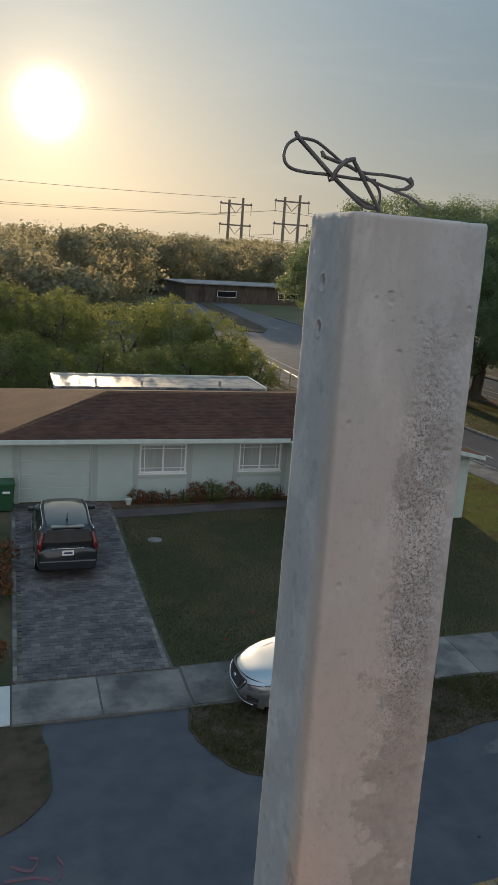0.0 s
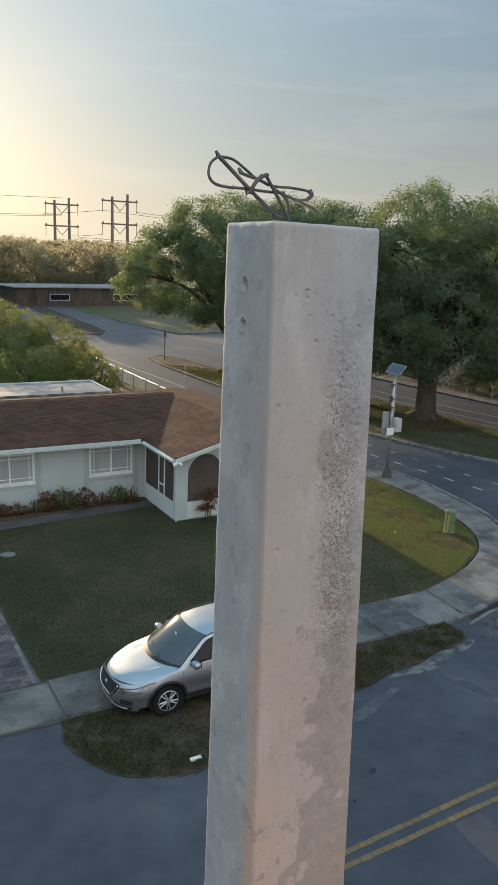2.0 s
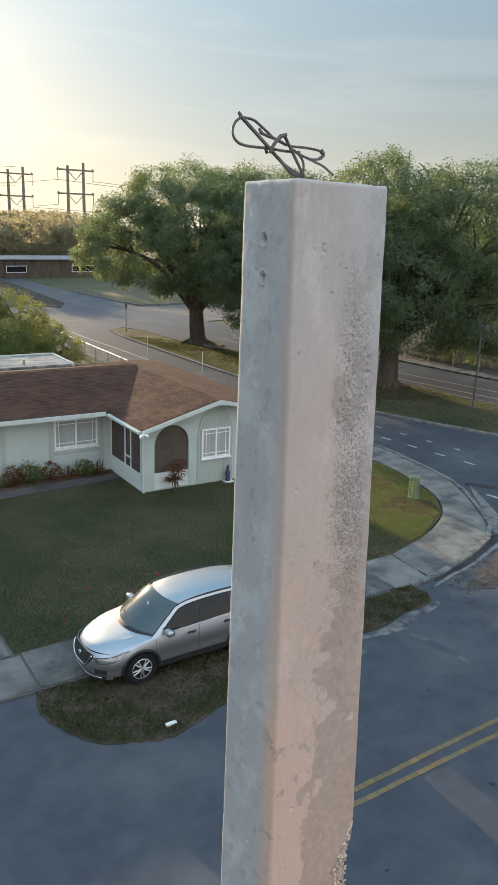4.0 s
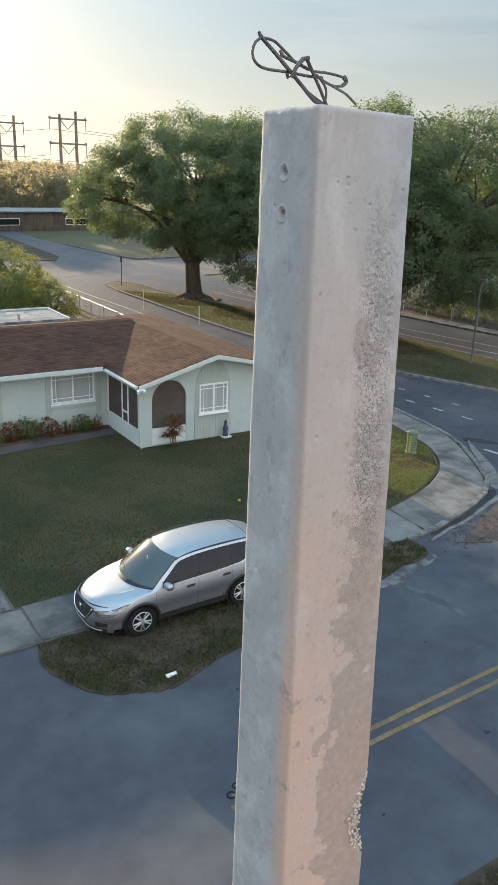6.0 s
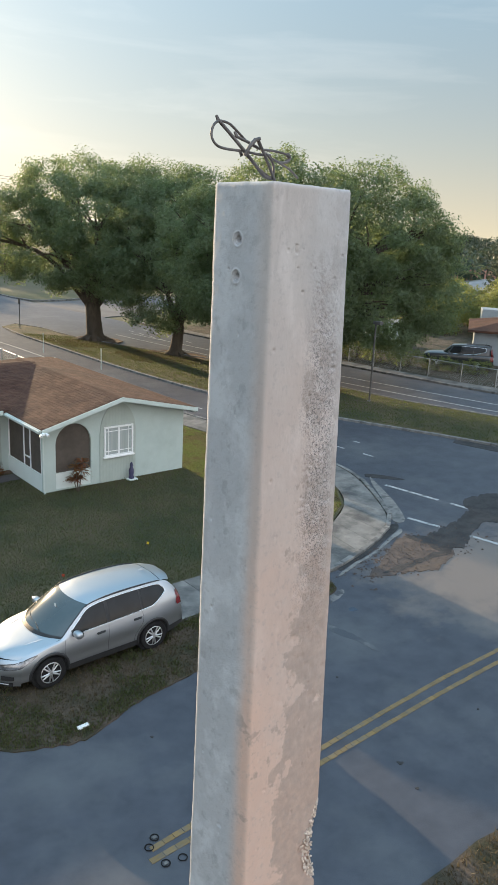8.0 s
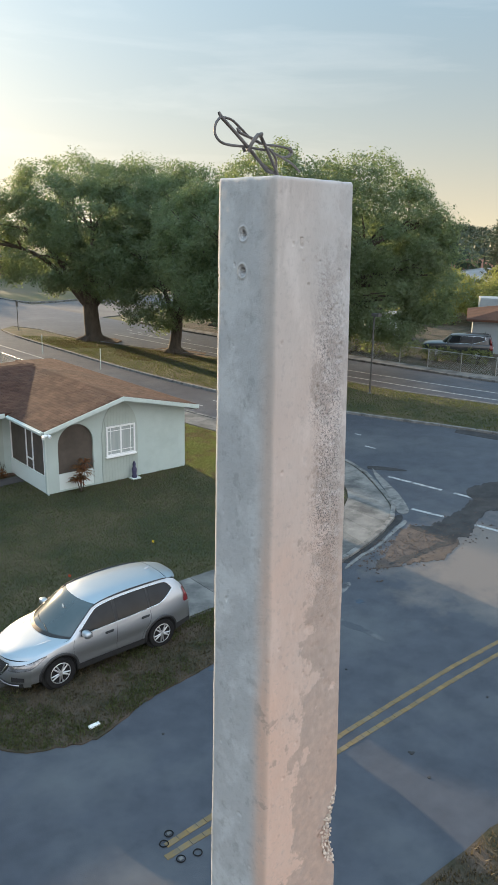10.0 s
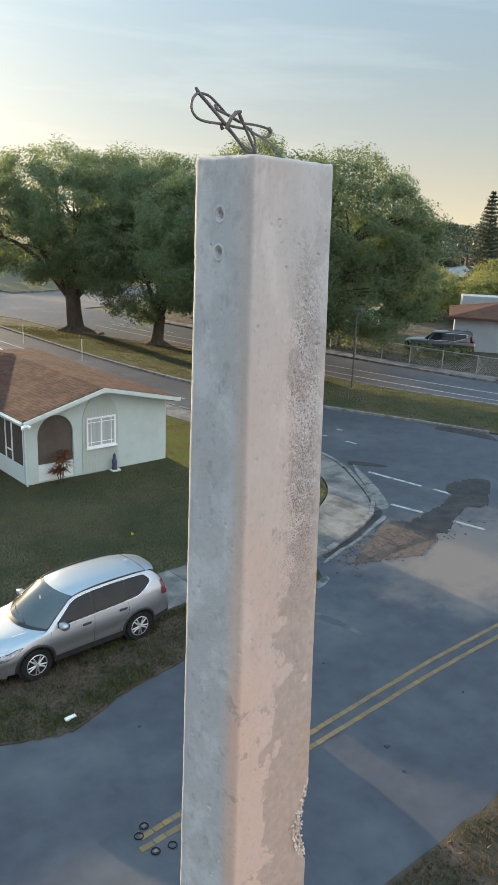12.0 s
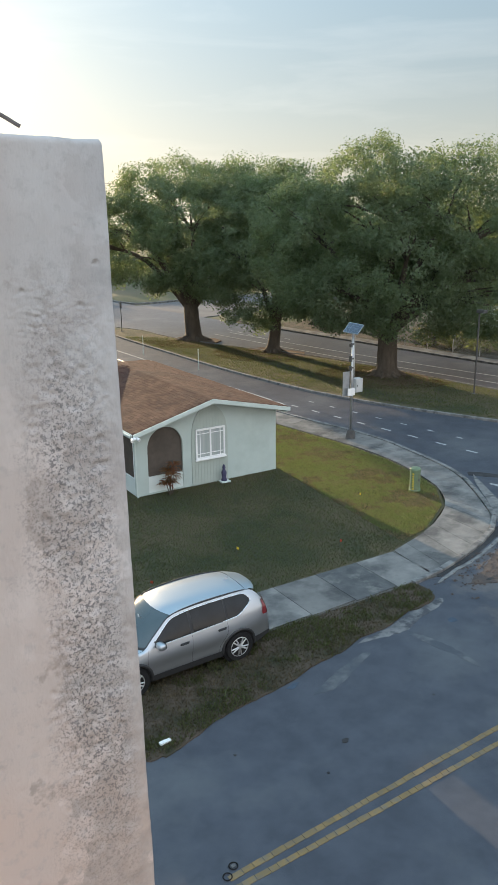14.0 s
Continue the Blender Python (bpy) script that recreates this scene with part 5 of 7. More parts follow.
        ring = [bm.verts.new((x, -y, z)) for y, z in half] + [bm.verts.new((x, y, z)) for y, z in half[-2::-1]]
        rings.append(ring)
    for a, b in zip(rings, rings[1:]):
        for i in range(len(a) - 1):
            bm.faces.new((a[i], b[i], b[i + 1], a[i + 1]))
    bm.faces.new(rings[0])
    bm.faces.new(rings[-1][::-1])
    bmesh.ops.recalc_face_normals(bm, faces=bm.faces[:])
    body = part("body", bm, paint, t, smooth=True)
    part("underbody", boxed(0.25, L - 0.25, -W * 0.36, W * 0.36, 0.2, 0.62, 0.05), M["plastic_black"], t)

    # cabin: a low loop at the belt and a high loop at the roof
    lo, hi = spec["glass_low"], spec["glass_high"]

    def cabin(i, v, sgn, out=0.0):
        (x0, y0, z0), (x1, y1, z1) = lo[i], hi[i]
        bulge = 0.035 * math.sin(math.pi * v)
        y = y0 + (y1 - y0) * v
        p = Vector((x0 + (x1 - x0) * v, y + (bulge if y > 0.3 else 0), z0 + (z1 - z0) * v))
        if i < 2:
            p.x -= bulge * 0.8
        if i > len(lo) - 3:
            p.x += bulge * 0.8
        c = Vector((L * 0.52, 0, 1.1))
        d = p - c
        d.z *= 0.3
        p += d.normalized() * out
        p.y *= sgn
        return p

    bm = bmesh.new()
    rows = 6
    grid = []
    order = [(i, 1) for i in range(len(lo))] + [(i, -1) for i in range(len(lo) - 2, 0, -1)]
    for k in range(rows + 1):
        grid.append([bm.verts.new(cabin(i, k / rows, s)) for i, s in order])
    c = len(order)
    for k in range(rows):
        for i in range(c):
            bm.faces.new((grid[k][i], grid[k][(i + 1) % c], grid[k + 1][(i + 1) % c], grid[k + 1][i]))
    # roof panel, crowned
    ring = grid[-1]
    cx0 = sum(v.co.x for v in ring) / c
    zt = max(v.co.z for v in ring)
    prev = ring
    for k, lift in ((0.9, 0.03), (0.6, 0.055), (0.3, 0.065)):
        nxt = [bm.verts.new((cx0 + (v.co.x - cx0) * k, v.co.y * k, v.co.z + (zt - v.co.z) * (1 - k) + lift)) for v in ring]
        for i in range(c):
            bm.faces.new((prev[i], prev[(i + 1) % c], nxt[(i + 1) % c], nxt[i]))
        prev = nxt
    bm.faces.new(prev)
    bmesh.ops.recalc_face_normals(bm, faces=bm.faces[:])
    part("roof", bm, paint, t, smooth=True)

    def pane(nm, columns, v0, v1, e0=0.06, e1=0.06, lab="", end=None, mat_="glass", out=0.014):
        """Glass across the given pillar columns, a little proud of the cabin."""
        b = bmesh.new()
        g = []
        for k in range(7):
            pts = []
            for j, (i, s) in enumerate(columns):
                f = j / (len(columns) - 1)
                va, vb = (v0, v1) if end is None else (v0 + (end[0] - v0) * f, v1 + (end[1] - v1) * f)
                pts.append(cabin(i, va + (vb - va) * k / 6, s, out))
            pts[0], pts[-1] = pts[0].lerp(pts[1], e0), pts[-1].lerp(pts[-2], e1)
            g.append([b.verts.new(p) for p in pts])
        for k in range(6):
            for j in range(len(columns) - 1):
                b.faces.new((g[k][j], g[k][j + 1], g[k + 1][j + 1], g[k + 1][j]))
        bmesh.ops.recalc_face_normals(b, faces=b.faces[:])
        return part(nm, b, M[mat_], t, lab, smooth=True)

    last = len(lo) - 1
    pane("windscreen", [(2, 1), (1, 1), (0, 1), (1, -1), (2, -1)], 0.02, 0.97, 0.08, 0.08, "dark sloping windscreen")
    pane("rear_window", [(last - 1, 1), (last, 1), (last - 1, -1)], 0.1, 0.86, 0.08, 0.08, "dark rear window")
    for s in (1, -1):
        pane("front_window", [(2, s), (3, s)], 0.05, 0.88, 0.12, 0.0)
        pane("rear_side_window", [(3, s), (4, s)], 0.05, 0.88, 0.015, 0.0)
        pane("quarter_window", [(4, s), (5, s)], 0.05, 0.88, 0.02, 0.04, "", (0.5, 0.84))
        trim = [cabin(i, 0.9, s, 0.016) for i in (2, 3, 4, 5)]
        part("window_trim", tube(bmesh.new(), smooth_line([cabin(2, 0.03, s, 0.016)] + trim[:3] + [cabin(5, 0.87, s, 0.016), cabin(5, 0.7, s, 0.016), cabin(5, 0.45, s, 0.016), cabin(4, 0.02, s, 0.016)], 4), 0.012, 6), M["chrome"], t, "bright window surround")
        part("belt_trim", tube(bmesh.new(), [cabin(i, 0.02, s, 0.016) for i in (2, 3, 4)], 0.012, 6), M["chrome"], t, "bright belt strip")
        rail = [cabin(i, 1.0, s, 0.0) + Vector((0, -0.015 * s, 0.012)) for i in (2, 3, 4, 5, 6)]
        part("roof_rail", tube(bmesh.new(), smooth_line(rail, 4), 0.02, 6), M["plastic_black"], t, "black roof strip")
        # mirror
        mp = cabin(2, 0.1, s, 0.02) + Vector((0.12, 0.13 * s, 0.05))
        part("mirror", boxed(-0.06, 0.06, -0.11, 0.11, -0.07, 0.08, 0.035, Matrix.Translation(mp)), paint, t, smooth=True)
        # handles, door seams
        for x in spec["handles"]:
            w, zb, zs = side(x)
            part("door_handle", boxed(x - 0.1, x + 0.1, s * w * 0.985 - 0.025, s * w * 0.985 + 0.025, zb - 0.17, zb - 0.13, 0.012), M["plastic_black"], t, "dark door handle")
        for x in spec["seams"]:
            line = []
            for k in range(6):
                w, zb, zs = side(x)
                z = zs + 0.12 + (zb - zs - 0.14) * k / 5
                line.append((x, s * (w * (0.975, 0.99, 1.0, 0.998, 0.985, 0.955)[k] + 0.001), z))
            part("door_seam", tube(bmesh.new(), line, 0.004, 4), M["plastic_black"], t)
        # cladding over the arches and along the sill
        for wx in wheel_x:
            arc = []
            for k in range(13):
                a = math.pi * k / 12
                x, z = wx - math.cos(a) * (wheel_r + 0.085), wheel_r + math.sin(a) * (wheel_r + 0.085)
                w, zb, zs = side(x)
                arc.append((x, s * w * 0.985, max(z, zs + 0.02)))
            part("arch_trim", tube(bmesh.new(), arc, 0.032, 6), M["plastic_black"], t, "black wheel arch trim", smooth=True)
        xa, xb = wheel_x[0] + wheel_r + 0.08, wheel_x[1] - wheel_r - 0.08
        w, zb, zs = side((xa + xb) / 2)
        part("sill_trim", boxed(xa, xb, s * w * 0.96 - 0.035, s * w * 0.96 + 0.03, zs - 0.06, zs + 0.1, 0.02), M["plastic_black"], t, "black sill cladding")
        for wx in wheel_x:
            wheel(t, wx, s * (W / 2 - 0.125), wheel_r, s)

    def skin(nm, x0, x1, k0, k1, mat_, s, lab="", out=0.012, tip=0.0):
        """A lamp or trim piece lying on the body's side between heights k0 and k1 (shares of sill to belt)."""
        b = bmesh.new()
        g = []
        for i in range(33):
            u = i / 32
            x = x0 + (x1 - x0) * u
            w, zb, zs = side(x)
            row = []
            for j in range(4):
                k = k0 + (k1 - k0) * j / 3 * (1 - tip * u) + (k1 - k0) * tip * u
                prof = [(0.93, 0.0), (0.975, 0.12), (0.99, 0.3), (1.0, 0.5), (0.995, 0.68), (0.985, 0.82), (0.955, 0.93), (0.9, 1.0)]
                y = w * lerp_table([(q, p) for p, q in prof], k)[0]
                row.append(b.verts.new((x + (-out * 0.7 if x < L / 2 else out * 0.7), s * (y + out), zs + k * (zb - zs))))
            g.append(row)
        for i in range(32):
            for j in range(3):
                b.faces.new((g[i][j], g[i + 1][j], g[i + 1][j + 1], g[i][j + 1]))
        bmesh.ops.recalc_face_normals(b, faces=b.faces[:])
        return part(nm, b, M[mat_], t, lab, smooth=True)

    for s in (1, -1):
        a, b2, k0, k1 = spec["tail"]
        skin("tail_lamp", a, b2, k0, k1, "lamp_red", s, "red tail lamp")
    for s in (1, -1):
        corner = [cabin(last - 1, v, s, 0.02) + Vector((0.015, 0.01 * s, 0)) for v in (0.0, 0.25, 0.5, 0.75)]
        part("tail_lamp", tube(bmesh.new(), corner, [0.075, 0.07, 0.06, 0.045], 8), M["lamp_red"], t, "tall red tail lamp", smooth=True)
    w1, zb1, zs1 = side(L - 0.02)
    part("rear_bumper", boxed(L - 0.16, L + 0.035, -w1 * 0.98, w1 * 0.98, zs1 - 0.02, zs1 + 0.26, 0.04), paint, t, "rear bumper")
    part("plate", boxed(L + 0.0, L + 0.05, -0.16, 0.16, zs1 + 0.42, zs1 + 0.56, 0.004), M["paper"], t, "pale number plate with a plain bar")
    part("plate_bar", boxed(L + 0.051, L + 0.054, -0.12, 0.12, zs1 + 0.47, zs1 + 0.52), M["purple"], t)
    part("tailgate_trim", boxed(L - 0.02, L + 0.045, -0.45, 0.45, zs1 + 0.6, zs1 + 0.64, 0.01), M["chrome"], t, "chrome tailgate strip")
    fin = cabin(last, 1.0, 1) + Vector((-0.45, 0, 0.07))
    part("antenna", tube(bmesh.new(), [fin, fin + Vector((0.09, 0, 0.05)), fin + Vector((0.13, 0, 0.25))], [0.03, 0.018, 0.006], 6), paint, t, "roof antenna")
    sp = cabin(last, 0.97, 1)
    part("spoiler", boxed(sp.x - 0.2, sp.x + 0.07, -0.47, 0.47, sp.z - 0.01, sp.z + 0.035, 0.02), paint, t, "roof spoiler")
    return t


def wheel(t, wx, wy, wheel_r, s, spokes=10):
    """A tyre with its rim, spokes, hub cap and brake disc; s is the side that shows."""
    tyre = part("wheel", lathe(bmesh.new(), [(wheel_r * 0.66, -0.11), (wheel_r * 0.93, -0.115), (wheel_r * 0.985, -0.09), (wheel_r, -0.05), (wheel_r, 0.05), (wheel_r * 0.985, 0.09), (wheel_r * 0.93, 0.115), (wheel_r * 0.66, 0.11)], 32, (wx, wy, wheel_r), "y"), M["rubber"], t, "black tyre on a spoked alloy rim")
    o = wy + s * 0.1
    part("rim", tube(bmesh.new(), [(wx + wheel_r * 0.645 * math.cos(a * math.tau / 28), o, wheel_r + wheel_r * 0.645 * math.sin(a * math.tau / 28)) for a in range(28)], 0.016, 8, closed=True), M["alloy"], tyre)
    for k in range(spokes):
        a = k * math.tau / spokes + (0.12 if k % 2 else -0.12)
        d = Vector((math.cos(a), 0, math.sin(a)))
        part("spoke", tube(bmesh.new(), [Vector((wx, o + s * 0.012, wheel_r)) + d * 0.04, Vector((wx, o + s * 0.01, wheel_r)) + d * wheel_r * 0.63], [0.024, 0.017], 6), M["alloy"], tyre)
    part("hub_cap", lathe(bmesh.new(), [(0.05, -0.02), (0.05, 0.02), (0.03, 0.026)] if s > 0 else [(0.03, -0.026), (0.05, -0.02), (0.05, 0.02)], 16, (wx, o, wheel_r), "y"), M["alloy"], tyre)
    part("brake_disc", lathe(bmesh.new(), [(wheel_r * 0.6, -0.01), (wheel_r * 0.6, 0.01)], 24, (wx, wy + s * 0.05, wheel_r), "y"), M["steel_dark"], tyre)


def table(rows, x):
    """Smoothly interpolated row of a table of (x, values...)."""
    n = len(rows)
    i = next((k for k in range(n - 2) if x < rows[k + 1][0]), n - 2)
    a, b, c, d = rows[max(0, i - 1)], rows[i], rows[i + 1], rows[min(n - 1, i + 2)]
    h = c[0] - b[0]
    u = min(1.0, max(0.0, (x - b[0]) / h))
    out = []
    for j in range(1, len(b)):
        m0 = (c[j] - a[j]) / max(1e-6, c[0] - a[0]) * h
        m1 = (d[j] - b[j]) / max(1e-6, d[0] - b[0]) * h
        out.append((2 * u ** 3 - 3 * u * u + 1) * b[j] + (u ** 3 - 2 * u * u + u) * m0 + (3 * u * u - 2 * u ** 3) * c[j] + (u ** 3 - u * u) * m1)
    return out


def sheet(rows, bm=None):
    """A grid of points as a mesh."""
    bm = bm or bmesh.new()
    g = [[bm.verts.new(p) for p in r] for r in rows]
    for a, b in zip(g, g[1:]):
        for i in range(len(a) - 1):
            bm.faces.new((a[i], b[i], b[i + 1], a[i + 1]))
    return bm


def crossover(m, label):
    """A compact SUV: flanks and nose as one shell, then bonnet, screens, roof, spoiler and tailgate. x runs back from the nose."""
    t = thing("suv", (0, 0, 0), 0, label, "car")
    t.matrix_basis = m
    paint, black = M["paint_silver"], M["plastic_black"]
    wheel_x, wheel_r = (1.08, 3.76), 0.362
    SIDE0 = 0.44
    edge = [(0.44, 0.715, 0.815), (0.6, 0.765, 0.885), (0.9, 0.805, 0.965), (1.2, 0.822, 1.015), (1.38, 0.825, 1.05), (1.6, 0.775, 1.22), (1.85, 0.715, 1.41), (2.02, 0.67, 1.53), (2.16, 0.65, 1.585), (2.5, 0.645, 1.635), (3.0, 0.645, 1.658), (3.5, 0.635, 1.65), (3.9, 0.61, 1.625),
            (4.13, 0.59, 1.59), (4.32, 0.59, 1.53), (4.47, 0.635, 1.38), (4.585, 0.71, 1.18), (4.63, 0.755, 1.0), (4.655, 0.78, 0.8), (4.668, 0.785, 0.58), (4.672, 0.75, 0.36)]
    width = [(0.44, 0.85), (0.7, 0.895), (1.0, 0.915), (2.3, 0.92), (3.6, 0.925), (4.1, 0.905), (4.4, 0.86), (4.672, 0.80)]
    belt_line = [(0.44, 0.77), (0.9, 0.93), (1.38, 1.02), (2.4, 1.065), (3.4, 1.105), (4.1, 1.15), (4.672, 1.16)]

    def ed(x):
        return table(edge, x)

    def belt(x):
        return min(table(belt_line, x)[0], ed(x)[1] - 0.025)

    def flank(x, z, out=0.0):
        """Half-width of the flank at x and height z."""
        ye, ze = ed(x)
        w, zb = table(width, x)[0], belt(x)
        if z <= zb:
            k = (z - 0.25) / (zb - 0.25)
            return w * table([(0, 0.93), (0.18, 0.962), (0.4, 0.972), (0.56, 0.996), (0.72, 1.0), (0.86, 0.985), (1.0, 0.955)], max(0.0, k))[0] + out
        u = min(1.0, (z - zb) / max(0.01, ze - zb))
        return w * 0.955 + (ye - w * 0.955) * u + 0.028 * math.sin(math.pi * u) * min(1.0, (ze - zb) / 0.4) + out

    def sill(x):
        z = 0.29 + 0.12 * max(0.0, (x - 4.1) / 0.57) ** 1.5
        for wx in wheel_x:
            d, r = abs(x - wx), wheel_r + 0.065
            if d < r:
                z = max(z, wheel_r + math.sqrt(r * r - d * d))
        return z

    def front(u, z, out=0.0):
        """A point of the nose: u from -1 to 1 across."""
        xc = table([(0.22, 0.07), (0.36, 0.015), (0.5, 0.0), (0.64, 0.012), (0.75, 0.04), (0.815, 0.085)], z)[0]
        ye = flank(SIDE0, min(z, 0.8)) if z < 0.8 else 0.715
        a = abs(u)
        return Vector((xc + (SIDE0 - xc) * a ** 3.2 - out, ye * math.copysign(a ** 0.86, u) + out * 0.5 * u, z + 0.012 * (1 - a * a) * (z > 0.8)))

    def top(stations, n, power=2.2):
        """Rows across the car through stations of edge (x, y, z) and centre (x, z)."""
        keyed = [(float(i), *s) for i, s in enumerate(stations)]
        rows = []
        for i in range(n + 1):
            xs, ye, ze, xc, zc = table(keyed, (len(stations) - 1) * i / n)
            row = []
            for j in range(17):
                q = -1 + j / 8
                k = 1 - abs(q) ** power
                row.append((xs + (xc - xs) * k, ye * q, ze + (zc - ze) * k))
            rows.append(row)
        return rows

    def at_edge(x, xc, zc):
        return (x, *ed(x), xc, zc)

    # shell: nose and both flanks
    bm = bmesh.new()
    sheet([[front(-1 + j / 14, 0.22 + 0.595 * i / 14) for j in range(29)] for i in range(15)], bm)
    cols = [SIDE0 + (4.672 - SIDE0) * i / 170 for i in range(171)]
    for s in (1, -1):
        rows = []
        for x in cols:
            z0, zb, ze = sill(x), belt(x), ed(x)[1]
            zs = [z0 + (zb - z0) * i / 12 for i in range(13)] + [zb + (ze - zb) * i / 7 for i in range(1, 8)]
            rows.append([(x, s * flank(x, z), z) for z in zs])
        sheet(rows, bm)
    bmesh.ops.remove_doubles(bm, verts=bm.verts[:], dist=0.004)
    bmesh.ops.recalc_face_normals(bm, faces=bm.faces[:])
    part("body", bm, paint, t, smooth=True)
    part("underbody", boxed(0.3, 4.5, -0.66, 0.66, 0.2, 0.7, 0.05), black, t)

    def upper(name, stations, n, mat_, lab="", lift=0.0, power=2.2):
        b = sheet([[(p[0], p[1], p[2] + lift) for p in r] for r in top(stations, n, power)])
        bmesh.ops.recalc_face_normals(b, faces=b.faces[:])
        return part(name, b, mat_, t, lab, smooth=True)

    upper("bonnet", [at_edge(0.44, 0.085, 0.827), at_edge(0.6, 0.22, 0.895), at_edge(0.9, 0.5, 0.972), at_edge(1.2, 0.84, 1.03), at_edge(1.38, 1.0, 1.055)], 24, paint, "silver bonnet", power=2.6)
    for s in (1, -1):
        part("bonnet_crease", tube(bmesh.new(), smooth_line([(0.32, 0.4 * s, 0.894), (0.6, 0.47 * s, 0.955), (0.95, 0.55 * s, 1.018), (1.12, 0.585 * s, 1.04)], 5), [0.006 + 0.010 * math.sin(math.pi * i / 15) for i in range(16)], 6), paint, t, smooth=True)
    screen = [at_edge(1.38, 1.0, 1.055), at_edge(1.6, 1.25, 1.21), at_edge(1.85, 1.56, 1.41), at_edge(2.02, 1.79, 1.545), at_edge(2.14, 1.94, 1.622)]
    upper("windscreen", screen, 16, M["glass_car"], "windscreen reflecting the sky")
    upper("cowl", [at_edge(1.365, 0.985, 1.052), at_edge(1.38, 1.0, 1.06), at_edge(1.42, 1.065, 1.096)], 4, black, "black wiper cowl", 0.008)
    for s in (1, -1):
        part("wiper", tube(bmesh.new(), smooth_line([(1.13 + 0.02 * s, 0.1 * s - 0.2, 1.13), (1.2, 0.1 * s + 0.15, 1.165), (1.3, 0.1 * s + 0.42, 1.17)], 4), 0.009, 6), black, t)
    part("inspection_sticker", boxed(1.625, 1.632, -0.12, -0.06, 1.45, 1.52), M["paper"], t, "small pale sticker behind the screen")
    upper("roof", [at_edge(2.14, 1.94, 1.622), at_edge(2.5, 2.35, 1.69), at_edge(3.0, 2.95, 1.722), at_edge(3.5, 3.5, 1.714), at_edge(3.85, 3.88, 1.69), at_edge(4.13, 4.13, 1.66)], 30, paint, "silver roof", power=2.4)
    upper("spoiler", [at_edge(4.14, 4.138, 1.658), (4.28, 0.555, 1.568, 4.34, 1.62), (4.40, 0.535, 1.522, 4.50, 1.583), (4.405, 0.525, 1.50, 4.505, 1.56), (4.34, 0.53, 1.485, 4.42, 1.54)], 16, paint, "silver roof spoiler", 0.003, 3.2)
    upper("rear_window", [(4.31, 0.565, 1.535, 4.40, 1.56), (4.42, 0.61, 1.43, 4.51, 1.42), at_edge(4.56, 4.645, 1.2), at_edge(4.60, 4.672, 1.1)], 10, M["glass_car"], "dark rear window", power=3.2)
    upper("tailgate", [at_edge(4.60, 4.672, 1.1), at_edge(4.63, 4.70, 0.98), at_edge(4.655, 4.72, 0.8), at_edge(4.668, 4.735, 0.58), at_edge(4.672, 4.70, 0.36)], 16, paint, "silver tailgate", power=3.6)

    def panel(name, x0, x1, lo, hi, s, mat_, lab="", out=0.006, n=24, rows=5):
        """A piece lying on the flank between the lines lo(x) and hi(x)."""
        g = []
        for i in range(n + 1):
            x = x0 + (x1 - x0) * i / n
            a, b = lo(x), hi(x)
            g.append([(x, s * flank(x, a + (b - a) * j / rows, out), a + (b - a) * j / rows) for j in range(rows + 1)])
        b = sheet(g)
        bmesh.ops.recalc_face_normals(b, faces=b.faces[:])
        return part(name, b, mat_, t, lab, smooth=True)

    def pane_low(x):
        return belt(x) + 0.045 + 0.19 * max(0.0, (x - 3.72) / 0.44) ** 1.3

    def pane_high(x):
        return max(pane_low(x) + 0.004, ed(x)[1] - 0.068 - 0.03 * max(0.0, (2.1 - x) / 0.6) - 0.10 * max(0.0, (x - 4.0) / 0.16) ** 1.5)

    for s in (1, -1):
        panel("window_surround", 1.64, 4.15, lambda x: pane_low(x) - 0.012, lambda x: pane_high(x) + 0.012, s, black, "black window surround", 0.004, 60)
        panel("front_window", 1.68, 2.50, pane_low, pane_high, s, M["glass"], "dark front side window", 0.009)
        panel("rear_side_window", 2.58, 3.42, pane_low, pane_high, s, M["glass"], "dark rear side window", 0.009)
        panel("quarter_window", 3.47, 4.13, pane_low, pane_high, s, M["glass"], "dark pointed quarter window", 0.009)
        xs_ = [1.62 + 2.54 * i / 40 for i in range(41)]
        line = [(x, s * flank(x, pane_high(x) + 0.014, 0.008), pane_high(x) + 0.014) for x in xs_] + [(x, s * flank(x, pane_low(x) - 0.012, 0.008), pane_low(x) - 0.012) for x in xs_[:26:-1]]
        part("window_trim", tube(bmesh.new(), line, 0.013, 6), M["chrome"], t, "bright window surround", smooth=True)
        part("belt_trim", tube(bmesh.new(), [(x, s * flank(x, pane_low(x) - 0.014, 0.008), pane_low(x) - 0.014) for x in xs_[2:28]], 0.007, 6), M["chrome"], t, "bright belt strip", smooth=True)
        rail = [Vector((x, s * (ed(x)[0] + 0.004), ed(x)[1] + 0.008)) for x in [2.06 + 2.05 * i / 24 for i in range(25)]]
        part("roof_rail", tube(bmesh.new(), rail, [0.012 + 0.01 * math.sin(math.pi * i / 24) for i in range(25)], 8), black, t, "black roof strip", smooth=True)
        part("screen_pillar", tube(bmesh.new(), [(x, s * (ed(x)[0] - 0.012), ed(x)[1] + 0.002) for x in [1.40 + 0.72 * i / 12 for i in range(13)]], 0.014, 6), black, t, "black screen edge", smooth=True)
        # mirror on its stalk
        head = boxed(-0.085, 0.085, -0.115, 0.115, -0.075, 0.075, 0.05, Matrix.Translation((1.70, s * 1.0, 1.13)))
        mirror = part("mirror", head, paint, t, "silver door mirror", smooth=True)
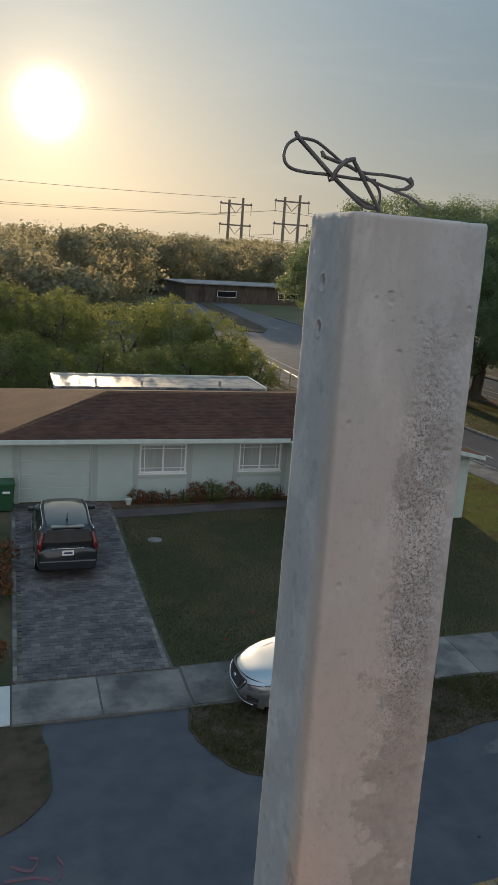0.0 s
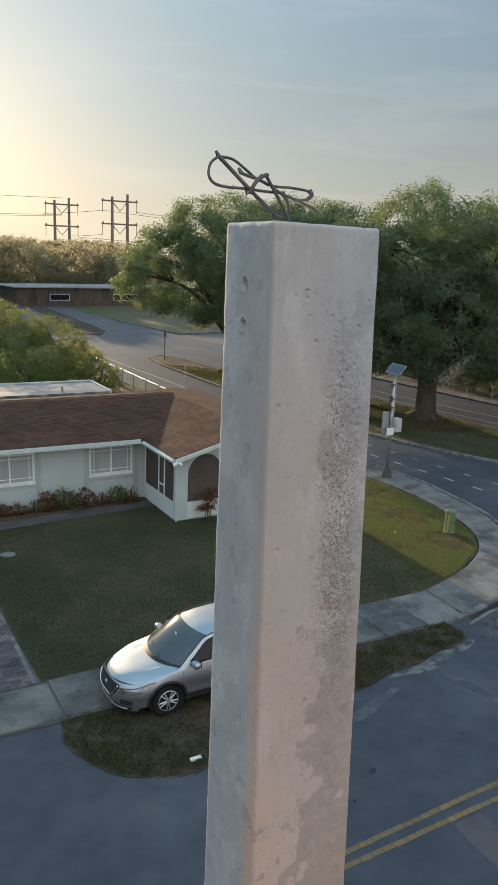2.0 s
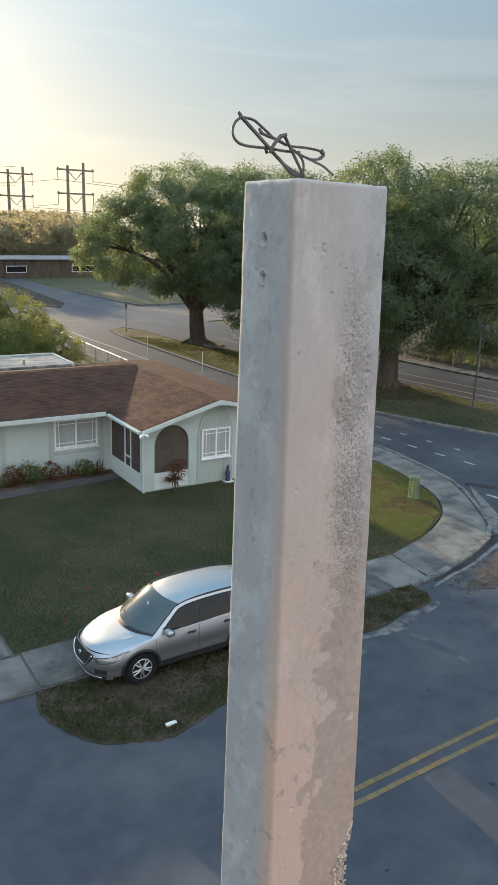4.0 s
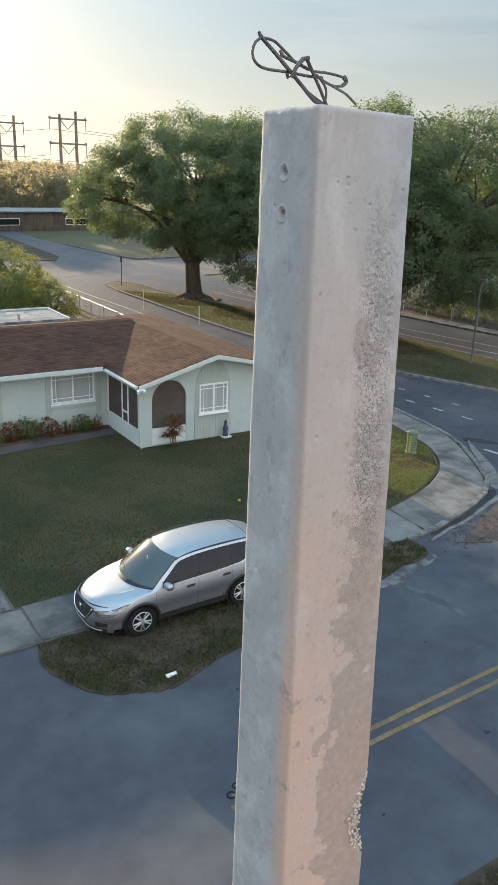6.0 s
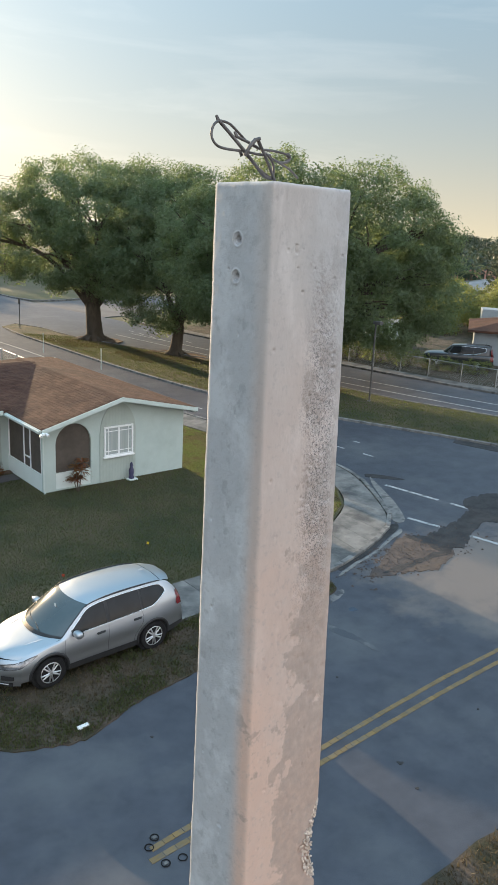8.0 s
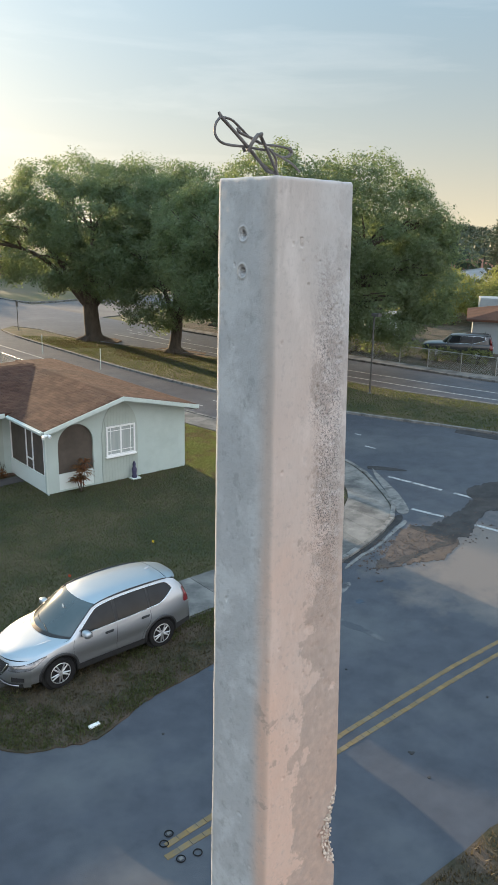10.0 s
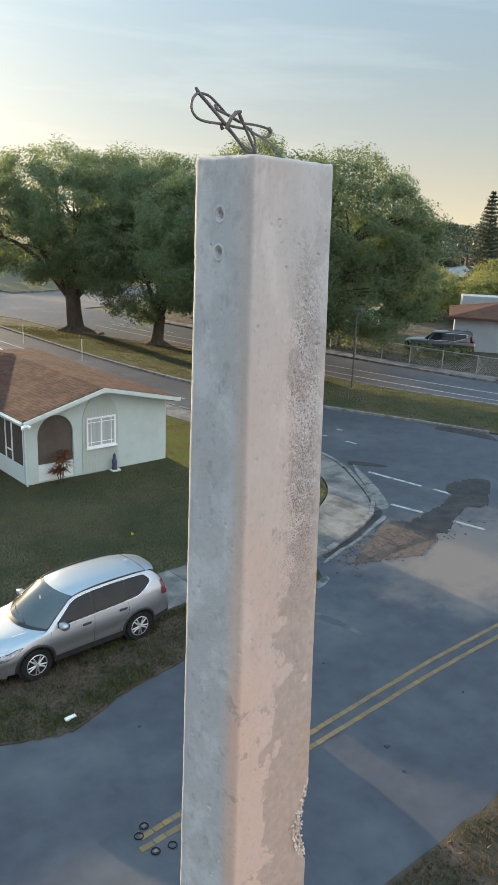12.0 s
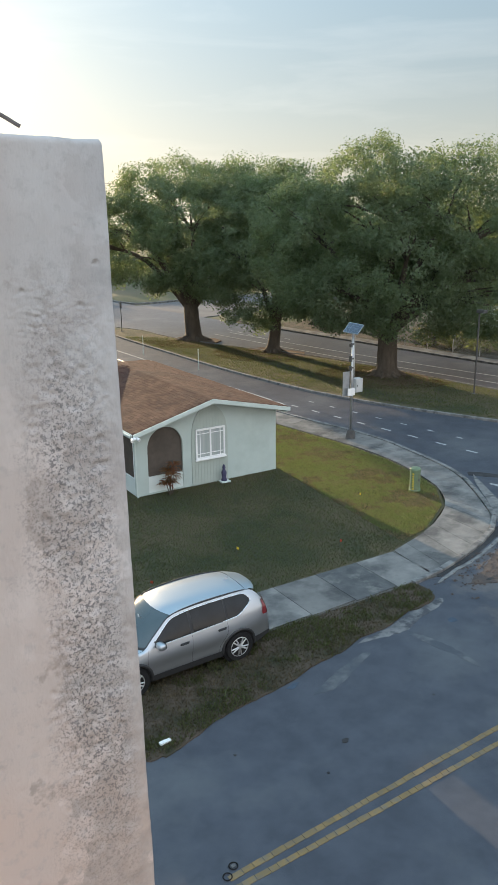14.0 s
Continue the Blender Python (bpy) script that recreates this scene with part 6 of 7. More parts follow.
        part("stalk", tube(bmesh.new(), [(1.66, s * 0.86, 1.06), (1.69, s * 0.93, 1.09)], [0.035, 0.028], 8), black, mirror)
        part("mirror_glass", boxed(1.787, 1.792, s * 1.0 - 0.085, s * 1.0 + 0.085, 1.075, 1.185, 0.0), M["glass"], mirror)
        for x in (2.33, 3.30):
            z = belt(x) - 0.125
            y = s * flank(x, z)
            part("door_handle", tube(bmesh.new(), [(x - 0.11, y, z - 0.004), (x - 0.07, y + 0.028 * s, z), (x + 0.07, y + 0.028 * s, z + 0.006), (x + 0.11, y, z + 0.006)], [0.014, 0.019, 0.019, 0.014], 8), black, t, "dark door handle", smooth=True)
            panel("handle_recess", x - 0.10, x + 0.10, lambda q: z - 0.035, lambda q: z + 0.02, s, black, "", 0.002, 4, 2)
        for pts in ([(1.46, 0.36), (1.43, 0.6), (1.42, 0.85), (1.46, 1.02)], [(2.52, 0.34), (2.52, 0.7), (2.54, 1.06)], [(3.22, 0.36), (3.25, 0.55), (3.42, 0.8), (3.46, 0.95), (3.44, 1.10)]):
            part("door_seam", tube(bmesh.new(), [(p.x, s * flank(p.x, p.y, 0.0005), p.y) for p in smooth_line([(a, b, 0) for a, b in pts], 5)], 0.0035, 4), black, t)
        xa, xb = wheel_x[0] + wheel_r + 0.05, wheel_x[1] - wheel_r - 0.05
        panel("sill_trim", xa, xb, lambda x: 0.25, lambda x: 0.41, s, black, "black sill cladding", 0.014)
        panel("rear_cladding", 4.21, 4.66, lambda x: sill(x) - 0.02, lambda x: 0.46 + 0.05 * (x - 4.09), s, black, "black lower bumper", 0.012)
        for wx in wheel_x:
            arc = []
            for k in range(21):
                a = math.pi * (k / 20 * 1.1 - 0.05)
                x, z = wx - math.cos(a) * (wheel_r + 0.085), wheel_r + math.sin(a) * (wheel_r + 0.085)
                arc.append((x, s * flank(x, max(z, 0.25), -0.008), z))
            part("arch_trim", tube(bmesh.new(), arc, 0.036, 8), black, t, "black wheel arch trim", smooth=True)
            part("wheel_housing", lathe(bmesh.new(), [(wheel_r + 0.06, -0.13), (wheel_r + 0.06, 0.0)], 24, (wx, s * 0.72, wheel_r), "y"), M["rubber"], t)
            wheel(t, wx, s * 0.80, wheel_r, s)
        # tail lamp wrapping the rear corner
        g = []
        for i in range(13):
            z = 0.97 + 0.33 * i / 12
            x1 = next(x for x in [4.672 - 0.002 * k for k in range(200)] if ed(x)[1] >= z)
            x0 = x1 - (0.19 - 0.13 * abs(z - 1.02) / 0.28)
            g.append([(x0 + (x1 - x0) * j / 5, s * (flank(x0 + (x1 - x0) * j / 5, z) + 0.014), z) for j in range(6)] + [(x1 + 0.016 + 0.03 * j, s * (ed(x1)[0] - 0.07 * j), z) for j in range(4)])
        b = sheet(g)
        bmesh.ops.recalc_face_normals(b, faces=b.faces[:])
        part("tail_lamp", b, M["lamp_red"], t, "dark red wrap-round tail lamp", smooth=True)
        # headlamp swept from the nose on to the wing
        def lamp(lo, hi, inset, mat_, name, lab, out):
            g = []
            for i in range(25):
                f = i / 24
                a, c = table(lo, f)[0] + inset * (1 - f * 0.6), table(hi, f)[0] - inset * (1 - f * 0.6)
                col = []
                for j in range(5):
                    z = a + (c - a) * j / 4
                    if f < 0.6:
                        p = front(s * (0.56 + 0.44 * f / 0.6), z, out)
                    else:
                        x = SIDE0 + (f - 0.6) / 0.4 * 0.36
                        p = (x - out * 0.7 * (1 - (f - 0.6) / 0.4), s * flank(x, z, out * 0.5 + out * 0.5 * (f - 0.6) / 0.4), z)
                    col.append(p)
                g.append(col)
            b2 = sheet(g)
            bmesh.ops.recalc_face_normals(b2, faces=b2.faces[:])
            part(name, b2, mat_, t, lab, smooth=True)

        lo = [(0, 0.635), (0.3, 0.63), (0.6, 0.665), (0.85, 0.79), (1, 0.865)]
        hi = [(0, 0.735), (0.3, 0.765), (0.6, 0.792), (0.85, 0.862), (1, 0.885)]
        lamp(lo, hi, 0.0, black, "lamp_bezel", "black lamp surround", 0.006)
        lamp([(f, z) for f, z in lo], hi, 0.018, M["lamp_clear"], "headlamp", "clear swept headlamp", 0.012)
        b = sheet([[front(s * (0.64 + 0.26 * i / 6), 0.37 + (0.13 - 0.03 * i / 6) * j / 3, 0.008) for j in range(4)] for i in range(7)])
        bmesh.ops.recalc_face_normals(b, faces=b.faces[:])
        part("fog_lamp", b, black, t, "black fog lamp recess", smooth=True)
        part("grille_chrome", tube(bmesh.new(), smooth_line([front(s * 0.52, 0.765, 0.014), front(s * 0.42, 0.63, 0.018), front(s * 0.27, 0.49, 0.02), front(0, 0.465, 0.02)], 5), 0.02, 8), M["chrome"], t, "chrome grille bar", smooth=True)
    rows = []
    for i in range(25):
        u = -0.56 + 1.12 * i / 24
        low = 0.42 + 0.28 * max(0.0, (abs(u) - 0.26) / 0.3)
        rows.append([front(u, low + (0.785 - low) * j / 5, 0.006) for j in range(6)])
    b = sheet(rows)
    bmesh.ops.recalc_face_normals(b, faces=b.faces[:])
    part("grille", b, black, t, "black mesh grille", smooth=True)
    for j in range(4):
        part("grille_slat", tube(bmesh.new(), [front(-0.3 + 0.06 * i, 0.54 + 0.055 * j, 0.012) for i in range(11)], 0.006, 5), M["steel_dark"], t)
    b = sheet([[front(-0.88 + 1.76 * i / 24, 0.215 + 0.11 * j / 3, 0.01) for j in range(4)] for i in range(25)])
    bmesh.ops.recalc_face_normals(b, faces=b.faces[:])
    part("bumper_lip", b, black, t, "black lower bumper", smooth=True)
    part("skid_strip", tube(bmesh.new(), [front(-0.8 + 1.6 * i / 20, 0.285, 0.018) for i in range(21)], 0.014, 6), M["alloy"], t, "silver strip in the lower bumper", smooth=True)
    badge = part("badge", lathe(bmesh.new(), [(0.06, -0.008), (0.06, 0.008)], 18, (0, 0, 0), "y"), M["chrome"], t, "plain round chrome badge")
    badge.matrix_basis = pose(-0.012, 0, 0.66, 0, 0, 90)
    part("rear_bumper", boxed(4.58, 4.75, -0.72, 0.72, 0.30, 0.56, 0.05), black, t, "black rear bumper", smooth=True)
    part("plate", boxed(4.735, 4.745, -0.16, 0.16, 0.78, 0.92, 0.002), M["paper"], t, "pale number plate with a plain bar")
    part("plate_bar", boxed(4.746, 4.749, -0.12, 0.12, 0.83, 0.88), M["purple"], t)
    fin = sheet([[(3.86 + 0.17 * i / 8, w * 0.022 * (1 - i / 12) * (1 - k), 1.665 + 0.075 * k * math.sin(math.pi * (0.12 + 0.8 * i / 8) / 1.5)) for w, k in ((-1, 0), (-0.8, 0.6), (0, 1), (0.8, 0.6), (1, 0))] for i in range(9)])
    bmesh.ops.recalc_face_normals(fin, faces=fin.faces[:])
    part("antenna", fin, paint, t, "shark-fin roof antenna", smooth=True)
    return t


SUV_AT = Matrix.Translation((5.94, 13.81, 0.0)) @ Matrix.Rotation(radians(2.0), 4, "Z") @ Matrix.Diagonal((0.972, 0.975, 0.96, 1)) @ Matrix.Translation((-1.08, 0.9, 0))
crossover(SUV_AT, "silver compact SUV parked on the grass verge")

HATCH = dict(length=4.5, width=1.8, wheels=(0.9, 3.52), wheel_r=0.34, paint="paint_dark",
             top=[(0, 0.65, 0.72, 0.3), (0.25, 0.88, 0.92, 0.26), (0.6, 0.96, 1.0, 0.27), (1.2, 0.99, 1.06, 0.28), (2.5, 1.0, 1.1, 0.28), (3.6, 0.99, 1.12, 0.29), (4.2, 0.965, 1.06, 0.32), (4.42, 0.94, 1.0, 0.34), (4.5, 0.9, 0.94, 0.4)],
             glass_low=[(0.9, 0, 1.07), (1.0, 0.45, 1.07), (1.3, 0.8, 1.05), (2.3, 0.85, 1.07), (3.2, 0.85, 1.1), (3.95, 0.83, 1.12), (4.4, 0.76, 0.98), (4.47, 0, 0.98)],
             glass_high=[(1.8, 0, 1.6), (1.82, 0.4, 1.595), (1.95, 0.6, 1.58), (2.5, 0.64, 1.62), (3.2, 0.64, 1.62), (3.8, 0.63, 1.6), (4.24, 0.6, 1.57), (4.31, 0, 1.58)],
             handles=(2.2, 3.1), seams=(1.4, 2.38, 3.25), tail=(4.16, 4.48, 0.7, 1.0))
car("suv", pose(1.76, 25.8, 0.02, 0, 0, -90), HATCH, "dark blue-grey SUV with red tail lamps on the paved driveway")
BIG = dict(HATCH, length=5.1, width=1.98, paint="paint_navy", wheels=(1.0, 3.95), wheel_r=0.39, handles=(2.5, 3.5), seams=(1.6, 2.7, 3.7), tail=(4.85, 5.08, 0.5, 1.0),
           top=[(0, 0.8, 0.95, 0.35), (0.25, 0.93, 1.08, 0.32), (0.7, 0.98, 1.14, 0.34), (1.4, 1.0, 1.18, 0.35), (2.8, 1.0, 1.2, 0.35), (4.2, 0.99, 1.2, 0.35), (4.9, 0.96, 1.2, 0.38), (5.1, 0.93, 1.16, 0.42)],
           glass_low=[(1.35, 0, 1.16), (1.42, 0.5, 1.16), (1.7, 0.86, 1.16), (2.65, 0.93, 1.17), (3.6, 0.93, 1.18), (4.5, 0.91, 1.18), (4.92, 0.84, 1.18), (5.0, 0, 1.18)],
           glass_high=[(2.0, 0, 1.76), (2.02, 0.5, 1.76), (2.1, 0.7, 1.74), (2.75, 0.74, 1.8), (3.6, 0.74, 1.8), (4.45, 0.73, 1.8), (4.75, 0.7, 1.78), (4.82, 0, 1.78)])
car("suv", Matrix.Translation((48.0, 37.5, 0.0)) @ Matrix.Rotation(radians(-56), 4, "Z"), BIG, "large dark SUV parked behind a chain-link fence")


# ---- street furniture ----
def beacon():
    t = thing("solar_beacon", (22.29, 26.94, 0.03), 0, "galvanised signal post with solar panel and grey control boxes", "signal post")
    base_ = bmesh.new()
    lathe(base_, [(0.29, 0.0), (0.27, 0.1), (0.2, 0.38), (0.1, 0.4)], 4)
    part("base", base_, M["steel_dark"], t, "dark cast pedestal base")
    part("post", tube(bmesh.new(), [(0, 0, 0.35), (0, 0, 4.85)], [0.062, 0.055], 14), M["galvanised"], t, smooth=True)
    tilt = Matrix.Translation((0.02, 0, 4.95)) @ Matrix.Rotation(radians(15), 4, "Z") @ Matrix.Rotation(radians(-38), 4, "Y") @ Matrix.Rotation(radians(6), 4, "X")
    panel = part("solar_panel", boxed(-0.30, 0.30, -0.38, 0.38, -0.02, 0.02, 0.005, tilt), M["galvanised"], t, "aluminium-framed solar panel")
    for i in range(4):
        for j in range(6):
            part("cell", boxed(-0.28 + i * 0.14, -0.146 + i * 0.14, -0.36 + j * 0.12, -0.245 + j * 0.12, 0.0205, 0.024, 0.0, tilt), M["solar_cell"], panel)
    part("bracket", tube(bmesh.new(), [(0, 0, 4.8), (0.02, 0, 4.95)], 0.03, 8), M["galvanised"], t)
    cab = part("control_box", boxed(0.1, 0.5, -0.16, 0.16, 2.1, 2.72, 0.015), M["box_grey"], t, "grey control cabinet")
    part("box_door", boxed(0.13, 0.47, -0.175, -0.162, 2.14, 2.68, 0.006), M["box_grey"], cab)
    part("latch", boxed(0.16, 0.19, -0.19, -0.176, 2.36, 2.46, 0.004), M["steel_dark"], cab)
    sg = part("sign_back", boxed(-0.44, -0.06, 0.08, 0.1, 1.95, 3.05, 0.004), M["galvanised"], t, "bare metal back of a traffic sign")
    part("rib", boxed(-0.4, -0.1, 0.06, 0.079, 2.3, 2.34), M["galvanised"], sg)
    part("sign_back", boxed(-0.3, 0.1, -0.11, -0.095, 1.98, 2.32, 0.004), M["paper"], t, "white sign plate")
    for z, h in ((3.1, 0.2), (3.5, 0.26), (4.15, 0.14)):
        part("lamp_housing", boxed(-0.15, -0.05, -0.07, 0.07, z, z + h, 0.02), M["steel_dark"], t, "dark beacon housing")
        part("clamp", lathe(bmesh.new(), [(0.075, z + 0.1), (0.075, z + 0.16)], 14), M["steel_dark"], t)
    part("conduit", tube(bmesh.new(), [(0.07, -0.05, 2.7), (0.07, -0.05, 4.7)], 0.018, 6), M["box_grey"], t)


beacon()


def pedestal():
    t = thing("utility_pedestal", (19.8, 20.16, 0), 0, "green utility pedestal with a yellow-striped edge on the lawn", "utility box")
    t.scale = (0.72, 0.72, 0.9)
    part("body", lathe(bmesh.new(), [(0.3, 0), (0.3, 0.06), (0.265, 0.08), (0.265, 0.84)], 28), M["pedestal"], t, smooth=False)
    part("cap", lathe(bmesh.new(), [(0.285, 0.842), (0.285, 0.92), (0.25, 0.965), (0.1, 0.985)], 28), M["pedestal"], t, "domed green cap")
    for i in range(7):
        part("warning_mark", boxed(-0.02, 0.02, -0.045, 0.045, 0.1 + i * 0.105, 0.15 + i * 0.105, 0.0, Matrix.Rotation(radians(205), 4, "Z") @ Matrix.Translation((0.262, 0, 0))), M["flag_yellow"], t)
    part("latch", boxed(-0.03, 0.03, -0.29, -0.262, 0.45, 0.55, 0.006), M["steel_dark"], t)


pedestal()


def sign_post(x, y, h, label, plate=True):
    t = thing("sign_post", (x, y, 0.05), 0, label, "sign post", "sign posts")
    part("post", tube(bmesh.new(), [(0, 0, -0.1), (0, 0, h)], 0.05 if h > 3 else 0.035, 10), M["steel_dark"], t)
    if plate:
        part("plate", boxed(-0.012, 0.012, -0.22, 0.22, h - 0.5, h - 0.05, 0.004), M["steel_dark"], t, "dark back of a small sign")
    else:
        part("signal_head", boxed(-0.16, 0.16, -0.42, 0.1, h - 0.08, h + 0.1, 0.03), M["steel_dark"], t, "dark flat head on the post")
    part("foot", lathe(bmesh.new(), [(0.16, -0.05), (0.12, 0.03), (0.06, 0.06)], 12), M["kerb"], t)


sign_post(33.7, 30.1, 4.6, "slim dark metal post on the median grass", False)
sign_post(27.6, 66.0, 2.6, "slim dark sign post at the median's tip")


def chain_fence(points, h, label, name="chain_link_fence"):
    t = thing(name, (points[0][0], points[0][1], 0), 0, label, "fence")
    line = [Vector((*p, 0)) for p in points]
    for a, b in zip(line, line[1:]):
        n_ = max(1, round((b - a).length / 2.6))
        for i in range(n_):
            p = a.lerp(b, i / n_)
            placed(part("post", tube(bmesh.new(), [p + Vector((0, 0, -0.1)), p + Vector((0, 0, h + 0.05))], 0.03, 8), M["galvanised"]), t)
        placed(part("top_rail", tube(bmesh.new(), [a + Vector((0, 0, h)), b + Vector((0, 0, h))], 0.022, 6), M["galvanised"]), t)
        vs, fs = [], []
        d, L_ = (b - a).normalized(), (b - a).length
        k = 0.0
        while k < L_:
            for s in (1, -1):
                p0 = a + d * min(L_, max(0, k if s > 0 else k + h * 0.8)) + Vector((0, 0, 0.05))
                p1 = a + d * min(L_, max(0, k + h * 0.8 if s > 0 else k)) + Vector((0, 0, h))
                q = d * 0.006
                i0 = len(vs)
                vs += [tuple(p0 - q), tuple(p0 + q), tuple(p1 + q), tuple(p1 - q)]
                fs.append((i0, i0 + 1, i0 + 2, i0 + 3))
            k += 0.12
        tagged(placed(soup("wire_mesh", vs, fs, M["galvanised"]), t), kind="stuff")


chain_fence([(19.0, 41.5), (19.1, 49), (19.2, 56), (19.3, 63)], 1.2, "low galvanised chain-link fence along the back garden")
chain_fence([(46.2, 22), (44.9, 29), (44.1, 34), (43.3, 41), (42.6, 48)], 1.25, "galvanised chain-link fence across the avenue")
for x, y in ((24.15, 53.7), (24.6, 45.8)):
    t = thing("marker_post", (x, y, -0.02), 0, "thin pale marker post beside the avenue", "post", "marker posts")
    part("stake", tube(bmesh.new(), [(0, 0, -0.1), (0, 0, 1.35)], 0.03, 8), M["trim"], t)
    part("cap", lathe(bmesh.new(), [(0.04, 1.35), (0.04, 1.4), (0.01, 1.42)], 8), M["trim"], t)

# ---- transmission towers and lines ----
def tower(x, y, top, gap):
    t = thing("transmission_tower", (x, y, 0), 0, "tall H-frame transmission tower on two steel poles", "power tower", "power towers")
    for s in (-1, 1):
        part("pole", tube(bmesh.new(), [(s * gap / 2, 0, -1), (s * gap / 2, 0, top + 1.2 * (s > 0))], [0.75, 0.5], 8), M["tower"], t)
    for z in (top - 1.6, top - 10.2):
        part("cross_arm", boxed(-gap * 1.15, gap * 1.15, -0.2, 0.2, z - 0.3, z + 0.3), M["tower"], t)
        part("brace", tube(bmesh.new(), [(-gap / 2, 0, z - 0.2), (0, 0, z - 3.6), (gap / 2, 0, z - 0.2)], 0.18, 6), M["tower"], t)
        for s in (-1, 1):
            part("arm_end", lathe(bmesh.new(), [(0.7, -0.4), (0.2, 0.5)], 8, (s * gap * 1.1, 0, z + 0.3)), M["tower"], t)
            part("insulator", tube(bmesh.new(), [(s * gap * 1.12, 0, z - 0.3), (s * gap * 1.12, 0, z - 4.2)], 0.12, 6), M["tower"], t)


tower(91.5, 330, 28.8, 6.0)
tower(106.0, 300, 29.8, 6.2)
tower(530, 300, 25, 9)
lines = thing("power_lines", (90, 310, 20), 0, "long sagging power lines between the towers", "power line")
for (xa, ya, za), (xb, yb, zb), sag in (((-120, 310, 21), (91.5, 330, 23.2), 2.0), ((-120, 308, 20.4), (91.5, 330, 22.7), 2.2), ((-120, 300, 30), (91.5, 330, 29.8), 2.0), ((99.2, 300, 24.5), (330, 330, 22), 3), ((112.8, 300, 24.5), (330, 330, 24), 3),
                                        ((84, 330, 23.2), (99.2, 300, 24.5), 0.2), ((98.3, 330, 14.5), (330, 330, 17), 3), ((112.8, 300, 16), (330, 320, 16), 3), ((91.5, 330, 14.6), (99, 300, 15.5), 0.2)):
    pts = [(xa + (xb - xa) * k / 16, ya + (yb - ya) * k / 16, za + (zb - za) * k / 16 - sag * 4 * (k / 16) * (1 - k / 16)) for k in range(17)]
    placed(part("cable", tube(bmesh.new(), pts, 0.075, 5), M["steel_dark"]), lines)


# ---- distant houses ----
def bungalow(x, y, turn, w, d, h, roof_mat, wall_mat, label, rise=1.3, openings=((0.2, 0.12), (0.6, 0.16))):
    t = thing("house", (x, y, 0), turn, label, "house")
    part("wall", boxed(-w / 2, w / 2, -d / 2, d / 2, -0.1, h), M[wall_mat], t)
    bm = bmesh.new()
    e, r = 0.5, w / 2 - d / 2 + 0.01 if w > d else 0.3
    lo_ = [bm.verts.new(p) for p in ((-w / 2 - e, -d / 2 - e, h), (w / 2 + e, -d / 2 - e, h), (w / 2 + e, d / 2 + e, h), (-w / 2 - e, d / 2 + e, h))]
    mid = [bm.verts.new((v.co.x, v.co.y, h + 0.18)) for v in lo_]
    ra, rb = bm.verts.new((-r, 0, h + rise)), bm.verts.new((r, 0, h + rise))
    bm.faces.new(lo_[::-1])
    for i in range(4):
        bm.faces.new((lo_[i], lo_[(i + 1) % 4], mid[(i + 1) % 4], mid[i]))
    bm.faces.new((mid[0], mid[1], rb, ra))
    bm.faces.new((mid[2], mid[3], ra, rb))
    bm.faces.new((mid[1], mid[2], rb))
    bm.faces.new((mid[3], mid[0], ra))
    part("roof", bm, M[roof_mat], t)
    for u, ww in openings:
        xx = -w / 2 + u * w
        wd = part("window", boxed(xx, xx + ww * w, -d / 2 - 0.05, -d / 2 - 0.003, 0.9, 2.0), M["window_white"], t)
        part("pane", boxed(xx + 0.08, xx + ww * w - 0.08, -d / 2 - 0.06, -d / 2 - 0.051, 0.98, 1.92), M["glass"], wd)
    return t


bungalow(58.9, 33.5, -55, 12, 8, 2.5, "shingle_joined", "stucco_blue", "pale bungalow with a brown hipped roof across the avenue", 1.2, ((0.75, 0.12),))
shed = thing("shed", (53.5, 46.4, 0), -40, "small white shed behind the fence", "shed")
part("wall", boxed(-1.6, 1.6, -1.2, 1.2, -0.05, 2.0), M["stucco_white"], shed)
part("roof", boxed(-1.8, 1.8, -1.4, 1.4, 2.003, 2.12, 0.02), M["roof_grey"], shed)
trailer = thing("box_trailer", (67.2, 42.3, 0), -52, "white box trailer parked beside the bungalow", "trailer")
part("body", boxed(-3.0, 3.0, -1.2, 1.2, 0.6, 3.1, 0.05), M["stucco_blue"], trailer)
part("frame_rail", boxed(-3.0, 3.4, -0.9, 0.9, 0.45, 0.597), M["steel_dark"], trailer)
for s in (-1.22, 1.0):
    part("wheel", lathe(bmesh.new(), [(0.36, 0), (0.36, 0.22)], 20, (0.6, s, 0.36), "y"), M["rubber"], trailer)
bungalow(88, 58, -38, 15, 9, 2.7, "roof_grey", "stucco_white", "low grey-roofed house among hedges", 1.0)
bungalow(112, 80, -42, 16, 10, 2.8, "roof_red", "stucco", "house with a red tiled roof in the distance", 1.8)
bungalow(101, 66, -42, 14, 9, 2.7, "roof_grey", "stucco_white", "low house with a pale grey roof", 1.2)
bungalow(140, 96, -46, 18, 10, 2.8, "roof_red", "stucco", "far house with a reddish roof", 1.6)
bungalow(128, 82, -46, 14, 10, 2.8, "shingle_joined", "stucco_white", "far house with a brown roof", 1.6)
bungalow(43, 140, 8, 30, 10, 3.0, "roof_grey", "bark", "long low building with a pale roof edge far down the avenue", 0.5)
bungalow(-14, 84, 0, 14, 9, 2.6, "roof_red", "stucco", "house behind the garden trees", 1.5)

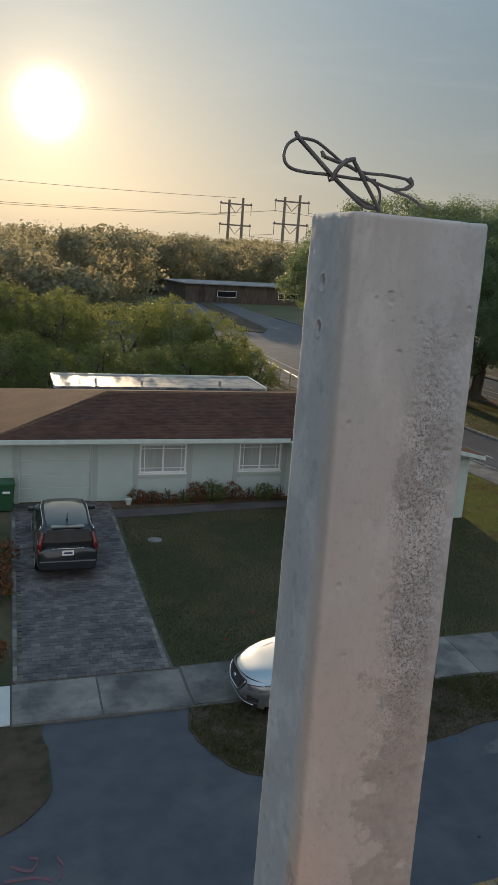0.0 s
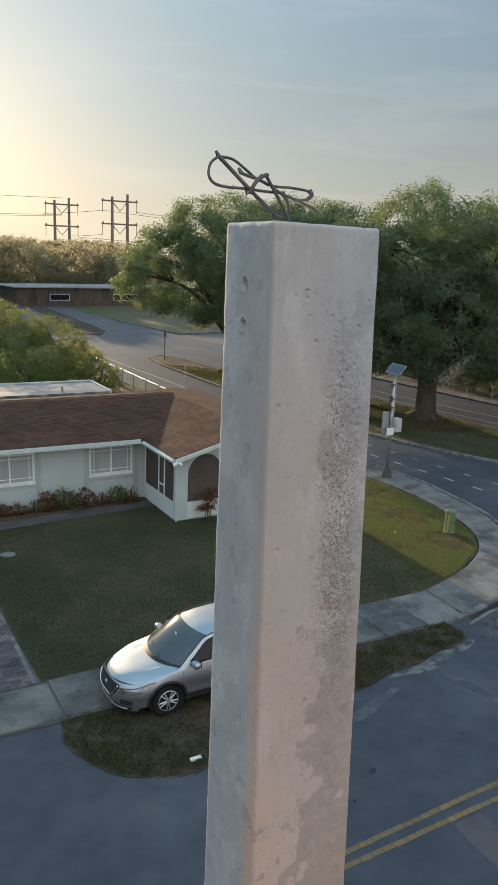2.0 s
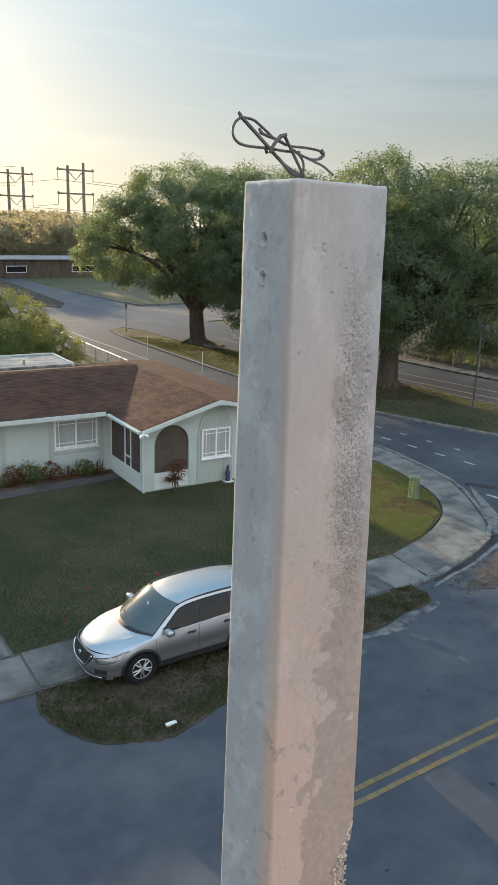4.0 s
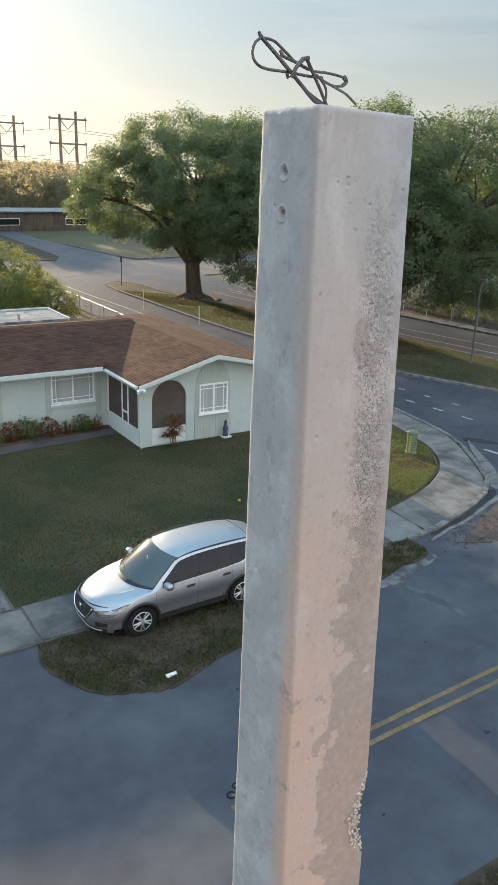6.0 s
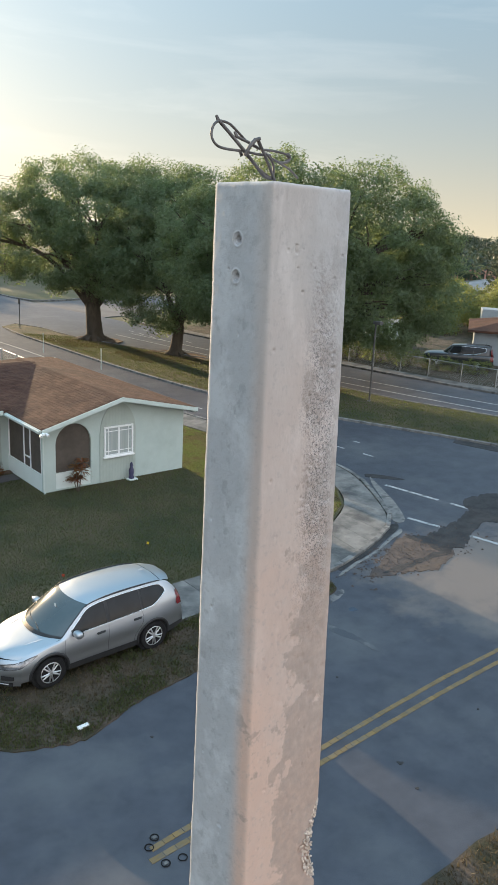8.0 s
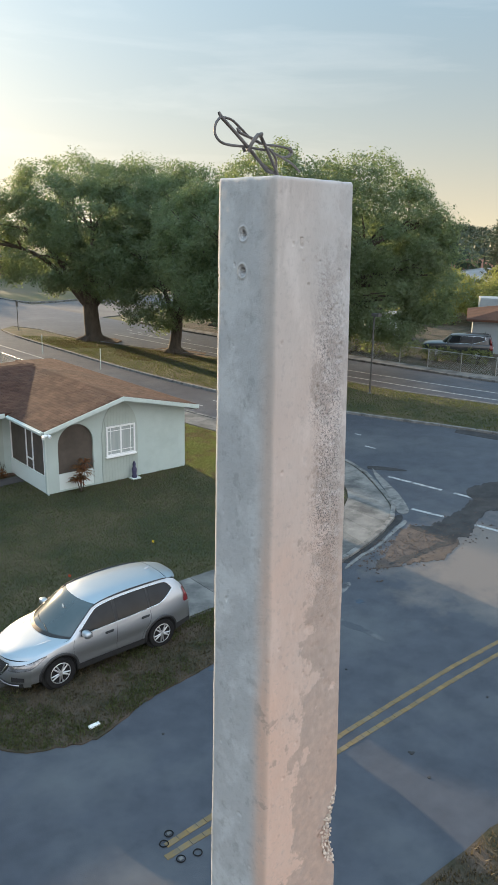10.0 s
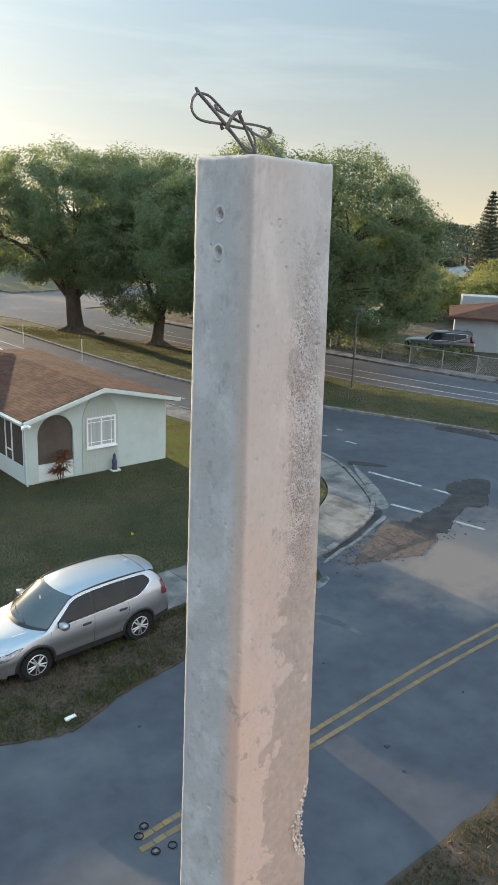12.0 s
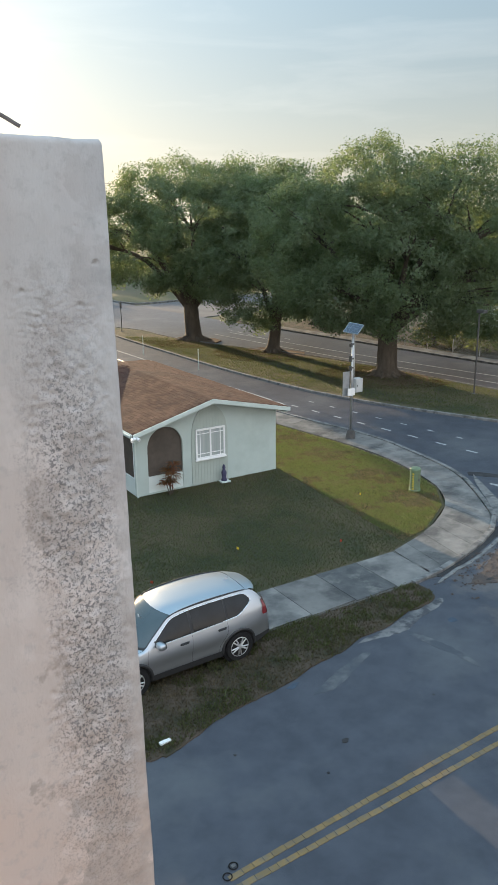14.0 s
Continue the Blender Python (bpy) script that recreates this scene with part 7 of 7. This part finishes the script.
for i, (x, y, r, h) in enumerate([(70, 52, 2.4, 4.2), (74, 55, 2.6, 4.6), (66.5, 49.5, 1.8, 3.4), (78, 54, 2.4, 4.4), (82, 62, 2.6, 4.8), (75.5, 48, 2.8, 5.2), (71.5, 47.2, 2.6, 4.4), (80.5, 50.5, 3.4, 6.4), (85.5, 49, 3.4, 6.2), (65, 53.5, 2.2, 4.0), (68.5, 45.9, 2.0, 3.4)]):
    tree("garden_tree", (x, y, 0), 0.12, h * 0.3, [(0, 0, h * 0.48, r, r, h * 0.48), (0.5 * r, -0.4 * r, h * 0.7, r * 0.6, r * 0.6, h * 0.28), (-0.6 * r, -0.3 * r, h * 0.4, r * 0.7, r * 0.7, h * 0.4)], "sunlit rounded garden tree across the avenue", seed=60 + i, material="leaf_bush", leaf_size=0.11, per_area=60, clump=0.45, group="far garden trees")
for i, (x, y, r, h) in enumerate([(46.0, 37.5, 0.9, 1.5), (46.6, 35.2, 0.8, 1.3), (45.4, 39.6, 1.0, 1.7), (45.0, 41.8, 1.1, 1.9), (48.1, 32.6, 0.7, 1.2), (47.6, 33.9, 0.6, 1.0), (44.6, 44.2, 1.2, 2.0)]):
    tree("shrub", (x, y, 0), 0.05, 0.3, [(0, 0, h * 0.42, r, r, h * 0.42), (0.3 * r, -0.8 * r, h * 0.5, r * 0.6, r * 0.6, h * 0.4), (-0.4 * r, 0.7 * r, h * 0.45, r * 0.6, r * 0.6, h * 0.5)], "straggly green shrub along the chain-link fence", seed=80 + i, material="leaf_bush", leaf_size=0.055, per_area=110, clump=0.22, group="fence shrubs", category="shrub")


def palm(x, y, h, label, seed, spread=2.4):
    r_ = np.random.default_rng(seed)
    t = thing("palm_tree", (x, y, 0), 0, label, "palm", "palms")
    part("trunk", tube(bmesh.new(), [(0, 0, -0.1), (0.1, 0, h * 0.5), (0, 0, h)], [0.2, 0.14, 0.12], 10), M["bark"], t)
    for i in range(18):
        a = i * 2.4
        e = r_.uniform(-0.2, 1.0)
        d = Vector((math.cos(a), math.sin(a), 0))
        ln = spread * r_.uniform(0.8, 1.1)
        spine = [Vector((0, 0, h)) + d * ln * k / 8 + Vector((0, 0, ln * (e * k / 8 - 0.9 * (k / 8) ** 2))) for k in range(9)]
        vs, fs = [], []
        for k in range(1, 9):
            for q in range(3):
                p = spine[k - 1].lerp(spine[k], q / 3)
                for s in (-1, 1):
                    sd = Vector((-d.y, d.x, 0)) * s
                    w = 0.55 * math.sin(math.pi * min(1, (k + 0.6) / 9.4)) + 0.1
                    i0 = len(vs)
                    vs += [tuple(p), tuple(p + d * 0.07), tuple(p + sd * w + d * 0.3 - Vector((0, 0, 0.22 * w)))]
                    fs.append((i0, i0 + 1, i0 + 2))
        soup("frond", vs, fs, M["leaf_bush"], t)


palm(57.9, 48.0, 13.6, "tall palm whose fronds rise above the tree crowns", 5)
palm(106, 72, 5.2, "palm between the far houses", 6, 2.8)
palm(99, 70, 4.6, "palm between the far houses", 7, 2.6)


def conifer(x, y, h, label, seed):
    """Tall pine with whorls of level, feathery branches."""
    r_ = np.random.default_rng(seed)
    t = thing("pine_tree", (x, y, 0), 0, label, "tree")
    part("trunk", tube(bmesh.new(), [(0, 0, -0.1), (0, 0, h * 0.6), (0, 0, h)], [0.28, 0.14, 0.03], 10), M["bark"], t, smooth=True)
    cs, bm = [], bmesh.new()
    for k in range(24):
        z = h * (0.16 + 0.82 * k / 23)
        reach = 0.25 + 2.5 * (1 - k / 23) ** 0.8
        for j in range(7):
            a = j * math.tau / 7 + k * 0.6 + r_.uniform(-0.2, 0.2)
            e = Vector((math.cos(a) * reach, math.sin(a) * reach, z + 0.22 * reach))
            tube(bm, [(0, 0, z), (e.x * 0.5, e.y * 0.5, z + 0.02 * reach), e], [0.05, 0.035, 0.012], 5)
            n_ = int(34 * reach) + 8
            f = r_.uniform(0.1, 1.05, n_)
            cs.append(np.stack([e.x * f, e.y * f, z + 0.22 * reach * f * f], axis=1) + r_.normal(size=(n_, 3)) * (0.13, 0.13, 0.1))
    part("branches", bm, M["bark"], t)
    c = np.concatenate(cs)
    leaves_mesh("needles", c, r_.normal(size=c.shape), np.full(len(c), 0.13), M["leaf_dusk"], t, r_, 0.3)


conifer(92.2, 59.8, 14.0, "tall dark pine with whorled branches among the far houses", 17)


# ---- garden and small things ----
def blades(name, area, count, h, w, material, seed, label, keep=None, z=0.0):
    """Grass blades over a polygon, one mesh."""
    r_ = np.random.default_rng(seed)
    poly = np.array(area)
    lo_, hi_ = poly.min(axis=0), poly.max(axis=0)
    p = r_.uniform(lo_, hi_, size=(count * 3, 2))
    inside = np.zeros(len(p), bool)
    for (x0, y0), (x1, y1) in zip(poly, np.roll(poly, -1, axis=0)):
        if y0 != y1:
            inside ^= ((y0 > p[:, 1]) != (y1 > p[:, 1])) & (p[:, 0] < (x1 - x0) * (p[:, 1] - y0) / (y1 - y0) + x0)
    p = p[inside]
    if keep is not None:
        p = p[keep(p)]
    p = p[:count]
    n_ = len(p)
    a = r_.uniform(0, math.tau, n_)
    hh = h * r_.uniform(0.4, 1.3, n_)
    d = np.stack([np.cos(a), np.sin(a)], axis=1) * w
    lean = r_.normal(size=(n_, 2)) * hh[:, None] * 0.5
    v = np.zeros((n_, 3, 3))
    v[:, 0, :2], v[:, 1, :2], v[:, 2, :2] = p - d, p + d, p + lean
    v[:, :2, 2], v[:, 2, 2] = z - 0.005, z + hh
    me = bpy.data.meshes.new(name)
    me.vertices.add(3 * n_)
    me.vertices.foreach_set("co", v.ravel())
    me.loops.add(3 * n_)
    me.loops.foreach_set("vertex_index", np.arange(3 * n_))
    me.polygons.add(n_)
    me.polygons.foreach_set("loop_start", np.arange(0, 3 * n_, 3))
    me.update(calc_edges=True)
    me.materials.append(M[material])
    return tagged(new(name, me), label, "grass", "", "stuff")


def clear_of_house(p):
    return ~((p[:, 0] < 11.0) & (p[:, 1] > 26.4 + 0.09 * (p[:, 0] - 3.67))) & ~((p[:, 0] > 10.95) & (p[:, 0] < 17.0) & (p[:, 1] > 25.08)) & (p[:, 0] > 3.85)


FRONT = [(3.8, 16.25), (11, 16.5), (15.5, 16.55), (17.6, 17.25), (19.5, 18.45), (20.6, 19.85), (21.15, 21.4), (21.5, 23.7), (21.45, 26.3), (20.8, 31.6), (17.5, 34), (17.0, 28.3), (3.8, 28.3)]
blades("lawn_grass", FRONT, 90000, 0.05, 0.012, "grass_blade", 1, "short green grass of the front lawn", clear_of_house)
blades("lawn_grass", FRONT, 26000, 0.045, 0.012, "dry_blade", 2, "dry straw-coloured blades in the front lawn", clear_of_house)


def patchy(p):
    """Uneven growth: tufts at three sizes."""
    x, y = p[:, 0], p[:, 1]
    return np.sin(x * 1.3 + 0.9 * y) * np.sin(y * 1.1 - 0.7 * x) + 0.7 * np.sin(x * 3.7 - 1.1 * y) * np.sin(y * 4.3 + 2.1 * x) + 0.5 * np.sin(x * 9.1 + 3.0 * y) * np.sin(y * 8.3 - 4.1 * x) + 0.35 * np.sin(x * 917.3)


# brighter blades paint sunlight into this corner of the lawn
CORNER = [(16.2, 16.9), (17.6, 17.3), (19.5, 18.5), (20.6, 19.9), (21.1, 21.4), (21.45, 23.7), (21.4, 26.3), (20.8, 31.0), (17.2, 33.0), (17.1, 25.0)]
blades("lawn_grass", CORNER, 70000, 0.06, 0.012, "sun_tinted_blade", 8, "grass of the lawn's corner with sunlight painted in as yellow-green", lambda p: patchy(p) > -0.25)
blades("lawn_grass", CORNER, 60000, 0.035, 0.014, "sun_tinted_straw", 9, "dry straw blades, paled for painted sunlight, in the lawn's corner", lambda p: patchy(p) < 0.35)
blades("verge_grass", VERGE_R, 14000, 0.045, 0.014, "dry_blade", 3, "dry grass on the verge")
blades("verge_grass", VERGE_R, 11000, 0.065, 0.014, "grass_blade", 4, "green grass tufts on the verge", lambda p: patchy(p) > 0.1)
blades("verge_grass", [(7, 5.7), (13, 5.7), (13, 2), (7, 2)], 8000, 0.09, 0.014, "dry_blade", 5, "dry grass across the street")
blades("median_grass", [(26.3, 63), (26.2, 45), (27, 36), (29, 29.5), (31, 23.6), (33, 18.5), (36.5, 10.5), (40.5, 13), (37, 24), (35.2, 31), (34.6, 40), (31.4, 51.5), (29.2, 60)], 40000, 0.07, 0.022, "grass_blade", 6, "grass of the median", None, 0.06)
blades("median_litter", [(26.6, 60), (26.8, 45), (29, 34), (31, 28), (35, 31), (34.4, 40), (31.4, 51.5), (29.2, 58)], 12000, 0.04, 0.05, "dry_blade", 7, "fallen brown leaves on the median", lambda p: np.minimum.reduce([np.hypot(p[:, 0] - a, p[:, 1] - b) for a, b in ((30.5, 57.7), (32.5, 48.7), (33.4, 37.1))]) < 4.5, 0.065)
for x, y, r in ((30.3, 57.2, 1.9), (32.2, 48.4, 1.9), (33.2, 36.8, 2.4)):
    structure(link("leaf_litter", slab(ragged([(x + r * math.cos(a) * random.uniform(0.8, 1.25), y + 1.4 * r * math.sin(a) * random.uniform(0.8, 1.2)) for a in [k * math.tau / 12 for k in range(12)]], 0.2, 3), 0.068, 0.1), M["mulch"]), "brown leaf litter round a tree foot", "leaf litter")

walk_ = structure(link("garden_path", slab([(3.7, 26.4), (10.95, 27.05), (10.95, 27.75), (3.7, 27.25)], 0.012, 0.2), M["paver"]), "grey-brown garden path along the planting bed", "path")
structure(link("planting_bed", slab(ragged([(3.4, 27.4), (5.5, 27.5), (8, 27.66), (10.9, 27.9), (10.95, 28.2), (7, 28.25), (3.4, 28.2)], 0.03), 0.03, 0.2), M["mulch"]), "mulched planting bed below the windows", "flower bed")
for i, (x, r, h, mt, lab) in enumerate([(4.75, 0.3, 0.5, "leaf_red", "small reddish croton bush"), (5.3, 0.3, 0.5, "leaf_red", "small reddish croton bush"), (5.95, 0.26, 0.45, "leaf_red", "small reddish croton bush"), (6.5, 0.22, 0.4, "leaf_bush", "small green bush"),
                                        (7.0, 0.34, 0.75, "leaf_red", "dark reddish croton bush"), (7.65, 0.42, 0.85, "leaf_bush", "rounded bright green bush"), (8.45, 0.28, 0.75, "leaf_red", "upright reddish bush"), (9.1, 0.22, 0.45, "leaf_red", "small reddish bush"), (9.75, 0.32, 0.65, "leaf_bush", "green bush"), (10.3, 0.2, 0.4, "leaf_red", "small reddish bush")]):
    tree("shrub", (x, 27.9, 0.02), 0.02, 0.15, [(0, 0, h * 0.5, r * 1.2, r, h * 0.5), (0.2, -0.05, h * 0.35, r * 0.8, r * 0.7, h * 0.35)], lab + " in the planting bed", seed=100 + i, material=mt, leaf_size=0.05, per_area=150, clump=0.12, group="bed shrubs", category="shrub")
for i, (x, y, r, h) in enumerate([(-0.2, 20.4, 0.45, 0.8), (0.0, 22.6, 0.4, 0.75), (-0.15, 21.4, 0.35, 0.6), (-0.2, 17.3, 0.3, 0.35)]):
    tree("shrub", (x, y, 0), 0.02, 0.2, [(0, 0, h * 0.55, r, r, h * 0.5)], "red and yellow croton beside the driveway", seed=120 + i, material="leaf_red", leaf_size=0.08, per_area=50, clump=0.16, group="driveway crotons", category="shrub")

pot = thing("plant_pot", (4.4, 27.75, 0.03), 0, "small pale flower pot at the end of the bed", "pot")
part("pot_body", lathe(bmesh.new(), [(0.09, 0), (0.13, 0.2), (0.14, 0.22), (0.12, 0.23)], 16), M["trim"], pot)

cord = thing("cordyline", (12.15, 24.72, 0), 0, "red-leaved cordyline on thin stems before the porch arch", "plant")
rr_ = np.random.default_rng(9)
for i in range(5):
    a = i * 1.3
    top_ = Vector((0.16 * math.cos(a), 0.12 * math.sin(a), rr_.uniform(0.4, 1.15)))
    part("stem", tube(bmesh.new(), [(0.04 * math.cos(a), 0.04 * math.sin(a), -0.02), top_], [0.02, 0.014], 6), M["bark"], cord)
    vs, fs = [], []
    for k in range(28):
        b_ = k * 2.4
        d = Vector((math.cos(b_), math.sin(b_), rr_.uniform(-0.1, 0.9))).normalized()
        sd = Vector((-d.y, d.x, 0)).normalized() * 0.035
        i0 = len(vs)
        p1 = top_ + d * 0.22
        p2 = top_ + d * 0.44 - Vector((0, 0, 0.16))
        vs += [tuple(top_), tuple(p1 + sd), tuple(p2), tuple(p1 - sd)]
        fs.append((i0, i0 + 1, i0 + 2, i0 + 3))
    soup("leaf_tuft", vs, fs, M["leaf_red"], cord)

slab_ = thing("stepping_stone", (14.5, 24.86, 0), 0, "white concrete slab under the garden statue", "slab")
part("stone", boxed(-0.19, 0.19, -0.14, 0.14, -0.02, 0.055, 0.015), M["stucco_white"], slab_)
statue = link("garden_statue", lathe(bmesh.new(), [(0.13, 0), (0.14, 0.06), (0.1, 0.14), (0.12, 0.3), (0.13, 0.42), (0.08, 0.52), (0.06, 0.56), (0.085, 0.64), (0.06, 0.74), (0.01, 0.82)], 18, (0, 0, 0)), M["purple"], smooth=True)
statue.matrix_basis = pose(14.48, 24.88, 0.055) @ Matrix.Scale(0.8, 4)
tagged(statue, "small dark purple garden statue on a white slab", "statue")

bin_ = thing("wheelie_bin", (0.02, 27.6, 0.0), 4, "dark green wheeled refuse bin by the garage", "bin")
bm = bmesh.new()
lowv = [bm.verts.new(p) for p in ((-0.22, -0.24, 0.06), (0.22, -0.24, 0.06), (0.22, 0.24, 0.06), (-0.22, 0.24, 0.06))]
upv = [bm.verts.new(p) for p in ((-0.3, -0.34, 1.02), (0.3, -0.34, 1.02), (0.3, 0.34, 1.02), (-0.3, 0.34, 1.02))]
bm.faces.new(lowv[::-1])
bm.faces.new(upv)
for i in range(4):
    bm.faces.new((lowv[i], lowv[(i + 1) % 4], upv[(i + 1) % 4], upv[i]))
part("bin_body", bm, M["bin_green"], bin_)
part("lid", boxed(-0.32, 0.32, -0.37, 0.36, 1.024, 1.1, 0.025), M["bin_green"], bin_)
part("handle", tube(bmesh.new(), [(-0.25, 0.38, 1.0), (0.25, 0.38, 1.0)], 0.018, 8), M["plastic_black"], bin_)
for s in (-1, 1):
    bin_wheel = part("wheel", lathe(bmesh.new(), [(0.12, -0.03), (0.12, 0.03)], 16, (0, 0, 0)), M["rubber"], bin_)
    bin_wheel.matrix_basis = pose(s * 0.26, 0.24, 0.12, 0, 90, 0)
part("label_plate", boxed(-0.12, 0.14, -0.33, -0.318, 0.72, 0.8), M["paper"], bin_)

for x, y, c in ((8.3, 18.2, "flag_red"), (14.3, 17.6, "flag_red"), (6.3, 18.2, "flag_red"), (11.4, 18.85, "flag_yellow"), (17.46, 20.5, "flag_yellow"), (18.95, 22.5, "flag_yellow"), (19.6, 19.0, "flag_red"), (5.2, 16.9, "flag_red")):
    t = thing("marker_flag", (x, y, 0), random.uniform(-40, 40), ("orange-red" if c == "flag_red" else "yellow") + " survey flag stuck in the lawn", "flag", "survey flags")
    part("stake", tube(bmesh.new(), [(0, 0, -0.02), (0.02, 0, 0.3)], 0.005, 6), M["wire"], t)
    part("cloth", slope((0.02, 0, 0.2), (0.09, 0.03, 0.17), (0.1, 0.02, 0.24), (0.02, 0, 0.28), 0.003), M[c], t)

lid = thing("valve_cover", (4.77, 24.15, 0), 10, "pale oval valve cover set in the lawn", "cover")
part("ring", lathe(bmesh.new(), [(0.24, -0.02), (0.24, 0.03), (0.2, 0.035)], 20), M["kerb"], lid)
part("lid", lathe(bmesh.new(), [(0.18, 0.0), (0.18, 0.04), (0.05, 0.05)], 20), M["pavement"], lid)
scrap = thing("paper_scrap", (5.85, 12.2, 0.0), 2, "crumpled white paper carton on the verge", "litter")
bm = boxed(-0.12, 0.12, -0.045, 0.045, 0.0, 0.045, 0.012)
for v in bm.verts:
    v.co += Vector((noise.noise(v.co * 30), noise.noise(v.co * 30 + Vector((5, 0, 0))), max(0, noise.noise(v.co * 22)))) * 0.012
part("carton", bm, M["paper"], scrap)

for i, (x, y) in enumerate(((5.46, 8.99), (5.28, 8.86), (5.32, 8.44), (5.6, 8.38))):
    t = thing("survey_ring", (x, y, -0.015), 0, "dark ring round a survey nail at the paint's end", "marker", "survey rings")
    part("ring", tube(bmesh.new(), [(0.07 * math.cos(a * math.tau / 20), 0.07 * math.sin(a * math.tau / 20), 0.004) for a in range(20)], 0.009, 6, closed=True), M["rubber"], t)
    if i % 2 == 0:
        part("tag", boxed(-0.035, 0.035, -0.03, 0.03, 0.0, 0.012, 0.004), M["kerb"], t)

for pts, w, c, lab in (([(0.2, 10.9), (0.5, 10.75), (0.62, 10.95), (0.5, 11.02)], 0.05, "spray_red", "faded red sprayed survey mark on the asphalt"), ([(0.9, 10.95), (1.0, 10.75), (0.92, 10.5)], 0.06, "spray_red", "faded red sprayed survey mark on the asphalt"),
                       ([(0.1, 10.62), (0.55, 10.6), (0.8, 10.5)], 0.05, "spray_red", "faded red sprayed survey mark on the asphalt"), ):
    ln = smooth_line([(*p, 0) for p in pts], 5)
    left = [(p.x + w * 0.5 * noise.noise(p * 9) + 0.0, p.y + w * 0.6) for p in ln]
    right = [(p.x, p.y - w * 0.6 - w * 0.4 * noise.noise(p * 11)) for p in ln]
    structure(link("spray_mark", slab(left + right[::-1], -0.013, 0.02), M[c]), lab, "road marking")
for i, (x, y, r) in enumerate(((10.19, 7.84, 0.1), (8.81, 10.42, 0.11), (9.9, 7.2, 0.06), (8.0, 9.9, 0.05), (11.3, 10.6, 0.05), (7.2, 7.3, 0.06), (12.9, 8.0, 0.05), (6.8, 11.2, 0.05))):
    structure(link("tar_spot", slab(ragged([(x + r * random.uniform(0.3, 0.9) * math.cos(a), y + r * random.uniform(0.2, 0.7) * math.sin(a)) for a in [k * math.tau / 9 for k in range(9)]], 0.03, 2), -0.014, 0.02), M["asphalt_patch"]), "small dark tar spot on the street", "stain")
# ---- driveway pavers ----
drive = structure(link("driveway", slab([(0.3, 16.1), (3.84, 16.1), (3.72, 20), (3.68, 28.2), (0.18, 28.2), (0.25, 20)], 0.008, 0.2), M["joint_sand"]), "weathered grey-brown paver driveway", "driveway")
ms = []
rnd = random.Random(3)
for i in range(72):
    y = 16.16 + i * 0.166
    for j in range(16):
        x = 0.36 + j * 0.213 + (0.1 if i % 2 else 0.0)
        if x < 3.62:
            ms.append(pose(x, y, 0.03 + rnd.uniform(-0.004, 0.004), rnd.uniform(-1, 1), rnd.uniform(-1, 1), rnd.uniform(-0.8, 0.8)))
pieces("paver", boxed(0, 0.203, 0, 0.156, -0.05, 0.0), ms, M["paver"], M["paver_joined"], drive, 290, "paver_field")
ms = [pose(3.64, 16.2 + i * 0.22, 0.034, 0, 0, 0) for i in range(54)] + [pose(0.24, 16.2 + i * 0.22, 0.034, 0, 0, 0) for i in range(54)]
pieces("edge_paver", boxed(0, 0.1, 0, 0.21, -0.05, 0.0), ms, M["pavement"], M["pavement"], drive, 120)
